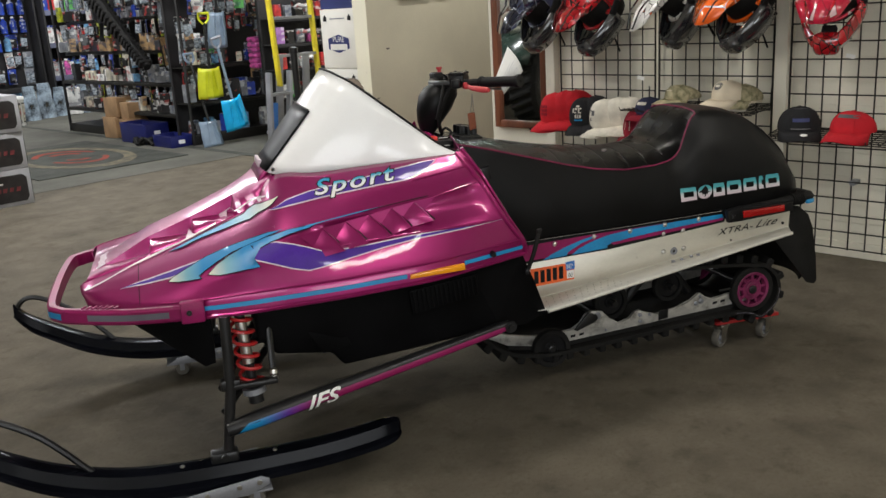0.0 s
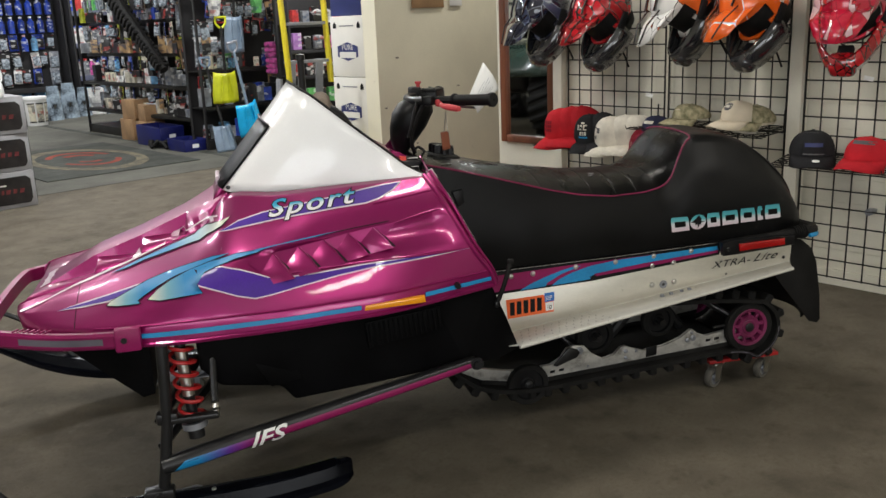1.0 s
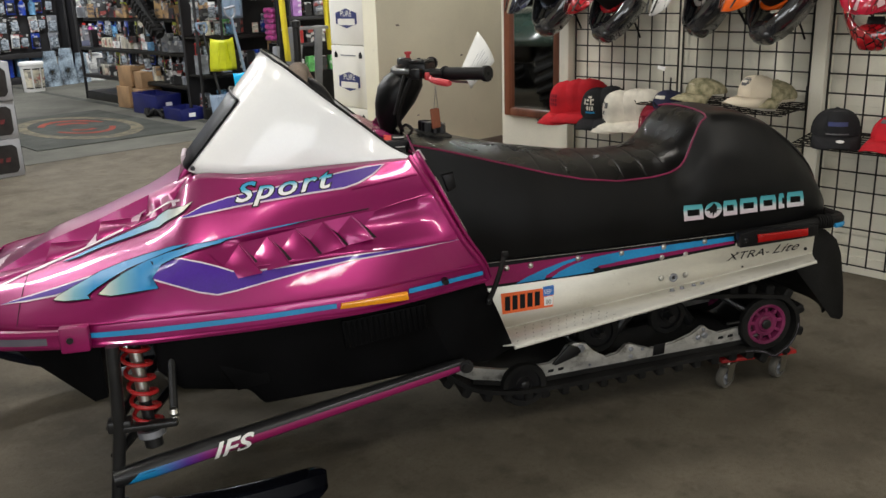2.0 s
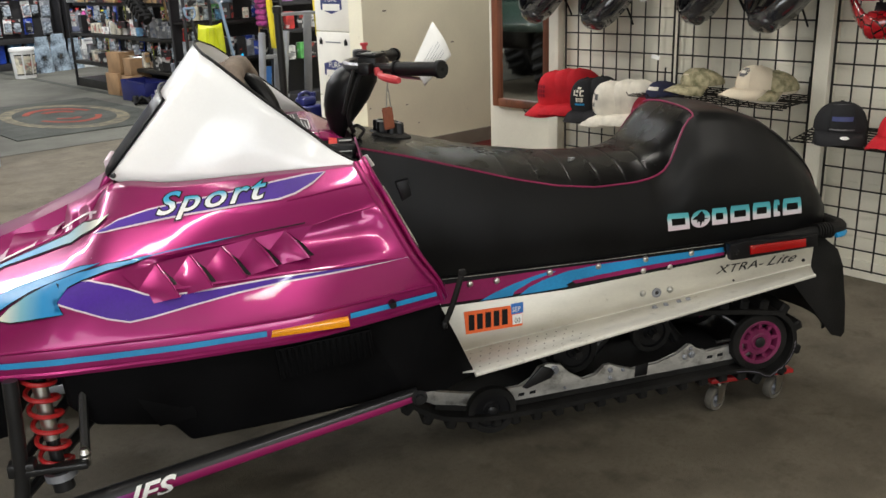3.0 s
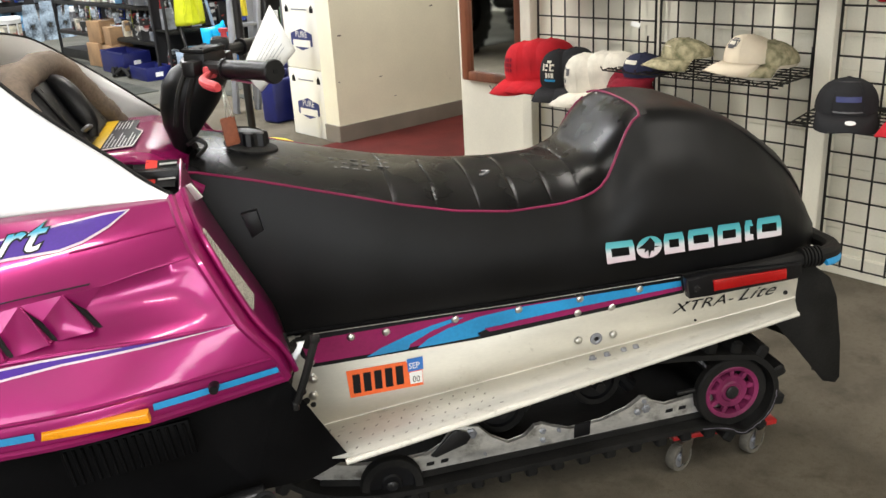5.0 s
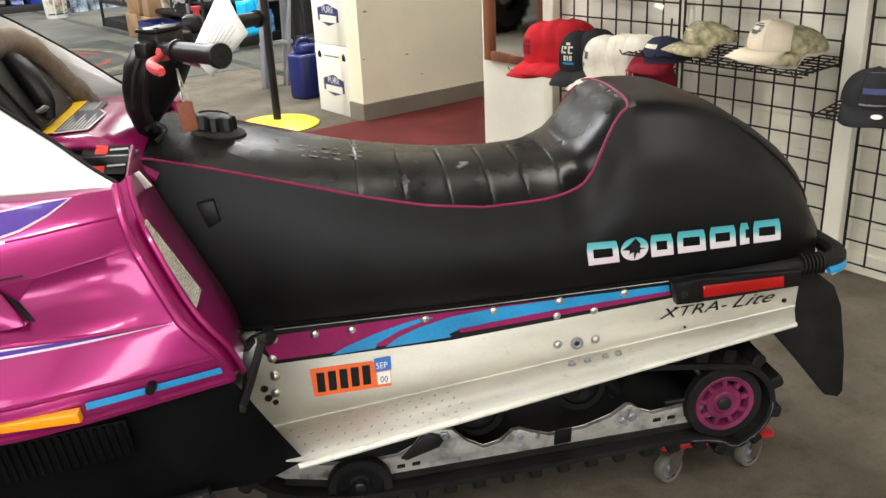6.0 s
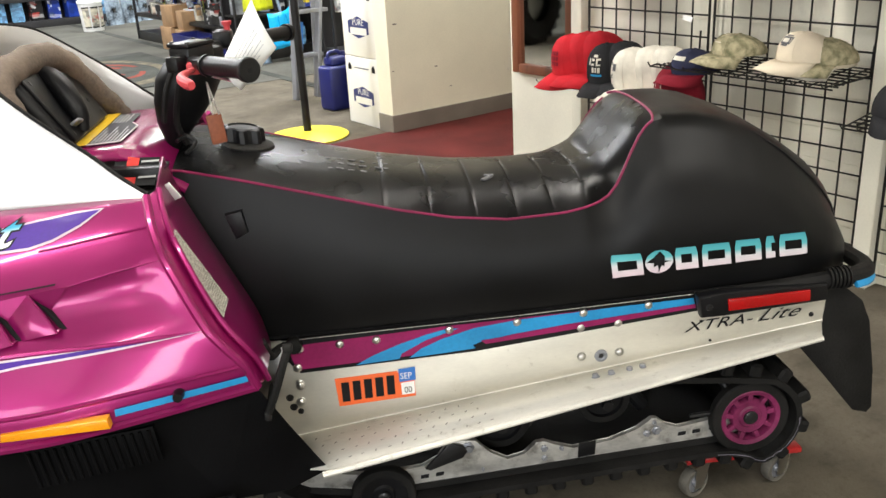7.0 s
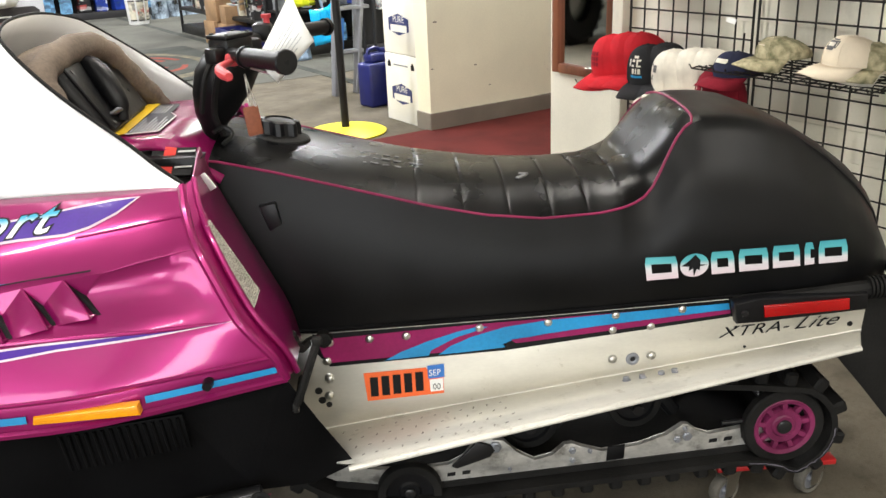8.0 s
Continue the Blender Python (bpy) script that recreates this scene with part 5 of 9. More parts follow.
# goggles display beside the ladder
A4 = R(3.04, 5.62)
gondola("goggle_display", "black display rack of boxed goggles", A4, 0.75, 1.7, [(0.70, 0.22), (0.95, 0.22), (1.20, 0.22)], 0.24, DARKW, DARKW, 0.02, 0.012, 0.03)
for z, cols in ((0.70, ["red", "black", "white", "black", "red"]), (0.95, ["purple", "black", "grey", "pink", "black"]), (1.20, ["red", "grey", "black", "white", "red"]), (0.42, ["white", "green", "black", "green", "black"])):
    for i, k in enumerate(cols):
        put(CAN[k], "package", k, A4 @ pose(0.10 + 0.13 * i, 0.06, z + 0.001, 0, 0, rnd.uniform(-9, 9)), "on the goggle display", rnd.uniform(0.7, 0.95))
    if z > 0.6:
        b = BM()
        tube(b, smooth_line([(-0.085, 0.02, 0.03), (-0.06, -0.02, 0.055), (0, -0.01, 0.04), (0.06, -0.02, 0.055), (0.085, 0.02, 0.03)], 4), 0.020, 8)
        solo("ski_goggles", b, PROD["white"], "white framed goggles on the display rack", "goggles", A4 @ pose(0.37, -0.02, z + 0.06), "goggles")
# garments that hang from above
for u, v, z, k in ((2.48, 6.02, 1.30, "white"), (2.92, 5.98, 1.32, "green")):
    b = BM()
    rows = []
    for i in range(6):
        t = i / 5
        rows.append([Vector((0.11 * (1 - 0.6 * (1 - t)) * math.cos(a) * (1 + 0.2 * math.sin(3 * a + i)), 0.05 * math.sin(a), 0.45 * t)) for a in [2 * math.pi * q / 14 for q in range(15)]])
    grid_faces(b, rows)
    solo("hanging_cloth", b, PROD[k], f"{COLW[k]} cloth hanging from the display", "cloth", R(u, v, z))

# ---- quad bike that the mirror shows ----
q = thing("quad_bike", "black and dark green quad bike with knobbly tyres", "quad bike", R(-1.85, 4.66, 0, 165) @ Matrix.Diagonal((1.3, 1.3, 1.3, 1)))
for sx in (-0.48, 0.62):
    for sy in (-0.42, 0.42):
        b = BM()
        lathe(b, [(0.14, -0.10), (0.26, -0.11), (0.30, -0.07), (0.30, 0.07), (0.26, 0.11), (0.14, 0.10)], 32, pose(sx, sy, 0.30, 90, 0, 0))
        ring = []
        for k in range(96):
            a, r_ = 2 * math.pi * k / 96, 0.318 if (k // 2) % 2 else 0.296
            ring.append([b.verts.new(pose(sx, sy, 0.30, 90, 0, 0) @ Vector((r_ * math.cos(a + 0.06 * w), r_ * math.sin(a + 0.06 * w), 0.045 * w))) for w in (-2, -1, 0, 1, 2)])
        for k in range(96):
            for w in range(4):
                b.faces.new((ring[k][w], ring[(k + 1) % 96][w], ring[(k + 1) % 96][w + 1], ring[k][w + 1]))
        wt = part("knobbly_tyre", b, RUBBER, q)
        b = BM()
        lathe(b, [(0, 0.05), (0.06, 0.05), (0.08, 0.02), (0.14, 0.03), (0.14, -0.05), (0, -0.05)], 24, pose(sx, sy, 0.30, 90 if sy < 0 else -90, 0, 0))
        part("rim", b, STEEL, q)
QGREEN = mat("dark_green_plastic", (0.010, 0.022, 0.017), 0.25, bump=0.03, coat=0.5)
b = BM()
box(b, (0.07, 0, 0.45), (1.1, 0.34, 0.26), None, 0.06, 3)
part("frame_body", b, DKSTEEL, q)
for sx, w in ((-0.48, 0.55), (0.62, 0.6)):
    b = BM()
    rows = [[Vector((sx + 0.36 * math.cos(a), y, 0.44 + 0.26 * math.sin(a))) for a in [math.pi * (0.05 + 0.9 * k / 10) for k in range(11)]] for y in (-0.52, -0.30, 0, 0.30, 0.52)]
    grid_faces(b, rows)
    f_ = part("fender", b, QGREEN, q)
    f_.modifiers.new("thick", "SOLIDIFY").thickness = 0.01
b = BM()
box(b, (-0.15, 0, 0.80), (0.62, 0.30, 0.12), None, 0.05, 3)
part("saddle", b, VINYLT, q)
b = BM()
tube(b, smooth_line([(0.25, -0.36, 1.02), (0.32, -0.15, 1.0), (0.34, 0, 0.98), (0.32, 0.15, 1.0), (0.25, 0.36, 1.02)], 4), 0.014, 8)
cyl(b, (0.34, 0, 0.98), (0.45, 0, 0.6), 0.02, seg=8)
part("bars", b, DKSTEEL, q)


# ---- snowmobile ----
sled = thing("snowmobile", "magenta vintage snowmobile with white windshield and black seat on dollies", "snowmobile")

# hood: six feature lines run from the nose to the rear edge, from the lower lip up to the ridge
lip_line = [(-1.325, 0.2, 0.492), (-1.325, 0.285, 0.49), (-1.2, 0.385, 0.487), (-1.06, 0.44, 0.487), (-0.94, 0.475, 0.493), (-0.88, 0.485, 0.497), (-0.82, 0.492, 0.5), (-0.7, 0.5, 0.505), (-0.6, 0.502, 0.51), (-0.47, 0.498, 0.515), (-0.36, 0.478, 0.522), (-0.175, 0.425, 0.531)]
belt_line = [(-1.33, 0.198, 0.5), (-1.33, 0.28, 0.515), (-1.2, 0.375, 0.522), (-1.06, 0.435, 0.53), (-0.94, 0.468, 0.54), (-0.88, 0.478, 0.543), (-0.82, 0.486, 0.546), (-0.7, 0.494, 0.55), (-0.6, 0.497, 0.555), (-0.47, 0.493, 0.56), (-0.36, 0.474, 0.566), (-0.19, 0.432, 0.572)]
flank_line = [(-1.335, 0.195, 0.508), (-1.334, 0.27, 0.53), (-1.2, 0.345, 0.54), (-1.06, 0.405, 0.561), (-0.94, 0.44, 0.592), (-0.88, 0.447, 0.607), (-0.82, 0.452, 0.62), (-0.7, 0.455, 0.627), (-0.6, 0.456, 0.632), (-0.47, 0.455, 0.636), (-0.36, 0.449, 0.636), (-0.236, 0.434, 0.637)]
shoulder_line = [(-1.34, 0.19, 0.512), (-1.338, 0.258, 0.54), (-1.2, 0.31, 0.556), (-1.06, 0.36, 0.59), (-0.94, 0.395, 0.628), (-0.88, 0.403, 0.648), (-0.82, 0.41, 0.664), (-0.7, 0.405, 0.682), (-0.6, 0.402, 0.69), (-0.47, 0.41, 0.706), (-0.36, 0.405, 0.729), (-0.288, 0.395, 0.74)]
upper_line = [(-1.343, 0.17, 0.516), (-1.342, 0.235, 0.546), (-1.2, 0.26, 0.574), (-1.06, 0.28, 0.617), (-0.94, 0.3, 0.658), (-0.88, 0.31, 0.686), (-0.82, 0.315, 0.718), (-0.7, 0.335, 0.727), (-0.6, 0.348, 0.742), (-0.47, 0.362, 0.757), (-0.36, 0.358, 0.772), (-0.307, 0.35, 0.777)]
ridge_line = [(-1.345, 0.15, 0.52), (-1.345, 0.205, 0.551), (-1.2, 0.19, 0.589), (-1.06, 0.19, 0.637), (-0.94, 0.19, 0.68), (-0.88, 0.19, 0.706), (-0.82, 0.17, 0.777), (-0.7, 0.225, 0.783), (-0.6, 0.25, 0.79), (-0.47, 0.275, 0.799), (-0.36, 0.288, 0.804), (-0.32, 0.295, 0.806)]
RIBS = [list(r) for r in zip(lip_line, belt_line, flank_line, shoulder_line, upper_line, ridge_line)]
SKIN = resample(RIBS, 6, 5, 0.5)
# shallow pocket with crisp borders in which the side louvres sit
for i in range(38, 65):
    for j in range(11, 15):
        p = Vector(SKIN[i][j])
        soft = min(1, max(0, (i - 52) / 6))  # behind the louvres the pocket is a soft hollow
        p.y -= 0.013 * min(1, (i - 37) / 4, (66 - i) / 7) * (1 - soft) + 0.017 * soft * min(1, (66 - i) / 4) * (0.35, 0.85, 1.0, 0.6)[j - 11]
        SKIN[i][j] = p
# the shell turns in behind its rear edge
TURN = [[(-0.165, 0.395, 0.528), (-0.18, 0.40, 0.57), (-0.224, 0.40, 0.64), (-0.274, 0.365, 0.745), (-0.293, 0.33, 0.785), (-0.305, 0.285, 0.815)],
        [(-0.170, 0.235, 0.505), (-0.185, 0.23, 0.57), (-0.225, 0.22, 0.655), (-0.272, 0.212, 0.755), (-0.292, 0.207, 0.805), (-0.305, 0.20, 0.845)]]
SKIN2 = [SKIN[-1]] + [smooth_line(r, 5) for r in TURN]


def mirror_y(rows):
    return [[Vector((p[0], -p[1], p[2])) for p in r] for r in rows]


bm = BM()
for rows, fl in ((SKIN, True), (mirror_y(SKIN), False), (SKIN2, True), (mirror_y(SKIN2), False)):
    grid_faces(bm, rows, fl)
# top of the nose between the two ridges: a raised middle panel, and a row of stepped scoops each side of it
ridge = [Vector(SKIN[i][-1]) for i in range(0, 37)]
PANEL = [(-1.345, 0.527), (-1.338, 0.544), (-1.30, 0.560), (-1.177, 0.626), (-1.058, 0.668), (-0.94, 0.716), (-0.895, 0.737), (-0.82, 0.778)]
STEPS = [-1.290, -1.177, -1.058, -0.94]


def on_ridge(x):
    for a, c in zip(ridge[6:], ridge[7:]):
        if a.x <= x <= c.x + 1e-6:
            return a.lerp(c, (x - a.x) / (c.x - a.x))
    return ridge[-1]


def lerp_tab(tab, x):
    for (a, p), (c, q) in zip(tab, tab[1:]):
        if a <= x <= c:
            return p + (q - p) * (x - a) / (c - a)
    return tab[0][1] if x < tab[0][0] else tab[-1][1]


def scoop_floor(x):
    """How far the scoops' floor lies under the middle panel."""
    for a, c in zip(STEPS, STEPS[1:]):
        if a <= x <= c:
            return 0.004 + 0.042 * (x - a) / (c - a)
    return 0.0


top = []
stations = sorted(set([-1.338, -1.31, -1.29, -1.25, -1.21, -1.166, -1.14, -1.10, -1.047, -1.02, -0.98, -0.929, -0.915, -0.90, -0.88, -0.86, -0.84, -0.82] + STEPS[1:]))
for x in stations:
    r, zt = on_ridge(x), lerp_tab(PANEL, x)
    dz = scoop_floor(x)
    half = min(0.078, r.y * 0.5) if x < -0.93 else 0.078 + (x + 0.93) * 0.3
    zm = r.z + (zt - r.z) * 0.35
    row = [r, Vector((x, half + 0.045, (zt - dz) * 0.6 + r.z * 0.4 if x < -0.92 else r.z + (zt - r.z) * 0.7)), Vector((x, half + 0.003, zt - dz)), Vector((x, half, zt)), Vector((x, half * 0.55, zt + 0.0012)), Vector((x, 0, zt + 0.002))]
    top.append(row + [Vector((p.x, -p.y, p.z)) for p in row[-2::-1]])
front = [Vector((-1.343, y, z)) for y, z in ((0.15, 0.521), (0.11, 0.523), (0.08, 0.524), (0.07, 0.525), (0.04, 0.527), (0, 0.528))]
top.insert(0, front + [Vector((p.x, -p.y, p.z)) for p in front[-2::-1]])
grid_faces(bm, top)
bmesh.ops.remove_doubles(bm, verts=bm.verts, dist=0.0008)
from mathutils.bvhtree import BVHTree
for f in bm.faces:
    f.normal_update()
HOODTREE = BVHTree.FromBMesh(bm)
hood = part("hood", bm, PINK, sled, "glossy magenta metallic hood with purple and cyan graphics", angle=40)
hood.modifiers.new("thick", "SOLIDIFY").thickness = 0.004
hood.modifiers["thick"].offset = -1


def skin_at(x, q):
    """A place on the near side of the hood: along x, q from 0 at the lip to 5 at the ridge."""
    best = None
    j = int(q * 5)
    for a, b in zip(SKIN, SKIN[1:]):
        pa, pb = Vector(a[j]), Vector(b[j])
        if pa.x <= x <= pb.x:
            return pa.lerp(pb, (x - pa.x) / (pb.x - pa.x))
        best = pb
    return best


# lip trim and cyan pinstripe along the lower edge
for side in (-1, 1):
    b = BM()
    line = [Vector((p[0][0], side * p[0][1], p[0][2])) for p in SKIN[6:]]
    tube(b, line, 0.006, 6)
    part("lip", b, PINK, hood)
    b = BM()
    line = [Vector((r[5][0], side * (r[5][1] + 0.001), r[5][2])) for r in SKIN[14:]]
    tube(b, line, 0.0035, 6)
    part("crease", b, PINK, hood)
    b = BM()
    tube(b, [Vector((r[-1][0], side * r[-1][1], r[-1][2] - 0.001)) for r in SKIN[6:34]], 0.0028, 6)
    part("crease", b, PINK, hood)
    b = BM()
    tube(b, [Vector((r[20][0], side * r[20][1], r[20][2] - 0.001)) for r in SKIN[54:]], 0.0025, 6)
    part("crease", b, PINK, hood)


# soft rolled lips above and below the louvre pocket
for side in (-1, 1):
    for j, i0, i1, r_ in ((10, 40, 66, 0.0034), (15, 56, 66, 0.0024)):
        b = BM()
        tube(b, [Vector((r[j][0], side * (r[j][1] + 0.0004), r[j][2])) for r in SKIN[i0:i1]], [r_ * min(1, (k + 0.4) / 4, (i1 - i0 - k) / 4) for k in range(i1 - i0)], 8)
        part("pocket_lip", b, PINK, hood)


# rolled rear edge, inner flange and the seam of the nose piece
for side in (-1, 1):
    b = BM()
    tube(b, [Vector((p[0], side * p[1], p[2])) for p in SKIN[-1]], 0.007, 8)
    part("rear_lip", b, PINK, hood)
    b = BM()
    tube(b, [Vector((p.x + 0.004, side * (p.y + 0.004), p.z)) for p in (Vector(r) for r in SKIN2[1])], 0.005, 8)
    part("flange_edge", b, PINK, hood)
    b = BM()
    tube(b, [Vector((p[0], side * (p[1] + 0.0004), p[2] + 0.0004)) for p in SKIN[12][5:]], 0.0009, 5)
    part("nose_seam", b, INK, hood)


def stripe(x0, x1, q0, q1, name, material, n=24):
    b = BM()
    r0, r1 = [], []
    for i in range(n + 1):
        x = x0 + (x1 - x0) * i / n
        p, q = skin_at(x, 0), skin_at(x, 1)
        for r, s in ((r0, q0), (r1, q1)):
            w = p.lerp(q, s)
            r.append(Vector((w.x, -(w.y + 0.004), w.z)))
    grid_faces(b, [r0, r1])
    return part(name, b, material, hood)


stripe(-1.045, -0.535, 0.38, 0.63, "pinstripe", CYAN)
stripe(-0.372, -0.185, 0.38, 0.63, "pinstripe", CYAN)
# amber side reflector
b = BM()
x0, x1 = -0.528, -0.376
p, q = skin_at(x0, 0.4), skin_at(x1, 0.4)
prism(b, [(x0, p.z - 0.002), (x1, q.z - 0.006), (x1 - 0.002, q.z + 0.010), (x0 + 0.003, p.z + 0.011)], -0.505, -0.485, 0.003)
part("side_reflector", b, AMBER, hood, "amber rectangular side reflector")
b = BM()
cyl(b, (-0.285, -0.455, 0.551), (-0.285, -0.472, 0.551), 0.009, 0.007, 12)
part("hood_button", b, BLACKP, hood, "black rubber hood bumper button")

# triangular side louvres
def on_side(px, pz, out):
    h, n, _, _ = HOODTREE.ray_cast(Vector((px, -1.2, pz)), Vector((0, 1, 0)), 2)
    return h + Vector((0, -out, 0))


TOPS = [(-0.789, 0.6565), (-0.727, 0.667), (-0.665, 0.678), (-0.603, 0.688), (-0.543, 0.699), (-0.481, 0.709)]
for (px, pz), (x, z) in zip(TOPS, TOPS[1:] + [(-0.420, 0.719)]):
    T, Rr = on_side(x, z, 0.006), on_side(x + 0.041, z - 0.049, 0.016)
    P, D = on_side(px, pz, 0.006), on_side(px + 0.028, pz - 0.026, 0.001)
    L = on_side(px + 0.050, pz - 0.050, 0.001)
    b = BM()
    if x > -0.43:
        v = [b.verts.new(p) for p in (P, on_side(x - 0.004, z - 0.002, 0.006), D)]
        b.faces.new(v)
        part("louvre_web", b, PINK, hood, smooth=False)
        break
    net = []
    for i in range(7):
        f = i / 6
        net.append([D.lerp(L, f).lerp(T.lerp(Rr, f), g) + Vector((0, -0.0055 * math.sin(math.pi * f) * math.sin(math.pi * g) ** 0.8, 0)) for g in [q / 6 for q in range(7)]])
    grid_faces(b, net)
    b.faces.new([b.verts.new(p) for p in (L, on_side(x + 0.046, z - 0.048, -0.004), Rr)])
    lv = part("louvre", b, PINK, hood, "magenta louvre blade", angle=60)
    b = BM()
    tube(b, smooth_line([T, T.lerp(Rr, 0.5) + Vector((0.002, -0.002, 0.001)), Rr], 4), 0.0018, 6)
    part("louvre_lip", b, PINK, lv)
    b = BM()
    b.faces.new([b.verts.new(p) for p in (P, T, D)])
    part("louvre_web", b, PINK, lv, smooth=False)
    # no hole is cut: a flat black face paints the slot's dark inside
    b = BM()
    q = [on_side(x + 0.001, z - 0.001, 0.0006), on_side(x + 0.030, z - 0.026, 0.0006), on_side(x + 0.052, z - 0.050, 0.0006), on_side(x + 0.042, z - 0.050, 0.0006)]
    b.faces.new([b.verts.new(p) for p in q])
    part("louvre_slot", b, INK, lv, "flat black face painted for the shaded slot behind blade", smooth=False)
# unreadable white print across the nose panel
for k in range(7):
    y = -0.072 + 0.022 * k
    b = BM()
    box(b, (0, 0, 0), (0.020 if k % 3 else 0.028, 0.012, 0.0012), pose(-1.308, y, lerp_tab(PANEL, -1.308) + 0.0028, 0, -24, 8), 0.0003, 1)
    part("print_bar", b, WHITEP, hood)
# headlight bump at the foot of the windshield
b = BM()
rows = []
for i in range(6):
    s = i / 5
    rows.append([Vector((-0.856 + 0.036 * s, 0.122 * math.cos(math.pi * k / 10), 0.758 + 0.022 * s + 0.040 * s ** 0.6 * math.sin(math.pi * k / 10) ** 0.5)) for k in range(11)])
grid_faces(b, rows)
nac = part("headlight_cowl", b, PINK, hood)
nac.modifiers.new("thick", "SOLIDIFY").thickness = 0.006
b = BM()
box(b, (-0.840, 0, 0.795), (0.012, 0.11, 0.026), None, 0.005)
part("headlight_lens", b, WHITEP, hood, "clear ribbed headlight lens")

# ---- hood graphics ----
CREAM, DEEPC = (0.62, 0.60, 0.50), (0.008, 0.21, 0.47)
FADEA = ramp_mat("cyan_fade", [(0.0, CREAM), (0.30, (0.16, 0.36, 0.44)), (0.60, DEEPC), (1.0, DEEPC)], 0, -1.12, -0.98)
FADEB = ramp_mat("cyan_fade", [(0.0, CREAM), (0.30, (0.16, 0.36, 0.44)), (0.60, DEEPC), (1.0, DEEPC)], 0, -1.02, -0.88)
FADEC = ramp_mat("cyan_fade", [(0.0, DEEPC), (0.45, DEEPC), (0.75, (0.20, 0.36, 0.42)), (1.0, CREAM)], 0, -1.08, -0.84)

def decal(name, poly, material, off=0.0016, on=None):
    return part(name, drape(poly_bm(poly), HOODTREE, 0.0011 + 0.5 * off, 0.010), material, on or hood, angle=80)


decal("graphic_edge", [(-1.1203, 0.6085), (-1.0531, 0.6352), (-0.9817, 0.6611), (-0.9102, 0.6878), (-0.8510, 0.7238), (-0.8156, 0.7377), (-0.8390, 0.7187), (-0.8977, 0.6824), (-0.9598, 0.6605), (-1.0370, 0.6356), (-1.0839, 0.6186)], INK, 0.0019)
decal("graphic", [(-1.1184, 0.6092), (-1.0524, 0.6345), (-0.9812, 0.6602), (-0.9098, 0.6864), (-0.8509, 0.7226), (-0.8175, 0.7369), (-0.8397, 0.7199), (-0.8980, 0.6832), (-0.9601, 0.6615), (-1.0376, 0.6366), (-1.0845, 0.6195)], FADEC, 0.0030)
decal("graphic_edge", [(-1.2471, 0.5476), (-1.1798, 0.5655), (-1.1212, 0.5821), (-1.0550, 0.6026), (-0.9747, 0.6268), (-0.9153, 0.6408), (-0.9395, 0.6273), (-0.9971, 0.6105), (-1.0698, 0.5861), (-1.1209, 0.5702), (-1.1860, 0.5560)], WHITEP, 0.0003)
decal("graphic", [(-1.2440, 0.5482), (-1.1789, 0.5637), (-1.1204, 0.5803), (-1.0544, 0.6008), (-0.9744, 0.6250), (-0.9174, 0.6401), (-0.9403, 0.6292), (-0.9976, 0.6122), (-1.0705, 0.5880), (-1.1215, 0.5722), (-1.1865, 0.5580)], PURPLE, 0.0014)
decal("graphic_edge", [(-1.1260, 0.5630), (-1.1143, 0.5727), (-1.0782, 0.5893), (-1.0252, 0.6132), (-0.9730, 0.6323), (-0.9144, 0.6515), (-0.8638, 0.6672), (-0.8262, 0.6733), (-0.8605, 0.6606), (-0.9164, 0.6408), (-0.9604, 0.6245), (-0.9979, 0.6064), (-1.0326, 0.5869), (-1.0460, 0.5780), (-1.0396, 0.5732), (-1.0666, 0.5683), (-1.0976, 0.5640)], INK, 0.0025)
decal("graphic", [(-1.1226, 0.5643), (-1.1132, 0.5717), (-1.0774, 0.5883), (-1.0246, 0.6122), (-0.9726, 0.6312), (-0.9142, 0.6504), (-0.8637, 0.6658), (-0.8282, 0.6729), (-0.8609, 0.6619), (-0.9168, 0.6420), (-0.9610, 0.6255), (-0.9987, 0.6076), (-1.0336, 0.5880), (-1.0490, 0.5778), (-1.0429, 0.5738), (-1.0667, 0.5698), (-1.0975, 0.5655)], FADEA, 0.0036)
decal("graphic_edge", [(-1.0274, 0.5807), (-1.0011, 0.6023), (-0.9703, 0.6195), (-0.9249, 0.6397), (-0.8734, 0.6575), (-0.8148, 0.6728), (-0.7712, 0.6771), (-0.7399, 0.6784), (-0.7646, 0.6711), (-0.8169, 0.6610), (-0.8612, 0.6475), (-0.8983, 0.6320), (-0.9242, 0.6157), (-0.9278, 0.6083), (-0.9181, 0.6042), (-0.8964, 0.5976), (-0.9272, 0.5928), (-0.9621, 0.5862), (-0.9970, 0.5801)], INK, 0.0025)
decal("graphic", [(-1.0238, 0.5820), (-1.0000, 0.6012), (-0.9695, 0.6185), (-0.9244, 0.6386), (-0.8731, 0.6562), (-0.8148, 0.6713), (-0.7713, 0.6755), (-0.7419, 0.6781), (-0.7650, 0.6729), (-0.8173, 0.6625), (-0.8617, 0.6489), (-0.8991, 0.6334), (-0.9257, 0.6166), (-0.9302, 0.6074), (-0.9190, 0.6026), (-0.8980, 0.5978), (-0.9273, 0.5945), (-0.9622, 0.5878), (-0.9969, 0.5816)], FADEB, 0.0036)
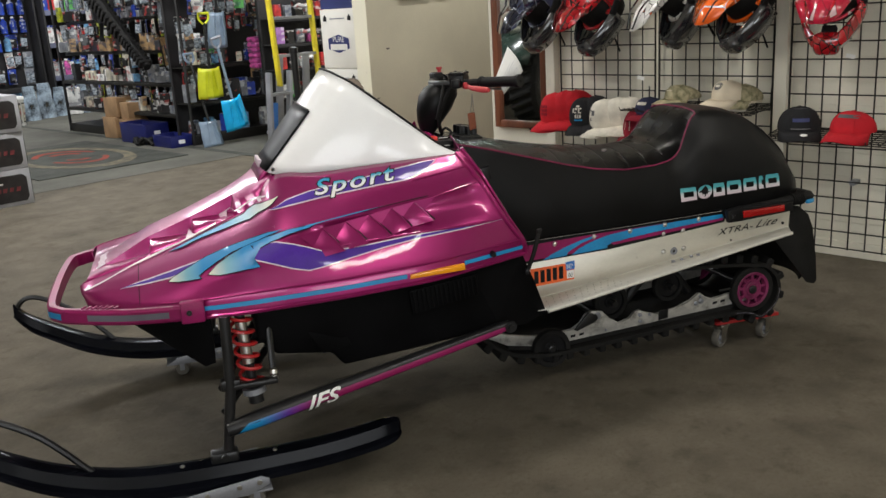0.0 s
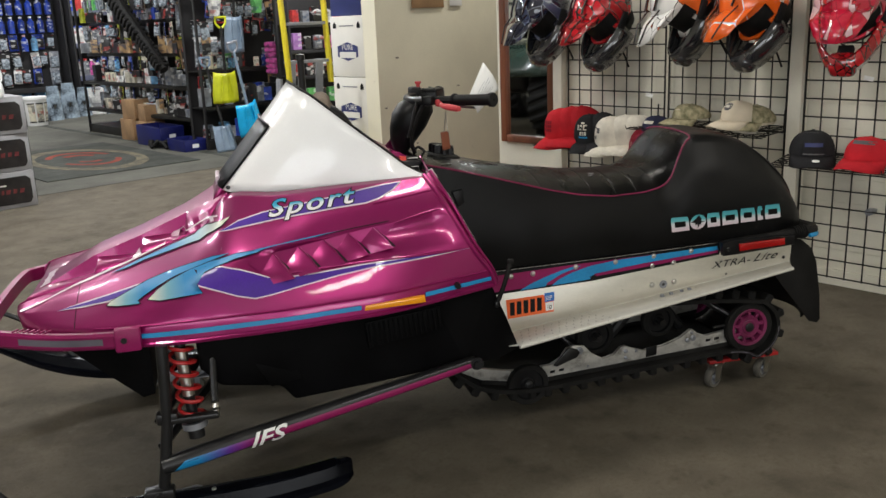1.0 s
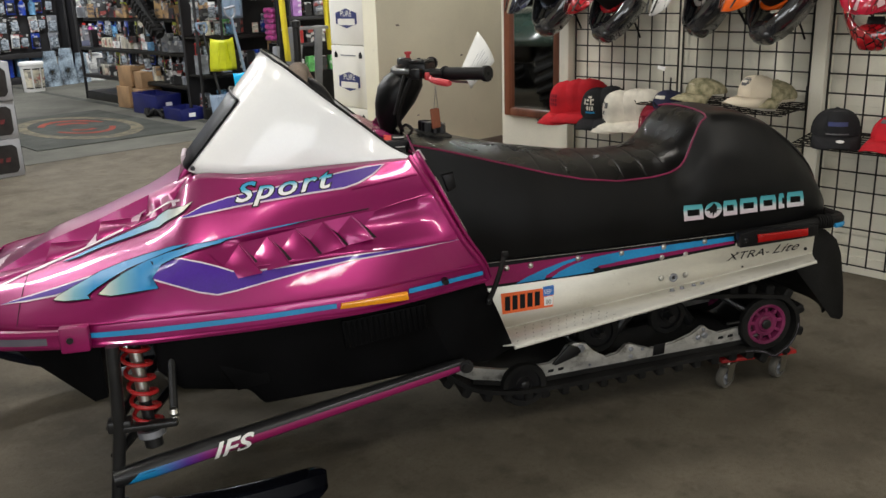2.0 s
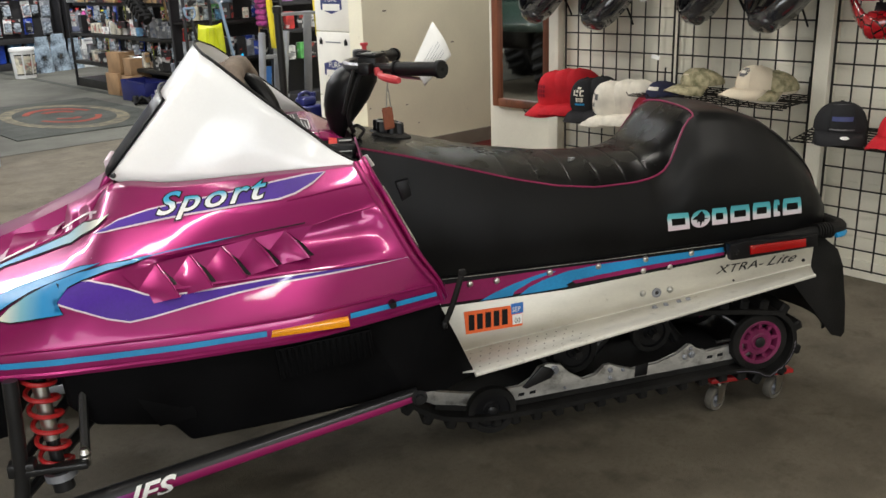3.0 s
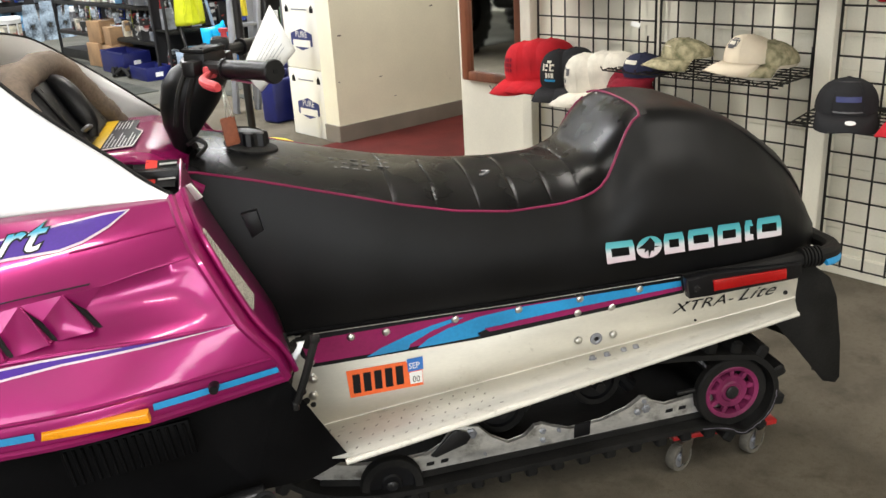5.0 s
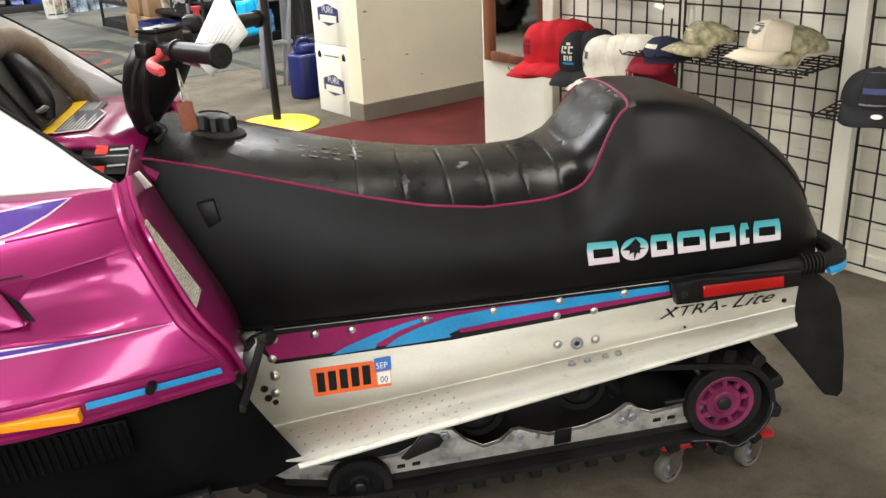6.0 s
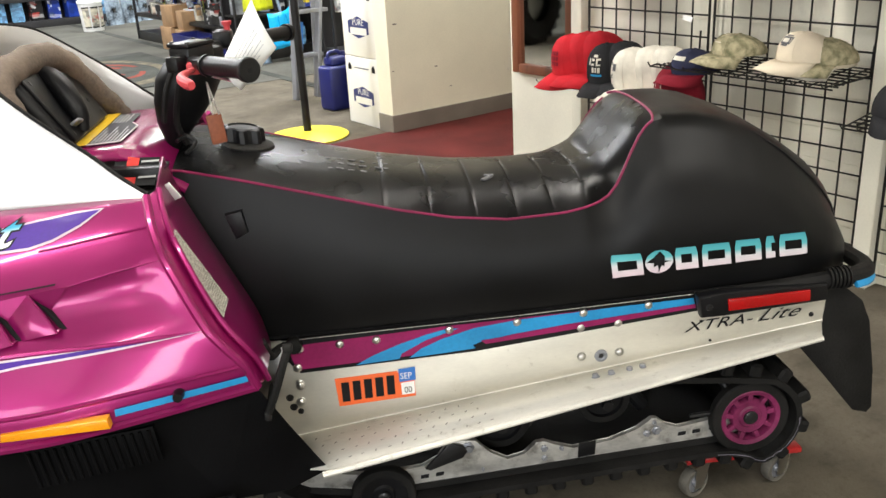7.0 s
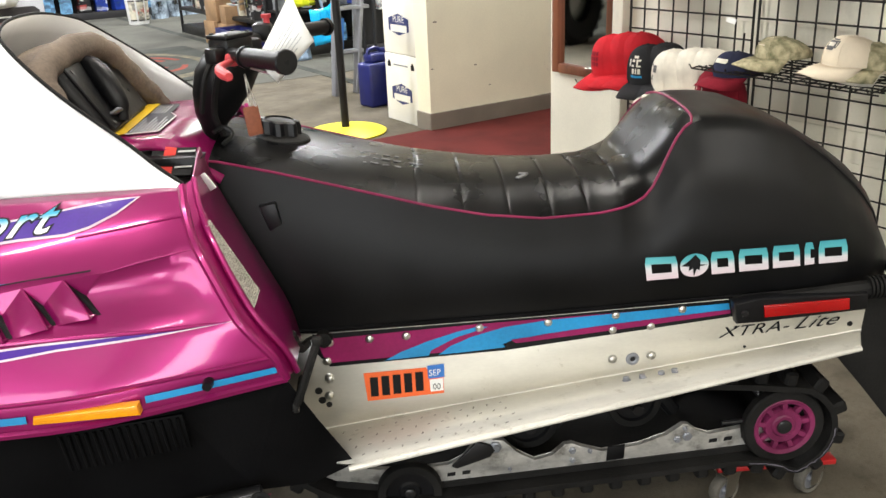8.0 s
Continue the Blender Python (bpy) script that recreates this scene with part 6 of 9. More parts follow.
decal("graphic_edge", [(-0.8874, 0.6477), (-0.8478, 0.6502), (-0.8072, 0.6428), (-0.7669, 0.6297), (-0.7299, 0.6188), (-0.6399, 0.6222), (-0.5185, 0.6312), (-0.3925, 0.6364), (-0.2384, 0.6371), (-0.3605, 0.6274), (-0.4888, 0.6205), (-0.5817, 0.6099), (-0.6728, 0.5950), (-0.7399, 0.5825), (-0.7798, 0.5775), (-0.8187, 0.5857), (-0.8586, 0.5986), (-0.8953, 0.6085), (-0.9277, 0.6160), (-0.9124, 0.6328)], WHITEP, 0.0003)
decal("graphic", [(-0.8868, 0.6456), (-0.8485, 0.6476), (-0.8083, 0.6402), (-0.7682, 0.6274), (-0.7305, 0.6160), (-0.6399, 0.6193), (-0.5185, 0.6283), (-0.3925, 0.6334), (-0.2421, 0.6370), (-0.3607, 0.6305), (-0.4889, 0.6234), (-0.5820, 0.6128), (-0.6732, 0.5978), (-0.7403, 0.5854), (-0.7796, 0.5804), (-0.8178, 0.5885), (-0.8575, 0.6013), (-0.8942, 0.6110), (-0.9228, 0.6177), (-0.9104, 0.6312)], PURPLE, 0.0014)
decal("graphic_edge", [(-0.8496, 0.7087), (-0.7997, 0.7315), (-0.7409, 0.7448), (-0.6562, 0.7581), (-0.5631, 0.7723), (-0.4828, 0.7853), (-0.4255, 0.7931), (-0.3823, 0.7958), (-0.4138, 0.7786), (-0.4508, 0.7649), (-0.4850, 0.7570), (-0.5583, 0.7497), (-0.6489, 0.7379), (-0.7394, 0.7255), (-0.7998, 0.7172)], WHITEP, 0.0003)
decal("graphic", [(-0.8466, 0.7100), (-0.7992, 0.7293), (-0.7409, 0.7425), (-0.6565, 0.7556), (-0.5636, 0.7699), (-0.4834, 0.7829), (-0.4264, 0.7906), (-0.3873, 0.7944), (-0.4147, 0.7806), (-0.4511, 0.7673), (-0.4846, 0.7595), (-0.5578, 0.7522), (-0.6486, 0.7404), (-0.7393, 0.7278), (-0.7998, 0.7196)], PURPLE, 0.0014)
decal("graphic", [(-0.7709, 0.6766), (-0.6807, 0.6886), (-0.5888, 0.6994), (-0.5500, 0.7042), (-0.6203, 0.6934), (-0.7120, 0.6827), (-0.7648, 0.6744)], CYAN, 0.0040)
decal("graphic_edge", [(-0.6203, 0.6936), (-0.5500, 0.7044), (-0.4970, 0.7115), (-0.4396, 0.7187), (-0.4410, 0.7163), (-0.5286, 0.7057), (-0.6203, 0.6922)], INK, 0.0046)
decal("graphic", [(-1.3398, 0.5443), (-1.2685, 0.5656), (-1.1769, 0.5957), (-1.0827, 0.6285), (-0.9542, 0.6768), (-0.8466, 0.7356), (-0.8476, 0.7322), (-0.9552, 0.6743), (-1.0832, 0.6261), (-1.1739, 0.5937), (-1.2624, 0.5663), (-1.3359, 0.5423)], WHITEP, 0.0016)
SPO, SPB, SPU = (-0.7282, 0.7340), (-0.5227, 0.7589), (-0.7035, 0.7675)


SPN = Vector((SPO[1] - SPB[1], 0, SPB[0] - SPO[0])).normalized()
SPL = [SPN.x * q[0] + SPN.z * q[1] for q in (SPO, SPU)]
SPFADE = ramp_mat("lettering_fade", [(0.0, (0.78, 0.76, 0.74)), (0.42, (0.72, 0.76, 0.78)), (0.66, (0.02, 0.36, 0.55)), (1.0, (0.01, 0.26, 0.48))], tuple(SPN), SPL[0], SPL[1])
def sport(off, grow, material, name):
    w = text_bm("Sport", 1.0, 0.28, 1.0, 1.16, grow)
    x0, x1 = 0.0, 2.50
    for v in w.verts:
        a, c = (v.co.x - x0) / (x1 - x0), v.co.z / 0.78
        v.co = Vector((SPO[0] + (SPB[0] - SPO[0]) * a + (SPU[0] - SPO[0]) * c * 0.2, 0, SPO[1] + (SPB[1] - SPO[1]) * a + (SPU[1] - SPO[1]) * c))
    return part(name, drape(w, HOODTREE, off, 0.012), material, hood)


sport(0.0020, 0.052, INK, "lettering_edge")
sport(0.0026, 0.014, SPFADE, "lettering")

INTAKE = [(-0.2867, 0.3642, 0.7595), (-0.2830, 0.3486, 0.7643), (-0.2220, 0.3426, 0.6408), (-0.2234, 0.4029, 0.6372)]

# ---- nose bumper ----
bumper = new("front_bumper")
bumper.parent = sled
loop = smooth_line([(-1.06, -0.452, 0.507), (-1.22, -0.405, 0.503), (-1.36, -0.325, 0.500), (-1.402, -0.290, 0.500), (-1.425, -0.235, 0.502), (-1.43, 0.0, 0.506),
                    (-1.425, 0.235, 0.502), (-1.402, 0.290, 0.500), (-1.36, 0.325, 0.500), (-1.22, 0.405, 0.503), (-1.06, 0.452, 0.507)], 5)
b = BM()
rings = []
for i, p in enumerate(loop):
    t = (loop[min(i + 1, len(loop) - 1)] - loop[max(i - 1, 0)]).normalized()
    n = Vector((t.y, -t.x, 0)).normalized()
    pr = [(-0.010, -0.018), (0.006, -0.020), (0.011, -0.013), (0.011, 0.013), (0.006, 0.019), (-0.010, 0.018)]
    rings.append([b.verts.new(p - n * a + Vector((0, 0, c))) for a, c in pr])
for a, c in zip(rings, rings[1:]):
    for j in range(6):
        b.faces.new((a[j], a[(j + 1) % 6], c[(j + 1) % 6], c[j]))
b.faces.new(rings[0]); b.faces.new(rings[-1][::-1])
part("bumper_bar", b, PINKP, bumper, angle=30)
for side in (-1, 1):
    b = BM()
    box(b, (-1.075, side * 0.452, 0.509), (0.058, 0.026, 0.056), None, 0.005)
    part("bumper_bracket", b, PINKP, bumper)
    b = BM()
    cyl(b, (-1.083, side * 0.464, 0.510), (-1.083, side * 0.469, 0.510), 0.007, seg=10)
    part("bolt", b, DKSTEEL, bumper)


def along_bumper(s0, s1, h, name, material, out=0.0125, n=8):
    """A band stuck on the near arm of the bumper."""
    L = loop[:len(loop) // 2]
    b = BM()
    lo, hi = [], []
    for i in range(n + 1):
        f = (s0 + (s1 - s0) * i / n) * (len(L) - 1)
        k = min(int(f), len(L) - 2)
        p = L[k].lerp(L[k + 1], f - k)
        t = (L[k + 1] - L[k]).normalized()
        nn = Vector((-t.y, t.x, 0))
        if nn.y > 0:
            nn = -nn
        lo.append(p + nn * out + Vector((0, 0, -h)))
        hi.append(p + nn * out + Vector((0, 0, h)))
    grid_faces(b, [lo, hi])
    return part(name, b, material, bumper)


along_bumper(0.10, 0.35, 0.008, "reflector_strip", GREYREF)
along_bumper(0.52, 0.78, 0.008, "pinstripe", CYAN)
for i in range(7):
    b = BM()
    x = -1.335 + 0.013 * i
    y = -0.333 - 0.47 * (x + 1.36)
    box(b, (0, 0, 0), (0.0045, 0.020, 0.004), pose(x, y, 0.5255, 0, 0, -30), 0.001)
    part("grip_rib", b, PINKP, bumper)

# ---- belly pan ----
b = BM()
prof = [(-1.265, 0.490, 0.32, 0.32), (-1.16, 0.415, 0.372, 0.385), (-1.062, 0.344, 0.412, 0.420)]
rows = [[Vector((x, -w1, 0.492)), Vector((x, -w0, z)), Vector((x, 0, z - 0.005)), Vector((x, w0, z)), Vector((x, w1, 0.492))] for x, z, w0, w1 in prof]
rows.append([Vector((-1.035, y, z)) for y, z in ((-0.42, 0.49), (-0.412, 0.35), (0, 0.345), (0.412, 0.35), (0.42, 0.49))])
rows.append([Vector((-1.03, y, z)) for y, z in ((-0.42, 0.492), (-0.36, 0.47), (0, 0.47), (0.36, 0.47), (0.42, 0.492))])
grid_faces(b, rows)
part("front_pan", b, BELLY, sled, "black plastic nose pan", angle=50)
OUT = [(-0.93, 0.515), (-0.60, 0.525), (-0.35, 0.535), (-0.185, 0.535), (-0.138, 0.433), (-0.088, 0.320), (-0.157, 0.298), (-0.255, 0.312), (-0.50, 0.300), (-0.705, 0.284), (-0.735, 0.328), (-0.88, 0.345), (-0.925, 0.40)]
b = BM()


def pan_y(x, z):
    w = 0.47 - 0.14 * max(0, (x + 0.35)) / 0.27 * 0.55
    if x < -0.8:
        w = 0.455
    return w - 0.055 * (0.53 - z) / 0.25 - (0.012 if z > 0.5 else 0)


near = [b.verts.new((x, -pan_y(x, z), z)) for x, z in OUT]
far_ = [b.verts.new((x, pan_y(x, z), z)) for x, z in OUT]
fn = b.faces.new(near)
ff = b.faces.new(far_[::-1])
for i in range(len(OUT)):
    if i in (3, 4, 5, 6):
        continue  # open at the back, over the running boards
    k = (i + 1) % len(OUT)
    b.faces.new((near[i], far_[i], far_[k], near[k]))
bmesh.ops.triangulate(b, faces=[fn, ff])
bmesh.ops.bevel(b, geom=[e for e in b.edges if len(e.link_faces) == 2 and e.calc_face_angle(0) > 0.7], offset=0.012, segments=3, affect="EDGES", profile=0.5)
pan = part("belly_pan", b, BELLY, sled, "black plastic belly pan with vent slots", angle=30)
VQ = [(-0.522, 0.480), (-0.331, 0.500), (-0.325, 0.440), (-0.515, 0.412)]
b = BM()
prism(b, [(x, z) for x, z in VQ], -0.456, -0.449, 0.002)
part("vent_frame", b, BELLY, pan)
for i in range(15):
    s = (i + 0.6) / 15.2
    a = Vector(VQ[0]).lerp(Vector(VQ[1]), s)
    c = Vector(VQ[3]).lerp(Vector(VQ[2]), s)
    b = BM()
    cyl(b, (a.x, -0.4575, a.y - 0.004), (c.x, -0.4575, c.y + 0.004), 0.0028, seg=6)
    part("vent_rib", b, BELLY, pan)
b = BM()
prism(b, [(-0.80, 0.405), (-0.70, 0.412), (-0.685, 0.345), (-0.76, 0.335)], -0.432, -0.425, 0.003)
part("access_cover", b, BELLY, pan)

# ---- windshield ----
BASE = [(-0.325, 0.292, 0.804), (-0.40, 0.277, 0.801), (-0.47, 0.264, 0.798), (-0.54, 0.253, 0.795), (-0.61, 0.241, 0.791), (-0.67, 0.224, 0.787), (-0.73, 0.205, 0.785), (-0.79, 0.172, 0.787), (-0.823, 0.140, 0.791), (-0.836, 0.10, 0.795), (-0.839, 0.05, 0.80), (-0.840, 0.0, 0.802)]
RIM = [(-0.318, 0.291, 0.809), (-0.36, 0.266, 0.832), (-0.40, 0.253, 0.865), (-0.44, 0.248, 0.898), (-0.48, 0.243, 0.931), (-0.52, 0.230, 0.964), (-0.56, 0.208, 0.998), (-0.587, 0.184, 1.020), (-0.606, 0.150, 1.032), (-0.618, 0.10, 1.041), (-0.625, 0.05, 1.045), (-0.627, 0.0, 1.046)]
bl, rl = [p - Vector((0, 0, 0.010)) for p in smooth_line(BASE, 4)], smooth_line(RIM, 4)
bl += [Vector((p.x, -p.y, p.z)) for p in bl[-2::-1]]
rl += [Vector((p.x, -p.y, p.z)) for p in rl[-2::-1]]
rows = []
for k in range(9):
    s = k / 8
    row = []
    for p, q in zip(bl, rl):
        w = p.lerp(q, s)
        o = Vector((0, math.copysign(1, w.y) if abs(w.y) > 0.02 else 0, 0))
        w += o * 0.007 * math.sin(math.pi * s) * min(1, abs(w.y) / 0.1)
        row.append(w)
    rows.append(row)
shield = new("windshield")
shield.parent = sled
shield["label"] = "white plastic windshield with black edge trim and smoked front"
b = BM()
grid_faces(b, rows)
sh = part("shield", b, WSHIELD, shield)
sh.modifiers.new("thick", "SOLIDIFY").thickness = 0.003
b = BM()
n = len(bl)
mid = n // 2
dark = [[p + Vector((-0.0035, 0, 0.003)) for p in r[mid - 11:mid + 12]] for r in rows[:5]]
dark.append([p + Vector((-0.0035, 0, 0.003)) for p in [rows[5][j] for j in range(mid - 11, mid + 12)]])
grid_faces(b, dark)
part("smoked_window", b, SMOKE, shield, "dark smoked front panel").modifiers.new("thick", "SOLIDIFY").thickness = 0.002
b = BM()
tube(b, [p + Vector((-0.003, 0, 0.003)) for p in dark[-1]], 0.0022, 6)
part("window_lip", b, BLACKP, shield, "glossy black lip of the smoked panel")
b = BM()
tube(b, rl, 0.0032, 6)
part("edge_trim", b, RUBBER, shield, "black rubber edge trim")
for side in (-1, 1):
    for x, y, z in ((-0.815, 0.163, 0.793),):
        b = BM()
        cyl(b, (x, side * y, z), (x - 0.002, side * (y + 0.012), z + 0.002), 0.006, 0.004, 10)
        part("fastener", b, BLACKP, shield)

# ---- cockpit: dash, padded cowl, gauge pod ----
dash = new("dash")
dash.parent = sled
b = BM()
rows = [[Vector((x, w * k / 3, z)) for k in range(-3, 4)] for x, w, z in ((-0.78, 0.11, 0.775), (-0.70, 0.17, 0.775), (-0.60, 0.20, 0.778), (-0.50, 0.225, 0.782), (-0.40, 0.245, 0.785), (-0.30, 0.26, 0.785))]
grid_faces(b, rows)
part("dash_floor", b, BLACKP, dash)
b = BM()
arch = smooth_line([(-0.500, -0.185, 0.880), (-0.530, -0.180, 0.930), (-0.552, -0.150, 0.966), (-0.548, -0.06, 0.984), (-0.536, 0.035, 0.986), (-0.522, 0.105, 0.964), (-0.497, 0.150, 0.914), (-0.462, 0.172, 0.862), (-0.447, 0.176, 0.838)], 4)
tube(b, arch, [0.018 + 0.008 * math.sin(math.pi * i / (len(arch) - 1)) + 0.0015 * math.sin(i * 1.9) for i in range(len(arch))], 12)
part("padded_cowl", b, SUEDE, dash, "brown suede-like padded cowl")
b = BM()
rows = []
for p in arch:
    rows.append([p, p + Vector((-0.03, p.y * 0.08, 0.012)), p + Vector((-0.06, p.y * 0.06, 0.008)), p + Vector((-0.10, p.y * 0.0, -0.03))])
grid_faces(b, rows)
part("cowl_lining", b, SUEDE, dash)
b = BM()
face = pose(-0.500, 0.006, 0.912, 0, 58, 0)
box(b, (0, 0, -0.035), (0.150, 0.250, 0.07), face, 0.018, 3)
pod = part("gauge_pod", b, BLACKP, dash, "black gauge pod in the padded cowl")
b = BM()
box(b, (0.0, 0.0, 0.0015), (0.128, 0.222, 0.007), face, 0.003, 2)
part("pod_cover", b, BLACKP, pod)
b = BM()
tube(b, smooth_line([face @ Vector(p) for p in ((-0.060, -0.020, 0.000), (-0.046, -0.024, 0.014), (-0.010, -0.036, 0.020), (0.030, -0.048, 0.018), (0.048, -0.054, 0.013), (0.058, -0.057, 0.006))], 4), [0.011 + 0.009 * math.sin(math.pi * min(1, k / 16)) for k in range(21)], 14, flat=0.9)
part("speedometer_hood", b, BLACKP, pod, "glossy black speedometer hood")
# silver end cap at the lower end of the speedometer hood
b = BM()
box(b, (0.061, -0.058, 0.012), (0.006, 0.020, 0.022), face @ pose(0, 0, 0, 0, 0, -18), 0.003)
part("speedometer_glass", b, GREYM, pod, "silver grey end cap of the speedometer hood")
for dx, dy in ((-0.052, 0.095), (0.052, 0.095), (-0.052, -0.095), (0.052, -0.095), (0.010, 0.060), (0.022, 0.075)):
    b = BM()
    lathe(b, [(0.0045, 0), (0.004, 0.0012), (0.002, 0.0008), (0, 0.0008)], 10, face @ pose(dx, dy, 0.005))
    part("pod_screw", b, DKSTEEL, pod)
b = BM()
lathe(b, [(0.004, 0), (0.003, 0.002), (0, 0.003)], 10, face @ pose(0.012, 0.040, 0.005))
part("indicator_lamp", b, PROD["green"], pod, "small green indicator lamp")

# console panel with its stickers
b = BM()
rows = [[Vector((x, w * k / 4, z)) for k in (-4, -2.6, 0, 2.6, 4)] for x, w, z in ((-0.485, 0.185, 0.820), (-0.480, 0.190, 0.849), (-0.384, 0.195, 0.850), (-0.366, 0.195, 0.845), (-0.335, 0.193, 0.828), (-0.312, 0.190, 0.812), (-0.275, 0.210, 0.79))]
grid_faces(b, rows)
con = part("console", b, CONSOLEP, dash, "magenta console with warning stickers", angle=25)
con.modifiers.new("thick", "SOLIDIFY").thickness = 0.008
con.modifiers["thick"].offset = -1


def slab(poly, z0, slope, name, material, parent, up):
    b = BM()
    b.faces.new([b.verts.new((x, y, z0 + slope * (x + 0.475) + up)) for x, y in poly])
    return part(name, b, material, parent)


SL = 0.0
slab([(-0.446, -0.112), (-0.390, -0.100), (-0.387, 0.020), (-0.405, 0.050), (-0.405, 0.140), (-0.446, 0.150)], 0.850, SL, "warning_sticker", INK, con, 0.0030)
slab([(-0.472, -0.118), (-0.4465, -0.112), (-0.4465, 0.152), (-0.472, 0.160)], 0.850, SL, "sticker_band", YELLOWL, con, 0.0034)
PRINTW = mat("pale_print", (0.45, 0.45, 0.44), 0.6, bump=0.0)
for i in range(8):
    x = -0.4425 + 0.0062 * i
    e = 0.018 - 0.026 * (i % 3)
    slab([(x, -0.102), (x + 0.0022, -0.101), (x + 0.0022, e), (x, e)], 0.850, SL, "print_line", PRINTW, con, 0.0040)
    if i < 5:
        slab([(x, 0.055), (x + 0.0022, 0.055), (x + 0.0022, 0.132 - 0.012 * (i % 2)), (x, 0.132 - 0.012 * (i % 2))], 0.850, SL, "print_line", PRINTW, con, 0.0040)
for p, q in (((-0.393, -0.100), (-0.388, 0.022)), ((-0.388, 0.022), (-0.403, 0.052)), ((-0.446, -0.114), (-0.393, -0.102))):
    b = BM()
    tube(b, [(p[0], p[1], 0.8535), (q[0], q[1], 0.8535)], 0.0012, 5)
    part("sticker_edge", b, WHITEL, con)
b = BM()
rows = [[Vector((x, y, z)) for y, z in ((-0.196, 0.846 + d), (-0.165, 0.856 + d), (-0.130, 0.856 + d))] for x, d in ((-0.378, 0.0), (-0.358, -0.004), (-0.318, -0.027))]
grid_faces(b, rows)
tab = part("console_step", b, CONSOLEP, con, smooth=False)
tab.modifiers.new("thick", "SOLIDIFY").thickness = 0.012
b = BM()
prism(b, [(-0.415, 0.800), (-0.310, 0.800), (-0.300, 0.832), (-0.40, 0.836)], -0.222, -0.180, 0.004)
part("side_pocket", b, BLACKP, dash)
for x0, x1, m_ in ((-0.388, -0.318, INK), (-0.368, -0.350, REDL)):
    b = BM()
    e = 0.0012 if m_ is REDL else 0
    b.faces.new([b.verts.new(p) for p in ((x0, -0.232 - e, 0.812), (x1, -0.236 - e, 0.808), (x1 + 0.006, -0.190 - e, 0.842 + e), (x0 + 0.006, -0.190 - e, 0.845 + e))])
    part("caution_sticker", b, m_, dash)
b = BM()
box(b, (0, 0, 0), (0.020, 0.003, 0.030), pose(-0.290, -0.255, 0.800, 20, -25, -35), 0.001)
part("paper_sticker", b, WHITEL, hood, "small white sticker")
for k in range(6):
    b = BM()
    xa, xb = (-0.346, -0.318) if k % 2 else (-0.386, -0.372)
    f = 0.12 + 0.14 * k
    lo_, hi_ = Vector((0, -0.236, 0.808)), Vector((0.006, -0.190, 0.842))
    p0 = lo_.lerp(hi_, f)
    b.faces.new([b.verts.new((xa + p0.x, p0.y - 0.0016, p0.z + 0.0016)), b.verts.new((xb + p0.x, p0.y - 0.0016, p0.z + 0.0016)), b.verts.new((xb + p0.x, p0.y + 0.0014, p0.z + 0.0038)), b.verts.new((xa + p0.x, p0.y + 0.0014, p0.z + 0.0038))])
    part("print_line", b, PRINTW, dash)
# perforated air intake on the rear face of the hood
for side in (-1, 1):
    b = BM()
    q = INTAKE
    b.faces.new([b.verts.new((x + 0.009, side * y, z + 0.004)) for x, y, z in q])
    part("intake_mesh", b, MESHGREY, hood, "grey perforated intake mesh")
    for i in range(30):
        s = (i + 0.5) / 30
        a0 = Vector(q[0]).lerp(Vector(q[3]), s)
        a1 = Vector(q[1]).lerp(Vector(q[2]), s)
        b = BM()
        off = Vector((0.0108, 0, 0.0045))
        a0, a1 = Vector((a0.x, side * a0.y, a0.z)) + off, Vector((a1.x, side * a1.y, a1.z)) + off
        cyl(b, a0.lerp(a1, 0.06), a0.lerp(a1, 0.94), 0.0006, seg=4)
        part("mesh_wire", b, MESHGREY, hood)

# ---- handlebar ----
bars = new("handlebar")
bars.parent = sled
b = BM()
rows = []
for i, (x, z, w, d) in enumerate([(-0.322, 0.795, 0.024, 0.014), (-0.318, 0.83, 0.030, 0.020), (-0.308, 0.865, 0.046, 0.040), (-0.294, 0.90, 0.058, 0.054), (-0.279, 0.94, 0.066, 0.060), (-0.270, 0.965, 0.060, 0.050), (-0.268, 0.978, 0.045, 0.028), (-0.266, 0.984, 0.03, 0.02)]):
    rows.append([Vector((x + d * math.cos(a), w * math.sin(a), z)) for a in [2 * math.pi * k / 14 for k in range(15)]])
grid_faces(b, rows)
part("steering_boot", b, VINYL, bars, "black vinyl steering post cover")
b = BM()
tube(b, smooth_line([(-0.140, -0.325, 0.992), (-0.205, -0.225, 0.988), (-0.262, -0.12, 0.982), (-0.285, -0.05, 0.978), (-0.288, 0, 0.976), (-0.283, 0.05, 0.976), (-0.256, 0.12, 0.974), (-0.190, 0.225, 0.970), (-0.118, 0.325, 0.967)], 4), 0.011, 10)
part("bar", b, DKSTEEL, bars)
for side in (-1, 1):
    b = BM()
    a, c = Vector((-0.211, side * 0.219, 0.987)), Vector((-0.138, side * 0.328, 0.992))
    if side == 1:
        a, c = Vector((-0.194, 0.219, 0.970)), Vector((-0.116, 0.328, 0.967))
    cyl(b, a, c, 0.0148, 0.0148, 18)
    d = (c - a).normalized()
    cyl(b, c - d * 0.008, c + d * 0.001, 0.0185, 0.0185, 24)
    cyl(b, c + d * 0.001, c + d * 0.003, 0.0185, 0.0170, 24)
    cyl(b, a - d * 0.002, a + d * 0.004, 0.0175, 0.0175, 18)
    g = part("grip", b, BLACKP, bars, "black ribbed rubber grip")
    b = BM()
    cyl(b, c + d * 0.003, c + d * 0.004, 0.004, 0.004, 8)
    part("grip_hole", b, INK, g)
b = BM()
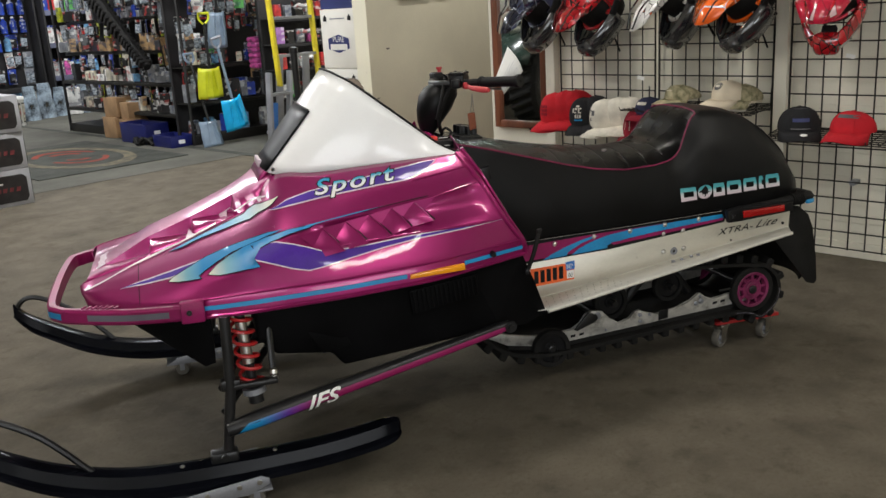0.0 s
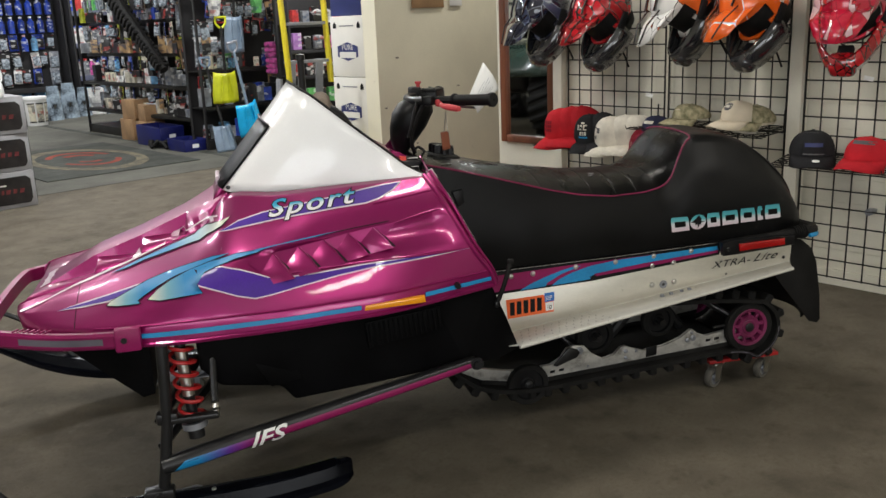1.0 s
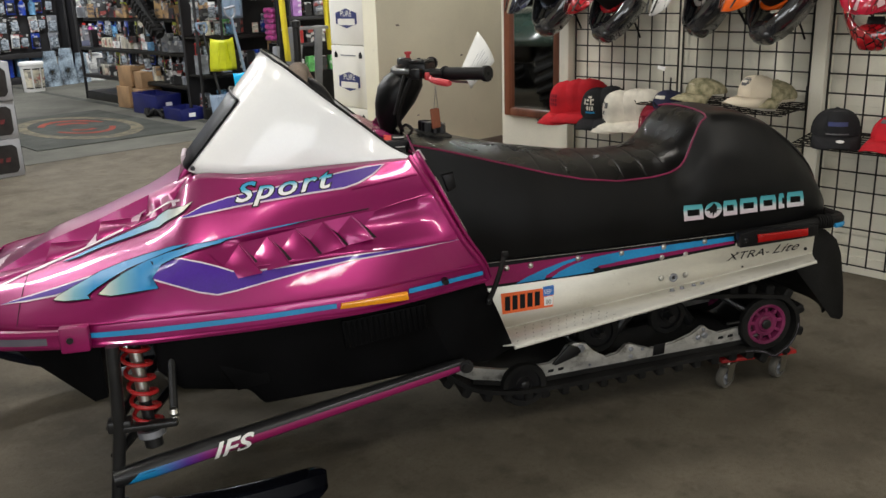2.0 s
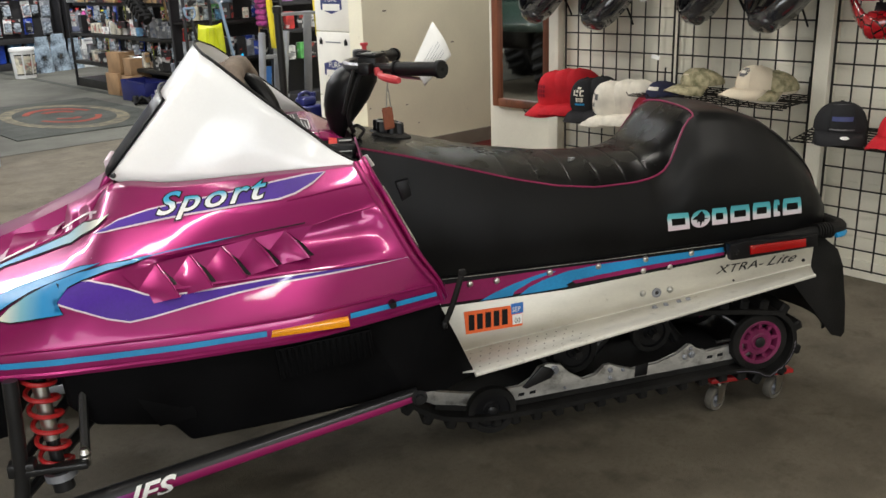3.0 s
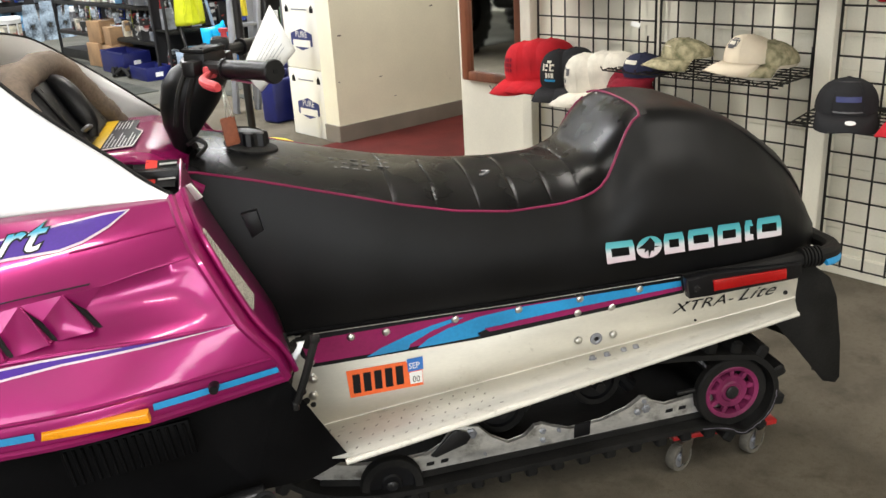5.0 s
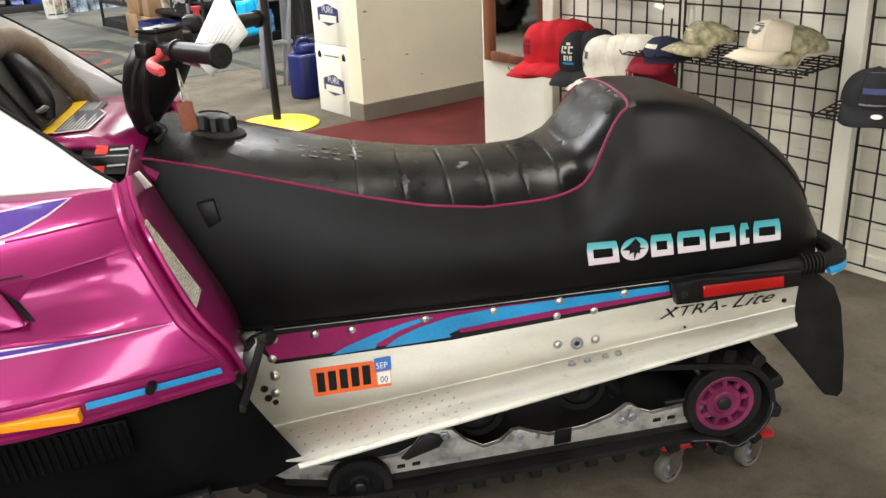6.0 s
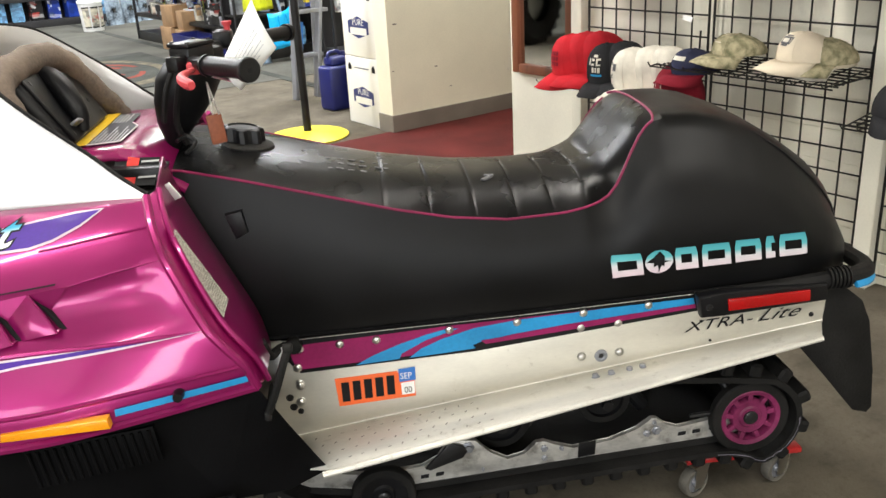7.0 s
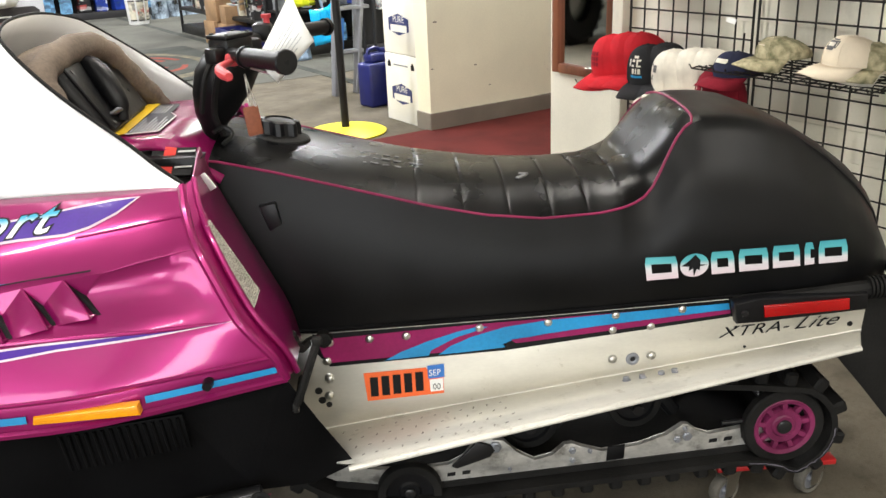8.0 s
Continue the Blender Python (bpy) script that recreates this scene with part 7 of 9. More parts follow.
mc = pose(-0.248, -0.125, 0.990, 0, 0, -34)
box(b, (0, 0, 0), (0.044, 0.062, 0.036), mc, 0.005)
box(b, (0.004, -0.040, -0.006), (0.026, 0.030, 0.026), mc, 0.005)
box(b, (0.0, 0.045, -0.004), (0.030, 0.036, 0.028), mc, 0.006)
res = part("brake_reservoir", b, BLACKP, bars, "black brake fluid reservoir")
b = BM()
box(b, (0, 0, 0.021), (0.046, 0.064, 0.007), mc, 0.0025)
part("reservoir_lid", b, BLACKP, res)
for dx, dy in ((-0.016, -0.025), (0.016, -0.025), (-0.016, 0.025), (0.016, 0.025)):
    b = BM()
    lathe(b, [(0.004, 0), (0.0035, 0.0022), (0, 0.0024)], 10, mc @ pose(dx, dy, 0.0245))
    part("lid_screw", b, DKSTEEL, res)
b = BM()
box(b, (-0.232, 0.165, 0.982), (0.036, 0.050, 0.034), pose(0, 0, 0), 0.007, 2)
part("switch_housing", b, BLACKP, bars)
b = BM()
cyl(b, (-0.222, 0.163, 0.992), (-0.222, 0.163, 1.008), 0.006, 0.006, 12)
cyl(b, (-0.222, 0.163, 1.008), (-0.222, 0.163, 1.015), 0.009, 0.010, 14)
part("kill_switch", b, REDRUB, bars, "red push button")
b = BM()
tube(b, smooth_line([(-0.240, -0.190, 0.977), (-0.249, -0.235, 0.976), (-0.243, -0.275, 0.975), (-0.224, -0.315, 0.973)], 4), [0.0050, 0.0052, 0.0055, 0.006, 0.0064, 0.0068, 0.0072, 0.0076, 0.008, 0.0082, 0.0084, 0.0080, 0.006], 10)
box(b, (-0.240, -0.172, 0.978), (0.022, 0.024, 0.020), None, 0.005)
part("throttle_flipper", b, REDRUB, bars, "faded red throttle lever")
b = BM()
tube(b, smooth_line([(-0.235, -0.155, 0.985), (-0.215, -0.20, 0.972), (-0.165, -0.27, 0.968)], 4), 0.0035, 6)
part("brake_lever", b, STEEL, bars)
b = BM()
tube(b, smooth_line([(-0.235, 0.155, 0.985), (-0.20, 0.21, 0.975), (-0.15, 0.30, 0.97)], 4), 0.005, 6)
part("lever", b, DKSTEEL, bars)
b = BM()
tube(b, smooth_line([(-0.262, -0.105, 0.985), (-0.285, -0.09, 0.93), (-0.30, -0.07, 0.87), (-0.29, -0.06, 0.83)], 5), 0.006, 6)
tube(b, smooth_line([(-0.275, -0.07, 0.99), (-0.30, -0.11, 0.94), (-0.315, -0.10, 0.88)], 5), 0.005, 6)
part("cable", b, RUBBER, bars)

# ---- rubber hood latches at the rear corners ----
for side in (-1, 1):
    b = BM()
    tube(b, smooth_line([(-0.126, side * 0.405, 0.580), (-0.136, side * 0.412, 0.555), (-0.150, side * 0.416, 0.518), (-0.166, side * 0.414, 0.478)], 4), 0.0065, 8)
    box(b, (-0.126, side * 0.407, 0.582), (0.016, 0.012, 0.014), None, 0.004)
    latch = part("hood_latch", b, RUBBER, sled, "black rubber hood latch strap")
    b = BM()
    box(b, (-0.168, side * 0.412, 0.472), (0.010, 0.012, 0.016), None, 0.003)
    part("latch_hook", b, DKSTEEL, latch)

# ---- seat and tank ----
WORN = mat("rubbed_embossed_grey_vinyl", (0.13, 0.13, 0.135), 0.45, var=0.4, scale=60, bump=0.3)
seat = new("seat")
seat.parent = sled


ZP = [(-0.32, 0.815), (-0.287, 0.812), (-0.195, 0.790), (-0.031, 0.743), (0.064, 0.715), (0.161, 0.692), (0.261, 0.679), (0.362, 0.682), (0.424, 0.693), (0.448, 0.705), (0.464, 0.725), (0.480, 0.754), (0.496, 0.784), (0.512, 0.807), (0.530, 0.821), (0.56, 0.828), (0.61, 0.825), (0.66, 0.814), (0.725, 0.787), (0.784, 0.745), (0.845, 0.690), (0.896, 0.628), (0.925, 0.575), (0.94, 0.54)]
ZT = [(-0.32, 0.835), (-0.25, 0.822), (-0.155, 0.800), (-0.07, 0.779), (0.038, 0.757), (0.193, 0.735), (0.306, 0.729), (0.40, 0.733), (0.440, 0.742), (0.458, 0.758), (0.475, 0.778), (0.495, 0.801), (0.515, 0.820), (0.535, 0.832), (0.56, 0.838), (0.61, 0.837), (0.66, 0.828), (0.725, 0.803), (0.784, 0.766), (0.845, 0.720), (0.896, 0.665), (0.925, 0.61), (0.94, 0.56)]
WP = [(-0.32, 0.175), (-0.2, 0.183), (0.0, 0.185), (0.40, 0.183), (0.46, 0.166), (0.52, 0.134), (0.56, 0.131), (0.66, 0.135), (0.78, 0.138), (0.87, 0.135), (0.91, 0.11), (0.94, 0.06)]
WB = [(-0.32, 0.195), (0.0, 0.205), (0.6, 0.207), (0.80, 0.203), (0.87, 0.188), (0.915, 0.155), (0.94, 0.10)]
ZB = [(-0.32, 0.55), (-0.19, 0.497), (0.253, 0.503), (0.603, 0.512), (0.94, 0.516)]
SEAMS = [0.045, 0.125, 0.205, 0.280, 0.345, 0.405]
xs = sorted(set([round(-0.30 + 0.0155 * i, 4) for i in range(80)] + [s + d for s in SEAMS for d in (-0.0032, -0.0012, 0, 0.0012, 0.0032)]))
side_rows, top_rows = [], []
for x in xs:
    zp, zt, wp, wb_, zb = (lerp_tab(t, x) for t in (ZP, ZT, WP, WB, ZB))
    dip = max(0, 1 - min(abs(x - s) for s in SEAMS) / 0.0032) ** 1.2 * 0.0016
    hs = [0.0, 0.12, 0.35, 0.6, 0.8, 0.93, 1.0]
    ws = [wb_ - 0.006, wb_, wb_ + 0.003, wb_ - 0.001, wp + (wb_ - wp) * 0.55, wp + (wb_ - wp) * 0.15, wp]
    side_rows.append([Vector((x, w, zb + (zp - zb) * h)) for h, w in zip(hs, ws)])
    tr = []
    for k in range(9):
        s = k / 8
        y = wp * (1 - s)
        z = zp + (zt - zp) * (1 - (1 - s) ** (2.4 + 3.5 * min(1, max(0, (x - 0.39) / 0.07))))
        tr.append(Vector((x, y, z - dip * min(1, s * 3 + 0.15))))
    top_rows.append(tr)
b = BM()
for rows, fl in ((side_rows, True), (mirror_y(side_rows), False)):
    grid_faces(b, rows, fl)
cut = next(i for i, x in enumerate(xs) if x > 0.545)
for rows, fl in ((top_rows[cut:], True), (mirror_y(top_rows[cut:]), False)):
    grid_faces(b, rows, fl)
# closing faces at the tail and front
for rr, fl in ((-1, False), (0, True)):
    pl = side_rows[rr] + top_rows[rr][1:]
    ring = pl + [Vector((p.x, -p.y, p.z)) for p in pl[::-1]]
    b.faces.new([b.verts.new(p) for p in ring])
bmesh.ops.remove_doubles(b, verts=b.verts, dist=0.0005)
SEATTREE = BVHTree.FromBMesh(b)
part("seat_cover", b, VINYL, seat, "matte black vinyl seat cover", angle=50)
b = BM()
for rows, fl in ((top_rows[:cut + 1], True), (mirror_y(top_rows[:cut + 1]), False)):
    grid_faces(b, rows, fl)
bmesh.ops.remove_doubles(b, verts=b.verts, dist=0.0005)
SEATTOP = BVHTree.FromBMesh(b)
rnd2 = random.Random(8)
part("seat_top", b, VINYLT, seat, "glossy black pleated vinyl seat top", angle=60)
for side in (-1, 1):
    b = BM()
    line = [Vector((r[-1].x, side * (r[-1].y + 0.001), r[-1].z + 0.001)) for x, r in zip(xs, side_rows) if x < 0.526]
    if side == -1:
        line += smooth_line([(0.532, -0.138, 0.825), (0.540, -0.110, 0.8315), (0.543, -0.06, 0.8355), (0.544, 0, 0.8365), (0.543, 0.06, 0.8355), (0.540, 0.110, 0.831), (0.532, 0.138, 0.824)], 3)
    tube(b, line, 0.0024, 6)
    part("piping", b, PIPING, seat, "magenta seat piping")
b = BM()
rl_ = [Vector((r[0].x, -(r[0].y + 0.002), r[0].z + 0.002)) for r in side_rows]
tube(b, rl_, 0.004, 6)
part("hem", b, BELLY, seat)
# rolled welt round the tail of the cover
b = BM()
tl = [Vector((r[-1].x, -(r[-1].y - 0.002), r[-1].z + 0.001)) for x, r in zip(xs, side_rows) if 0.70 < x < 0.93]
tube(b, tl, [0.0042 * min(1, (k + 0.5) / 5) for k in range(len(tl))], 6)
part("tail_welt", b, BLACKP, seat)
# dark strap tab on the seat side, and tail cap
b = BM()
prism(b, [(-0.222, 0.737), (-0.194, 0.742), (-0.187, 0.704), (-0.208, 0.693)], -0.204, -0.188, 0.003)
part("strap_slot", b, BLACKP, seat, "black strap tab on the side")
# worn patch on the seat top
b = BM()
box(b, (0, 0, 0), (0.026, 0.008, 0.004), pose(0.240, -0.079, 0.7270, 6, 0, 42), 0.0015)
box(b, (0, 0, 0), (0.018, 0.006, 0.006), pose(0.246, -0.066, 0.7280, 6, 0, -15), 0.0015)
part("torn_patch", b, WORN, seat)
# embossed marks on the seat front, drawn as small grey blocks
for k in range(16):
    b = BM()
    box(b, (0, 0, 0), (rnd2.uniform(0.006, 0.016), rnd2.uniform(0.003, 0.007), 0.0016), pose(-0.045 + 0.021 * (k % 6) + rnd2.uniform(-0.004, 0.004), -0.02 - 0.028 * (k // 6), 0.0, 0, 13, rnd2.uniform(-10, 30)), 0.0004, 1)
    h_ = SEATTOP.ray_cast(Vector((b.verts[:][0].co.x, b.verts[:][0].co.y, 1.5)), Vector((0, 0, -1)), 2)[0]
    bmesh.ops.translate(b, vec=(0, 0, h_.z), verts=b.verts)
    part("worn_print", b, WORN, seat)
# plain block marks of the maker's word, cyan fading to white
MARK = ramp_mat("word_fade", [(0.0, (0.66, 0.52, 0.58)), (0.42, (0.62, 0.61, 0.63)), (0.62, (0.10, 0.42, 0.46)), (1.0, (0.05, 0.30, 0.36))], 2, 0.560, 0.612)
W0 = [0.000, 0.066, 0.118, 0.168, 0.230, 0.288, 0.314, 0.376]
marks = []
for i in range(7):
    x0, x1 = 0.443 + W0[i], 0.443 + W0[i + 1] - 0.008
    z0 = 0.5595 + 0.012 * (x0 - 0.443) / 0.38
    h = 0.0435
    sl = -0.006
    t_, e = 0.30 * h, 0.011
    polys = [[(x0, z0), (x1, z0 + 0.001), (x1 + sl * 0.3, z0 + t_), (x0 + sl * 0.3, z0 + t_)], [(x0 + sl * 0.7, z0 + h - t_), (x1 + sl * 0.7, z0 + h - t_), (x1 + sl - 0.003, z0 + h), (x0 + sl + 0.003, z0 + h)],
             [(x0 + sl * 0.3, z0 + t_), (x0 + e + sl * 0.3, z0 + t_), (x0 + e + sl * 0.7, z0 + h - t_), (x0 + sl * 0.7, z0 + h - t_)]]
    if x1 - x0 > 0.03:
        polys.append([(x1 - e + sl * 0.3, z0 + t_), (x1 + sl * 0.3, z0 + t_), (x1 + sl * 0.7, z0 + h - t_), (x1 - e + sl * 0.7, z0 + h - t_)])
    if i == 1:
        mx_, mz_ = (x0 + x1) / 2 - 0.003, z0 + h / 2
        polys = [[(mx_ + 0.026 * math.cos(a), mz_ + 0.52 * h * math.sin(a)) for a in [2 * math.pi * q / 20 for q in range(20)]]]
        star = [(mx_ + (0.024 if q % 4 == 0 else 0.014 if q % 2 == 0 else 0.006) * math.cos(a), mz_ + (0.021 if q % 4 == 0 else 0.014 if q % 2 == 0 else 0.006) * math.sin(a)) for q, a in enumerate([2 * math.pi * q / 16 for q in range(16)])]
        part("word_star", drape(poly_bm(star), SEATTREE, 0.0024), INK, seat)
    for k, pl in enumerate(polys):
        part("word_block", drape(poly_bm(pl), SEATTREE, 0.0012), MARK, seat)

# fuel cap
cap = new("fuel_cap")
cap.parent = sled
b = BM()
lathe(b, [(0, -0.012), (0.052, -0.004), (0.056, 0), (0.054, 0.005), (0.040, 0.010), (0, 0.011)], 36, pose(-0.199, 0, 0.806, 0, 9, 0))
part("cap_flange", b, RUBBER, cap)
b = BM()
rings = []
for q, z in ((1.0, 0.812), (1.0, 0.834), (0.96, 0.840), (0.80, 0.842), (0.74, 0.839), (0.3, 0.841)):
    ring = []
    for k in range(56):
        a = 2 * math.pi * k / 56
        r = (0.0345 + 0.0034 * math.tanh(3 * math.sin(a * 7)) * (1 if q > 0.9 else 0)) * q
        x = r * math.cos(a)
        ring.append(Vector((-0.197 + x, r * math.sin(a), z - 0.16 * x)))
    rings.append(ring + ring[:1])
grid_faces(b, rings)
b.faces.new([b.verts.new(p) for p in rings[-1][:-1]])
bmesh.ops.remove_doubles(b, verts=b.verts, dist=0.0001)
part("cap_knob", b, BLACKP, cap, "black fluted fuel cap", angle=30)
b = BM()
tube(b, smooth_line([(-0.30, -0.10, 0.845), (-0.285, -0.085, 0.850), (-0.270, -0.09, 0.838), (-0.285, -0.11, 0.825)], 5), 0.004, 6)
part("choke_lever", b, BLACKP, sled, "clear grey choke lever")

# ---- tunnel, running boards, side graphics ----
tun = new("tunnel")
tun.parent = sled
tun["label"] = "brushed aluminium tunnel with running boards"
for side in (-1, 1):
    y = side * 0.19
    b = BM()
    prism(b, [(-0.42, 0.500), (0.62, 0.508), (0.868, 0.512), (0.862, 0.424), (-0.160, 0.292), (-0.42, 0.30)], y - 0.002, y + 0.002, 0.0008)
    part("side_plate", b, ALU, tun)
    b = BM()
    n = 16
    r0, r1 = [], []
    for i in range(n + 1):
        s = -0.02 + 1.02 * i / n
        r0.append(Vector((-0.155 + 1.017 * s, y - side * 0.001, 0.293 + 0.130 * s)))
        r1.append(Vector((-0.100 + 0.930 * s, side * (0.388 - 0.135 * s - 1.5 * max(0, -s)), 0.334 + 0.084 * s)))
    grid_faces(b, [r0, r1])
    rb = part("running_board", b, BOARDM, tun)
    rb.modifiers.new("thick", "SOLIDIFY").thickness = 0.003
    b = BM()
    tube(b, [Vector((-0.097, side * 0.386, 0.3343))] + r1[2:], 0.0055, 8)
    part("board_lip", b, BOARDM, rb)
    b = BM()
    tube(b, [p + Vector((0, side * 0.001, 0)) for p in r0], 0.0035, 6)
    part("bend", b, BOARDM, rb)
    if side == -1:
        rd = random.Random(21)
        for i in range(13):
            for j in range(4):
                s, w = 0.03 + 0.024 * i + 0.003 * j + rd.uniform(-0.001, 0.001), 0.22 + 0.19 * j
                c = Vector((-0.155 + 1.017 * s, y, 0.293 + 0.130 * s)).lerp(Vector((-0.100 + 0.930 * s, side * (0.388 - 0.135 * s), 0.334 + 0.084 * s)), w)
                b = BM()
                lathe(b, [(0.0030, 0), (0.0026, 0.0003), (0.0018, 0.0002), (0, 0.0002)], 8, Matrix.Translation(c + Vector((0, 0, 0.0022))) @ pose(0, 0, 0, -12, -7, rd.uniform(0, 90)) @ Matrix.Diagonal((1.2, 0.6, 1, 1)))
                part("grip_dimple", b, DENTM, rb)
for x, z in ((-0.134, 0.403), (-0.135, 0.366)):
    b = BM()
    lathe(b, [(0.008, 0), (0.008, 0.002), (0.0055, 0.003), (0.005, 0.006), (0, 0.006)], 6, pose(x, -0.192, z, 90, 0, 0))
    part("plate_bolt", b, STEEL, tun)
b = BM()
rows = [[Vector((x, y, z)) for x, z in ((-0.22, 0.497), (0.868, 0.510))] for y in (-0.188, 0, 0.188)]
grid_faces(b, rows)
part("tunnel_top", b, ALU, tun)
b = BM()
prism(b, [(-0.158, 0.4985), (0.62, 0.513), (0.612, 0.470), (0.19, 0.433), (-0.13, 0.424), (-0.150, 0.45)], -0.1945, -0.1922, 0.0005)
trim = part("trim_strip", b, INK, tun, "black trim strip with pink and cyan graphics")

b = BM()
tube(b, [(-0.165, -0.2082, 0.4975), (-0.10, -0.2086, 0.4990), (0.253, -0.2092, 0.5035), (0.595, -0.2098, 0.5125)], 0.0007, 6)
part("trim_edge", b, STEEL, tun, "bright metal edge above the trim")


def flat(name, poly, y, material, parent):
    b = poly_bm(poly)
    for v in b.verts:
        v.co.y = y
    return part(name, b, material, parent)


flat("graphic", [(-0.150, 0.480), (0.140, 0.490), (0.610, 0.497), (0.606, 0.478), (0.36, 0.456), (0.192, 0.442), (0.05, 0.437), (-0.135, 0.432)], -0.1953, PINKP, trim)
flat("graphic", [(-0.030, 0.430), (0.000, 0.445), (0.05, 0.463), (0.10, 0.477), (0.145, 0.486), (0.160, 0.483), (0.10, 0.466), (0.055, 0.444), (0.05, 0.434)], -0.1960, CYAN, trim)
flat("graphic", [(0.068, 0.434), (0.09, 0.450), (0.13, 0.466), (0.19, 0.481), (0.27, 0.489), (0.45, 0.495), (0.612, 0.4985), (0.611, 0.486), (0.45, 0.476), (0.36, 0.470), (0.26, 0.461), (0.20, 0.452), (0.186, 0.446), (0.19, 0.440), (0.12, 0.436)], -0.1960, CYAN, trim)
flat("graphic", [(0.186, 0.447), (0.20, 0.452), (0.40, 0.466), (0.605, 0.480), (0.606, 0.474), (0.40, 0.455), (0.195, 0.440)], -0.1966, INK, trim)
flat("graphic", [(0.20, 0.455), (0.40, 0.471), (0.606, 0.485), (0.606, 0.478), (0.40, 0.461), (0.21, 0.447)], -0.1970, PINKP, trim)
BOLTS = [(-0.127, 0.473), (-0.134, 0.436), (-0.055, 0.475), (0.011, 0.476), (0.144, 0.482), (0.269, 0.484), (0.393, 0.489), (0.388, 0.460), (0.516, 0.492), (0.459, 0.462), (0.390, 0.399), (0.463, 0.401), (-0.133, 0.399), (-0.136, 0.365)]
for x, z in BOLTS:
    b = BM()
    lathe(b, [(0.0085, 0), (0.0085, 0.0015), (0.0065, 0.0045), (0.003, 0.006), (0, 0.006)], 12, pose(x, -0.1935, z, 90, 0, 0))
    part("rivet", b, STEEL, tun)
for x, z, r in ((0.428, 0.396, 0.0075), (0.838, 0.438, 0.0035), (0.62, 0.447, 0.002), (0.64, 0.405, 0.002), (-0.155, 0.375, 0.005), (-0.150, 0.355, 0.005), (-0.138, 0.345, 0.004), (0.555, 0.475, 0.004)):
    b = BM()
    if r > 0.006:
        lathe(b, [(r * 1.7, 0), (r * 1.6, 0.0024), (r, 0.003), (r * 0.6, 0.0012)], 18, pose(x, -0.1922, z, 90, 0, 0))
        part("grommet_ring", b, GREYM, tun)
        b = BM()
        lathe(b, [(r * 0.85, 0.0014), (0, 0.0014)], 14, pose(x, -0.1922, z, 90, 0, 0))
    else:
        lathe(b, [(r * 1.45, 0), (r * 1.3, 0.0016), (r, 0.0016), (r * 0.9, 0.0004), (0, 0.0004)], 14, pose(x, -0.1922, z, 90, 0, 0))
    part("grommet", b, DKSTEEL, tun)
for x, z in ((0.41, 0.365), (0.44, 0.368), (0.475, 0.372), (0.50, 0.375)):
    b = BM()
    lathe(b, [(0.009, 0), (0.009, 0.003), (0.006, 0.004), (0.006, 0.009), (0, 0.009)], 8, Matrix.Translation((x, -0.222, z + 0.001)) @ pose(0, 0, 0, -12, -7, 0))
    part("board_bolt", b, GREYM, tun)
# registration sticker: orange with plain bars, and its month tab
b = BM()
prism(b, [(-0.071, 0.405), (0.044, 0.408), (0.046, 0.352), (-0.067, 0.347)], -0.1934, -0.1926)
prism(b, [(0.044, 0.405), (0.075, 0.408), (0.075, 0.353), (0.046, 0.352)], -0.1934, -0.1926)
stk = part("registration_sticker", b, ORANGE, tun, "orange registration sticker with dark bars")
for i in range(5):
    x = -0.060 + 0.0208 * i
    z = 0.356 + 0.0012 * i
    flat("bar", [(x, z), (x + 0.0145, z), (x + 0.0145, z + 0.040), (x, z + 0.040)], -0.1940, INK, stk)
flat("month_tab", [(0.046, 0.412), (0.077, 0.414), (0.077, 0.387), (0.047, 0.385)], -0.1942, BLUEST, stk)
flat("year_tab", [(0.049, 0.383), (0.074, 0.385), (0.074, 0.359), (0.050, 0.358)], -0.1942, WHITEL, stk)
for word, x, z, sz, m_ in (("SEP", 0.0485, 0.391, 0.0185, WHITEL), ("00", 0.0545, 0.362, 0.0185, INK)):
    b = text_bm(word, sz, stretch=0.80)
    for v in b.verts:
        v.co = Vector((v.co.x + x, -0.1947, v.co.z + z + 0.02 * v.co.x))
    part("lettering", b, m_, stk)
for word, x, sz, sl, st in (("XTRA-", 0.588, 0.030, 0.35, 1.46), ("Lite", 0.728, 0.034, 0.6, 1.5)):
    b = text_bm(word, sz, sl, st, 1.05)
    for v in b.verts:
        v.co = Vector((v.co.x + x, -0.1932, v.co.z + 0.427 + 0.055 * (v.co.x + x - 0.59)))
    part("lettering", b, INK, tun)
# hood strap
b = BM()
tube(b, smooth_line([(-0.178, -0.30, 0.545), (-0.170, -0.265, 0.500), (-0.160, -0.225, 0.492), (-0.140, -0.205, 0.487)], 4), 0.008, 8)
tube(b, smooth_line([(-0.150, -0.215, 0.488), (-0.175, -0.225, 0.430), (-0.19, -0.23, 0.36)], 4), 0.010, 8, flat=0.5)
lathe(b, [(0, -0.012), (0.014, -0.010), (0.016, 0), (0.014, 0.010), (0, 0.012)], 12, pose(-0.135, -0.207, 0.488, 90, 0, 0))
part("hood_strap", b, RUBBER, sled, "black rubber hood latch strap")
b = BM()
prism(b, [(-0.215, 0.495), (-0.14, 0.498), (-0.16, 0.455), (-0.19, 0.40), (-0.225, 0.36)], -0.232, -0.228, 0.001)
part("latch_plate", b, STEEL, sled)

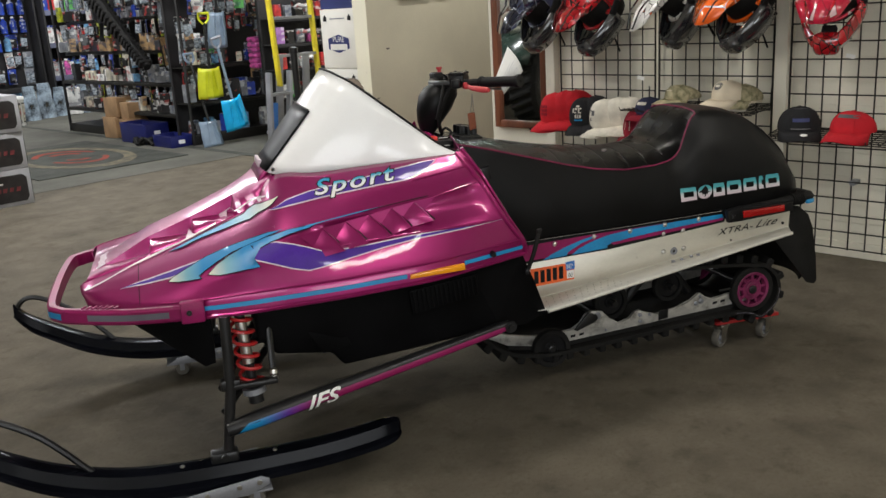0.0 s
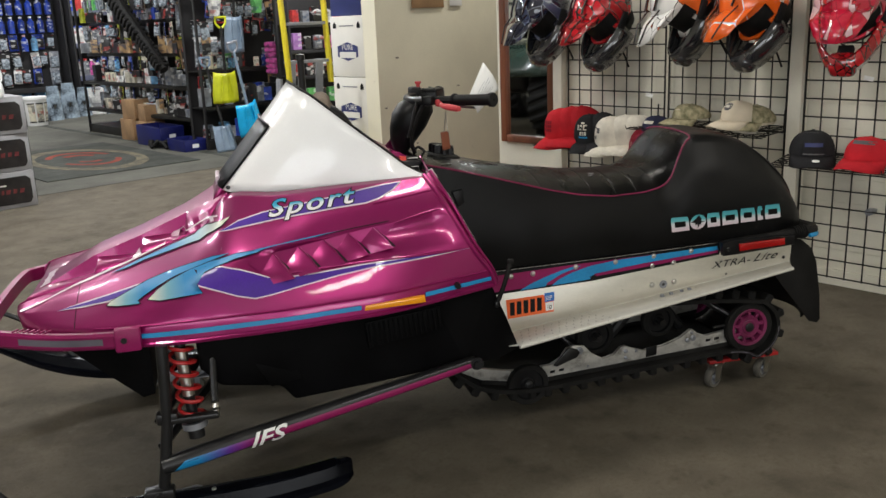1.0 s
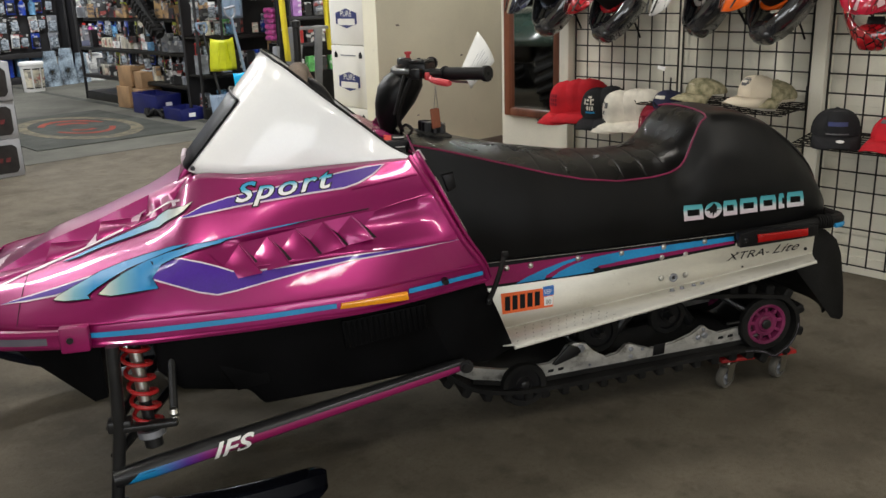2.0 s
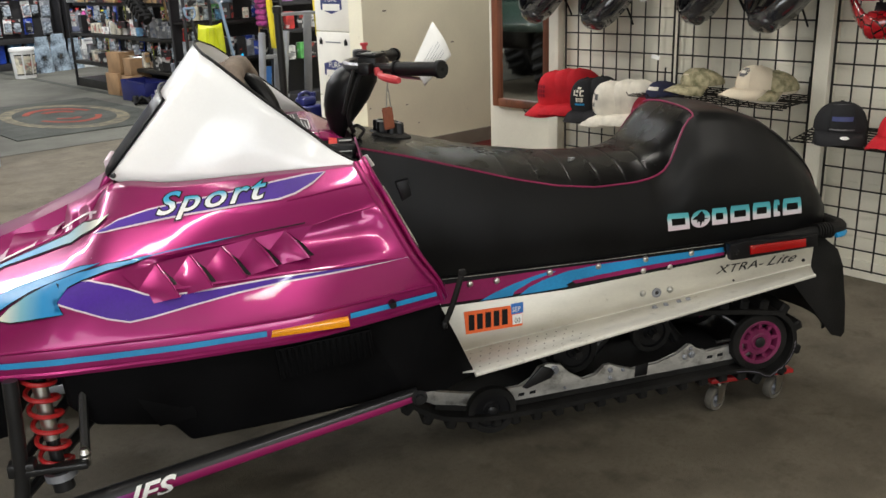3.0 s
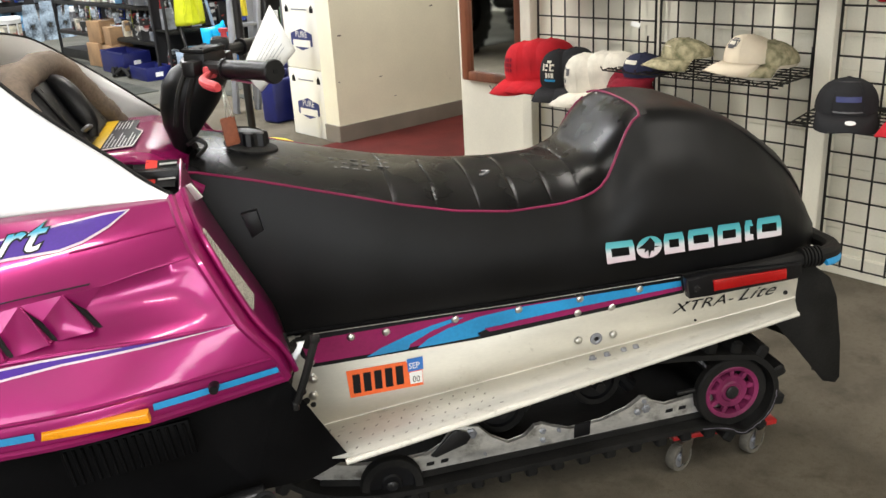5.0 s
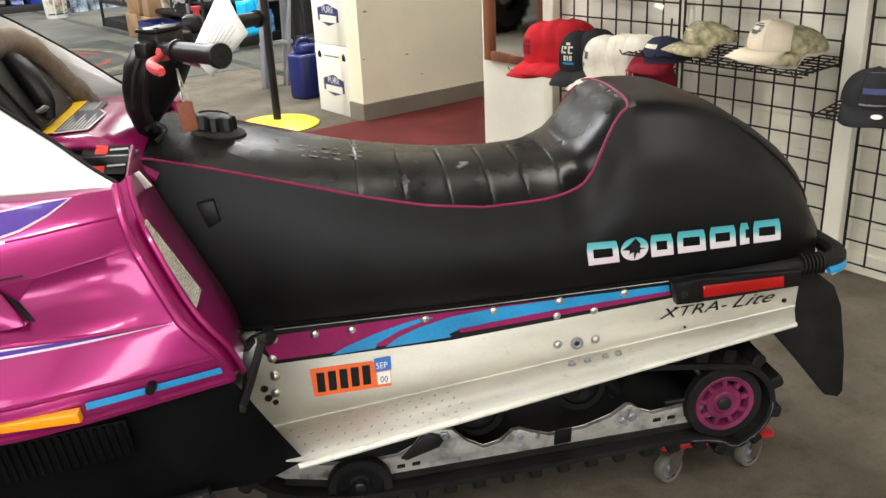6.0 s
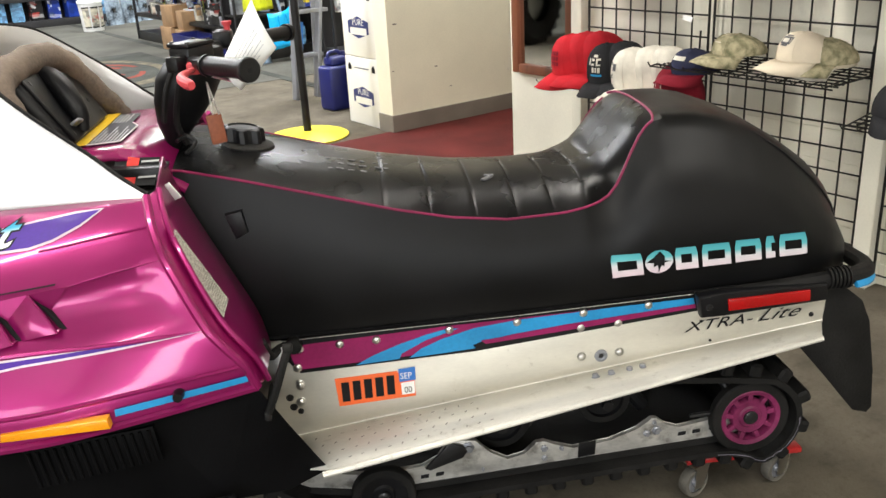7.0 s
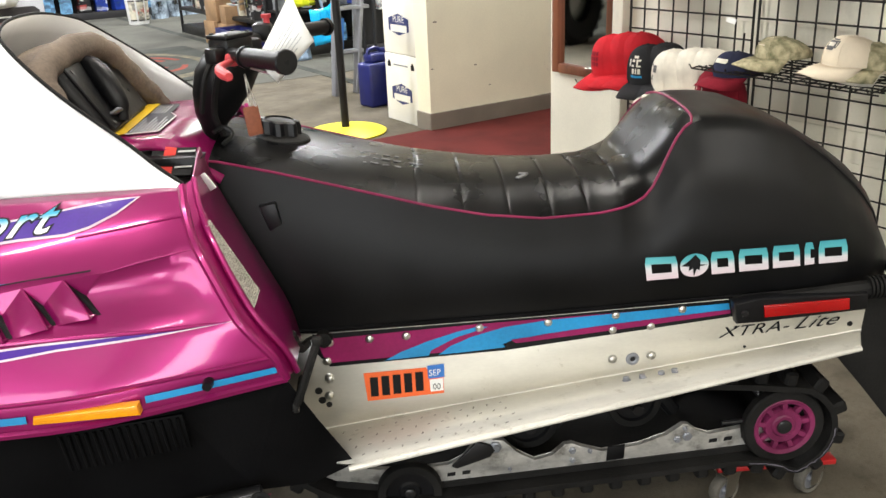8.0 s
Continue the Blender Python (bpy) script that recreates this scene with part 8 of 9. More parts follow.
# ---- rear bumper, reflector, snow flap ----
rear = new("rear_bumper")
rear.parent = sled
b = BM()
tube(b, smooth_line([(0.60, -0.217, 0.503), (0.75, -0.219, 0.512), (0.86, -0.219, 0.521), (0.915, -0.208, 0.521), (0.952, -0.165, 0.516), (0.962, -0.08, 0.510), (0.962, 0.08, 0.510), (0.952, 0.165, 0.516), (0.915, 0.208, 0.521), (0.86, 0.219, 0.523), (0.60, 0.217, 0.503)], 5), 0.017, 10)
part("bumper_tube", b, RUBBER, rear)
b = BM()
tube(b, smooth_line([(0.896, -0.2315, 0.512), (0.922, -0.222, 0.511), (0.950, -0.194, 0.508), (0.968, -0.160, 0.505)], 4), 0.0085, 8, flat=0.6)
part("pinstripe", b, CYAN, rear)
for side in (-1, 1):
    b = BM()
    prism(b, [(0.592, 0.520), (0.640, 0.524), (0.835, 0.523), (0.84, 0.490), (0.640, 0.480), (0.600, 0.478)], side * 0.232 - 0.012, side * 0.232 + 0.012, 0.004)
    hs = part("reflector_housing", b, BLACKP, rear, "black reflector housing")
    b = BM()
    prism(b, [(0.645, 0.513), (0.800, 0.516), (0.802, 0.495), (0.648, 0.490)], side * 0.246 - 0.003, side * 0.246 + 0.003, 0.002)
    part("red_lens", b, REDLENS, hs, "red rectangular reflector lens")
    b = BM()
    lathe(b, [(0.007, 0), (0.005, 0.004), (0, 0.004)], 10, pose(0.612, side * 0.244, 0.499, 90 if side == -1 else -90, 0, 0))
    part("screw", b, DKSTEEL, hs)
    for i in range(6):
        b = BM()
        x = 0.845 + 0.0075 * i
        cyl(b, (x, side * 0.22, 0.523), (x + 0.004, side * 0.22, 0.523), 0.021, seg=14)
        part("grip_rib", b, RUBBER, rear)
b = BM()
rows = []
for x, z, w in ((0.865, 0.490, 0.185), (0.93, 0.455, 0.188), (0.975, 0.40, 0.186), (1.005, 0.32, 0.180), (1.022, 0.24, 0.165), (1.028, 0.205, 0.13)):
    rows.append([Vector((x - 0.012 - 0.05 * abs(k / 4) ** 2, w * k / 4, z)) for k in range(-4, 5)])
grid_faces(b, rows)
fl = part("snow_flap", b, RUBBER, sled, "black rubber snow flap")
fl.modifiers.new("thick", "SOLIDIFY").thickness = 0.005
for side in (-1, 1):
    b = BM()
    prism(b, [(0.830, 0.500), (0.902, 0.488), (0.942, 0.455), (0.962, 0.41), (0.982, 0.30), (0.990, 0.215), (0.980, 0.203), (0.950, 0.212), (0.880, 0.300), (0.815, 0.378)], side * 0.186 - 0.002, side * 0.186 + 0.002, 0.001)
    part("flap_wing", b, RUBBER, sled)

# ---- skid: rails, wheels, track ----
skid = new("suspension_skid")
skid.parent = sled
RAIL = [(-0.205, 0.185), (-0.14, 0.150), (-0.05, 0.133), (0.06, 0.130), (0.366, 0.146), (0.671, 0.163), (0.745, 0.172), (0.75, 0.215), (0.69, 0.208), (0.60, 0.194), (0.572, 0.205), (0.556, 0.222), (0.544, 0.223), (0.515, 0.200), (0.46, 0.181),
        (0.385, 0.173), (0.345, 0.188), (0.325, 0.198), (0.308, 0.196), (0.285, 0.172), (0.25, 0.164), (0.215, 0.185), (0.19, 0.215), (0.155, 0.222), (0.13, 0.215), (0.112, 0.185), (0.08, 0.168), (0.0, 0.165), (-0.06, 0.170), (-0.13, 0.185), (-0.19, 0.205)]
for side in (-1, 1):
    b = BM()
    prism(b, RAIL, side * 0.150 - 0.006, side * 0.150 + 0.006, 0.0015)
    rail = part("rail", b, RAILM, skid, "silver slide rail")
    b = BM()
    prism(b, [(-0.14, 0.152), (-0.05, 0.135), (0.06, 0.132), (0.671, 0.165), (0.74, 0.172), (0.74, 0.160), (0.671, 0.152), (0.06, 0.119), (-0.05, 0.122), (-0.145, 0.14)], side * 0.150 - 0.010, side * 0.150 + 0.010)
    part("slide_runner", b, RUBBER, skid)
    if side == -1:
        # nothing is cut here: small black plates stand for the dark of open slots
        for x, z in ((0.075, 0.143), (0.105, 0.145), (0.63, 0.178), (0.665, 0.182), (0.60, 0.176)):
            b = BM()
            prism(b, [(x, z), (x + 0.016, z + 0.001), (x + 0.017, z + 0.009), (x + 0.001, z + 0.008)], -0.1572, -0.1555)
            part("slot", b, INK, rail)
        for x, z, r in ((0.172, 0.203, 0.010), (0.325, 0.182, 0.006), (0.325, 0.160, 0.005), (0.55, 0.213, 0.004), (0.555, 0.195, 0.008), (0.535, 0.190, 0.006), (0.20, 0.150, 0.003), (0.36, 0.178, 0.004)):
            b = BM()
            lathe(b, [(r * 1.3, 0), (r * 1.3, 0.003), (r * 0.8, 0.005), (r * 0.75, 0.008), (0, 0.008)], 6, pose(x, -0.156, z, 90, 0, 0))
            part("rail_bolt", b, GREYM, rail)
        b = BM()
        prism(b, [(0.135, 0.222), (0.162, 0.212), (0.17, 0.20), (0.16, 0.186), (0.095, 0.165), (0.085, 0.170)], -0.166, -0.158, 0.002)
        part("torsion_arm", b, DKSTEEL, rail)
        b = BM()
        prism(b, [(0.395, 0.185), (0.43, 0.188), (0.428, 0.156), (0.393, 0.153)], -0.160, -0.1565, 0.001)
        part("clip", b, BLACKP, rail)


def wheel(name, cx, cz, r, y, spokes, rimmat):
    w = new(name)
    w.parent = skid
    b = BM()
    lathe(b, [(r * 0.73, -0.012), (r * 0.96, -0.012), (r, -0.008), (r, 0.008), (r * 0.96, 0.012), (r * 0.73, 0.012)], 36, pose(cx, y, cz, 90, 0, 0))
    part("tyre", b, RUBBER, w)
    b = BM()
    if spokes:
        lathe(b, [(r * 0.76, -0.010), (r * 0.76, 0.012), (r * 0.74, 0.0135), (r * 0.64, 0.011), (r * 0.62, 0.004), (r * 0.62, -0.010), (r * 0.76, -0.010)], 36, pose(cx, y, cz, 90, 0, 0))
        lathe(b, [(0, 0.010), (r * 0.26, 0.010), (r * 0.30, 0.007), (r * 0.44, 0.008), (r * 0.47, 0.004), (r * 0.47, -0.008), (0, -0.008)], 28, pose(cx, y, cz, 90, 0, 0))
        for k in range(spokes):
            a = 2 * math.pi * (k + 0.3) / spokes
            box(b, (r * 0.545, 0, 0.003), (r * 0.20, r * 0.12, 0.012), pose(cx, y, cz, 90, 0, 0) @ pose(0, 0, 0, 0, 0, math.degrees(a)), 0.001)
    else:
        lathe(b, [(0, 0.006), (r * 0.30, 0.007), (r * 0.36, 0.003), (r * 0.70, 0.004), (r * 0.76, 0.009), (r * 0.76, -0.009), (0, -0.009)], 32, pose(cx, y, cz, 90, 0, 0))
    part("rim", b, rimmat, w)
    if spokes:
        # plain black disc behind the spokes fills the gaps between them
        b = BM()
        lathe(b, [(r * 0.70, -0.006), (0, -0.006)], 28, pose(cx, y + 0.008, cz, 90, 0, 0))
        part("rim_web", b, INK, w)
    b = BM()
    lathe(b, [(r * 0.19, 0.008), (r * 0.18, 0.013), (r * 0.14, 0.0145), (0, 0.0145)], 12, pose(cx, y, cz, 90, 0, 0))
    part("axle_nut", b, DKSTEEL, w)


wheel("rear_wheel", 0.741, 0.214, 0.081, -0.168, 9, WHEELP)
wheel("rear_wheel", 0.741, 0.214, 0.081, 0.168, 9, WHEELP)
wheel("idler_wheel", 0.0, 0.125, 0.064, -0.168, 0, BLACKP)
wheel("idler_wheel", 0.0, 0.125, 0.064, 0.168, 0, BLACKP)
for x, z, r in ((0.245, 0.225, 0.062), (0.46, 0.250, 0.055)):
    wheel("carrier_wheel", x, z, r, -0.10, 0, BLACKP)
    wheel("carrier_wheel", x, z, r, 0.10, 0, BLACKP)
for x, z, w, r in ((0.746, 0.214, 0.178, 0.010), (0.245, 0.225, 0.14, 0.011), (0.46, 0.250, 0.14, 0.011), (0.172, 0.203, 0.14, 0.012)):
    b = BM()
    cyl(b, (x, -w, z), (x, w, z), r, seg=10)
    part("axle", b, DKSTEEL, skid)
b = BM()
cyl(b, (0.62, -0.164, 0.224), (0.665, -0.164, 0.226), 0.0045, seg=8)
part("adjuster_bolt", b, DKSTEEL, skid)
for x0, z0, x1, z1 in ((0.20, 0.21, 0.02, 0.36), (0.55, 0.21, 0.40, 0.40), (0.30, 0.20, 0.46, 0.38)):
    for yy in (-0.08, 0.08):
        b = BM()
        cyl(b, (x0, yy, z0), (x1, yy, z1), 0.016, seg=10)
        part("swing_arm", b, DKSTEEL, skid)
b = BM()
coil = [(0.42 + 0.13 * t, 0.028 * math.cos(2 * math.pi * 8 * t), 0.30 + 0.028 * math.sin(2 * math.pi * 8 * t)) for t in [i / 96 for i in range(97)]]
tube(b, coil, 0.006, 6)
part("rear_spring", b, DKSTEEL, skid)
# the drive belt's loop
PATHT = [(0.06, 0.110), (0.366, 0.127), (0.671, 0.144)]
for k in range(9):
    a = radians(-80 + 20 * k)
    PATHT.append((0.746 + 0.092 * math.cos(a), 0.209 + 0.092 * math.sin(a)))
PATHT += [(0.60, 0.320), (0.40, 0.330), (0.20, 0.335), (0.0, 0.350), (-0.12, 0.360), (-0.22, 0.330), (-0.26, 0.27), (-0.235, 0.205), (-0.155, 0.140), (-0.06, 0.115)]
belt = smooth_line([(x, 0, z) for x, z in PATHT], 5, True)
track = new("track")
track.parent = sled
b = BM()
rings = []
N = len(belt)
for i, p in enumerate(belt):
    t = (belt[(i + 1) % N] - belt[i - 1]).normalized()
    nrm = Vector((t.z, 0, -t.x))
    rings.append([b.verts.new(p + nrm * o + Vector((0, y, 0))) for o, y in ((0.006, -0.19), (0.006, 0.19), (-0.006, 0.19), (-0.006, -0.19))])
for i in range(N):
    a, c = rings[i], rings[(i + 1) % N]
    for j in range(4):
        b.faces.new((a[j], a[(j + 1) % 4], c[(j + 1) % 4], c[j]))
part("belt", b, RUBBER, track, "worn black rubber track belt")
dist, want = 0.0, 0.0
lug_me = None
for i in range(N):
    p, q = belt[i], belt[(i + 1) % N]
    L = (q - p).length
    while want < dist + L:
        f = (want - dist) / L
        c = p.lerp(q, f)
        t = (q - p).normalized()
        ang = math.degrees(math.atan2(t.z, t.x))
        if lug_me is None:
            b = BM()
            for yy in (-0.125, 0.0, 0.125):
                box(b, (0, yy, -0.015), (0.026 if yy else 0.022, 0.116, 0.034 if yy else 0.028), None, 0.005, 1)
            lug_me = mesh_from("lug", b, RUBBER)
        o = new("lug", lug_me)
        o.parent = track
        o.matrix_local = pose(c.x, 0, c.z, 0, -ang, 0)
        want += 0.058
    dist += L
b = BM()
rnd_f = random.Random(4)
edge = [p + Vector((0, -0.1905, 0.001)) for p in belt if p.x > 0.66 and p.z < 0.215]
edge.sort(key=lambda p: math.atan2(p.z - 0.25, p.x - 0.70))
edge = [p + Vector((rnd_f.uniform(0, 0.002), -0.001, rnd_f.uniform(-0.002, 0.002))) for p in edge]
tube(b, edge, [rnd_f.uniform(0.0004, 0.0015) for p in edge], 4)
part("frayed_edge", b, GREYREF, track, "frayed grey cord at the belt edge")

# ---- front suspension and skis ----
ARMFADE = ramp_mat("arm_fade", [(0.0, (0.008, 0.24, 0.50)), (0.12, (0.010, 0.20, 0.46)), (0.24, (0.10, 0.03, 0.26)), (0.36, (0.25, 0.010, 0.090))], 0, -1.02, -0.42)
for side in (-1, 1):
    fs = new("front_suspension")
    fs.parent = sled
    y = side
    b = BM()
    tube(b, [(-1.002, y * 0.478, 0.492), (-1.005, y * 0.485, 0.40), (-1.010, y * 0.49, 0.30), (-1.036, y * 0.49, 0.125)], 0.014, 12)
    box(b, (-1.008, y * 0.482, 0.315), (0.05, 0.034, 0.028), None, 0.006)
    part("spindle", b, DKSTEEL, fs)
    b = BM()
    cyl(b, (-0.966, y * 0.435, 0.50), (-0.950, y * 0.455, 0.265), 0.013, seg=14)
    cyl(b, (-0.951, y * 0.455, 0.285), (-0.947, y * 0.458, 0.245), 0.020, seg=14)
    part("shock_body", b, DKSTEEL, fs, "black shock absorber body")
    b = BM()
    cyl(b, (-0.9635, y * 0.4375, 0.46), (-0.956, y * 0.448, 0.35), 0.0145, seg=14)
    part("shock_shaft", b, STEEL, fs, "chrome shock absorber shaft")
    b = BM()
    cyl(b, (-0.9505, y * 0.455, 0.285), (-0.949, y * 0.456, 0.270), 0.030, seg=18)
    part("spring_seat", b, GREYM, fs)
    b = BM()
    coil = []
    for i in range(145):
        t = i / 144
        a = 2 * math.pi * 6.5 * t
        c = Vector((-0.966, y * 0.435, 0.495)).lerp(Vector((-0.951, y * 0.455, 0.288)), t)
        coil.append(c + Vector((0.028 * math.cos(a), 0.028 * math.sin(a), 0)))
    tube(b, coil, 0.0048, 7)
    part("coil_spring", b, REDPAINT, fs, "red coil spring")
    b = BM()
    tube(b, smooth_line([(-0.89, y * 0.40, 0.48), (-0.895, y * 0.43, 0.40), (-0.898, y * 0.465, 0.312)], 4), 0.009, 8)
    box(b, (-0.955, y * 0.487, 0.308), (0.13, 0.026, 0.014), None, 0.004)
    part("steering_arm", b, DKSTEEL, fs)
    b = BM()
    lathe(b, [(0, -0.02), (0.008, -0.018), (0.010, -0.006), (0.007, 0), (0.011, 0.008), (0.008, 0.018), (0, 0.02)], 12, pose(-0.897, y * 0.476, 0.316))
    part("tie_rod_end", b, STEEL, fs, "chrome ball joint")
    # trailing arm with its printed sleeve
    A, C = Vector((-1.030, y * 0.505, 0.201)), Vector((-0.235, y * 0.425, 0.328))
    d = (C - A).normalized()
    up = Vector((0, 0, 1)) - d * d.z
    up.normalize()
    b = BM()
    tube(b, [A, A.lerp(C, 0.1), A.lerp(C, 0.3), A.lerp(C, 0.95), C], [0.019, 0.023, 0.022, 0.017, 0.014], 14)
    arm = part("trailing_arm", b, DKSTEEL, fs, "black trailing arm with magenta and cyan print")
    b = BM()
    cyl(b, C + Vector((0, -0.02 * y * -1, 0)), C + Vector((0, 0.022 * y, 0)), 0.017, seg=16)
    cyl(b, C + Vector((0, 0.022 * y, 0)), C + Vector((0, 0.030 * y, 0)), 0.010, seg=6)
    part("pivot_bolt", b, DKSTEEL, arm)
    if side == -1:
        def arm_band(s0, s1, h0, h1, name, material, out=0.0008, sk=0.0):
            b = BM()
            bands = [[] for _ in range(7)]
            for i in range(13):
                s = s0 + (s1 - s0) * i / 12
                r = lerp_tab([(0, 0.019), (0.1, 0.023), (0.3, 0.022), (0.95, 0.017), (1, 0.014)], s) + out
                for k, row in enumerate(bands):
                    h = h0 + (h1 - h0) * k / 6
                    a = math.asin(max(-1, min(1, h)))
                    row.append(A.lerp(C, s) + d * (sk * k / 6) + up * (r * math.sin(a)) + Vector((0, -r * math.cos(a), 0)))
            grid_faces(b, bands)
            return part(name, b, material, arm)
        arm_band(0.03, 0.985, -0.60, 0.30, "sleeve_print", ARMFADE, 0.0012, 0.03)
        # thin grey band painted as the highlight along the arm's top
        arm_band(0.55, 0.985, 0.62, 0.66, "painted_highlight", GREYREF)
        b = text_bm("IFS", 0.050, 0.42, 1.42, 1.0, 0.001)
        for k in range(1, 12):
            bmesh.ops.bisect_plane(b, geom=b.verts[:] + b.edges[:] + b.faces[:], plane_co=(0, 0, 0.004 * k), plane_no=(0, 0, 1))
        bmesh.ops.triangulate(b, faces=b.faces[:])
        for v in b.verts:
            s = 0.252 + v.co.x / (C - A).length
            r = 0.0250
            h = (v.co.z - 0.0175) / r
            a = math.asin(max(-0.95, min(0.95, h)))
            v.co = A.lerp(C, s) + up * (r * math.sin(a)) + Vector((0, -r * math.cos(a) - 0.006, 0))
        part("lettering", b, WHITEL, arm)
    b = BM()
    cyl(b, (-1.03, y * 0.47, 0.235), (-0.80, y * 0.10, 0.36), 0.011, seg=8)
    cyl(b, (-1.03, y * 0.47, 0.30), (-0.86, y * 0.10, 0.42), 0.011, seg=8)
    part("radius_rod", b, DKSTEEL, fs)
    # ski
    ski = new("ski")
    ski.parent = sled
    yc = y * 0.495
    ST = [(-1.66, 0.290, 0.275, 0.030), (-1.615, 0.245, 0.225, 0.048), (-1.55, 0.205, 0.185, 0.060), (-1.45, 0.152, 0.128, 0.065), (-1.33, 0.112, 0.086, 0.066), (-1.20, 0.092, 0.064, 0.066), (-1.0, 0.086, 0.060, 0.066), (-0.80, 0.090, 0.066, 0.064), (-0.68, 0.102, 0.078, 0.060), (-0.63, 0.110, 0.085, 0.056), (-0.603, 0.113, 0.091, 0.046), (-0.589, 0.110, 0.097, 0.032), (-0.583, 0.104, 0.100, 0.016)]
    b = BM()
    rows = []
    for x, zt, zb_, w in ST:
        k = [(-w, zb_ + 0.012), (-w * 0.97, zt), (-w * 0.55, zt + 0.002), (-w * 0.42, zt + 0.030), (0, zt + 0.036), (w * 0.42, zt + 0.030), (w * 0.55, zt + 0.002), (w * 0.97, zt), (w, zb_ + 0.012), (w * 0.5, zb_), (0, zb_ - 0.006), (-w * 0.5, zb_), (-w, zb_ + 0.012)]
        rows.append([Vector((x, yc + a, c)) for a, c in k])
    rows = [list(r) for r in zip(*[smooth_line(c, 4) for c in zip(*rows)])]
    grid_faces(b, rows)
    b.faces.new([b.verts.new(p) for p in rows[0][:-1]])
    b.faces.new([b.verts.new(p) for p in rows[-1][:-1]])
    bmesh.ops.remove_doubles(b, verts=b.verts, dist=0.0004)
    part("ski_body", b, SKI, ski, "glossy black plastic ski", angle=28)
    b = BM()
    tube(b, smooth_line([(-1.635, yc, 0.275), (-1.648, yc, 0.312), (-1.612, yc, 0.340), (-1.555, yc, 0.325), (-1.46, yc, 0.262), (-1.37, yc, 0.160), (-1.345, yc, 0.130)], 5), 0.0085, 8)
    part("ski_loop", b, DKSTEEL, ski)
    b = BM()
    box(b, (-1.045, yc, 0.128), (0.07, 0.040, 0.03), None, 0.006)
    cyl(b, (-1.045, yc - 0.030, 0.132), (-1.045, yc + 0.030, 0.132), 0.009, seg=10)
    part("ski_saddle", b, DKSTEEL, ski)
    for x in (-1.28, -1.15, -0.92):
        b = BM()
        lathe(b, [(0.006, 0), (0.005, 0.004), (0, 0.005)], 8, pose(x, yc - 0.02, 0.128 - 0.02 * (x < -1.2)))
        part("ski_bolt", b, STEEL, ski)

# ---- dollies under skis and track ----
def caster(parent, x, y, r=0.034, z0=None, turn=0.0):
    top_ = z0 if z0 else 2 * r + 0.012
    c = new("caster")
    c.parent = parent
    b = BM()
    lathe(b, [(r * 0.7, -0.011), (r * 0.95, -0.011), (r, -0.006), (r, 0.006), (r * 0.95, 0.011), (r * 0.7, 0.011)], 24, pose(x, y, r, 90, 0, turn))
    part("caster_tyre", b, CASTERR, c)
    b = BM()
    lathe(b, [(r * 0.7, 0.008), (r * 0.3, 0.005), (r * 0.25, 0.012), (0, 0.012), ], 18, pose(x, y, r, 90, 0, turn))
    lathe(b, [(r * 0.7, -0.008), (r * 0.3, -0.005), (r * 0.25, -0.012), (0, -0.012), ], 18, pose(x, y, r, 90, 0, turn))
    part("caster_hub", b, GREYM, c)
    b = BM()
    for s in (-1, 1):
        vs = []
        bb = BM()
        prism(bb, [(-0.010, -0.012), (0.012, -0.012), (0.030, 0.040), (-0.006, 0.044)], s * 0.015 - 0.0012, s * 0.015 + 0.0012)
        me = bpy.data.meshes.new("t")
        bmesh.ops.transform(bb, matrix=pose(x, y, r, 0, 0, turn), verts=bb.verts)
        bb.to_mesh(me)
        bb.free()
        b.from_mesh(me)
        bpy.data.meshes.remove(me)
    box(b, (0.012, 0, 0.042), (0.05, 0.034, 0.004), pose(x, y, r, 0, 0, turn))
    cyl(b, (x + 0.01, y, r + 0.04), (x + 0.01, y, top_), 0.007, seg=8)
    part("caster_fork", b, STEEL, c)


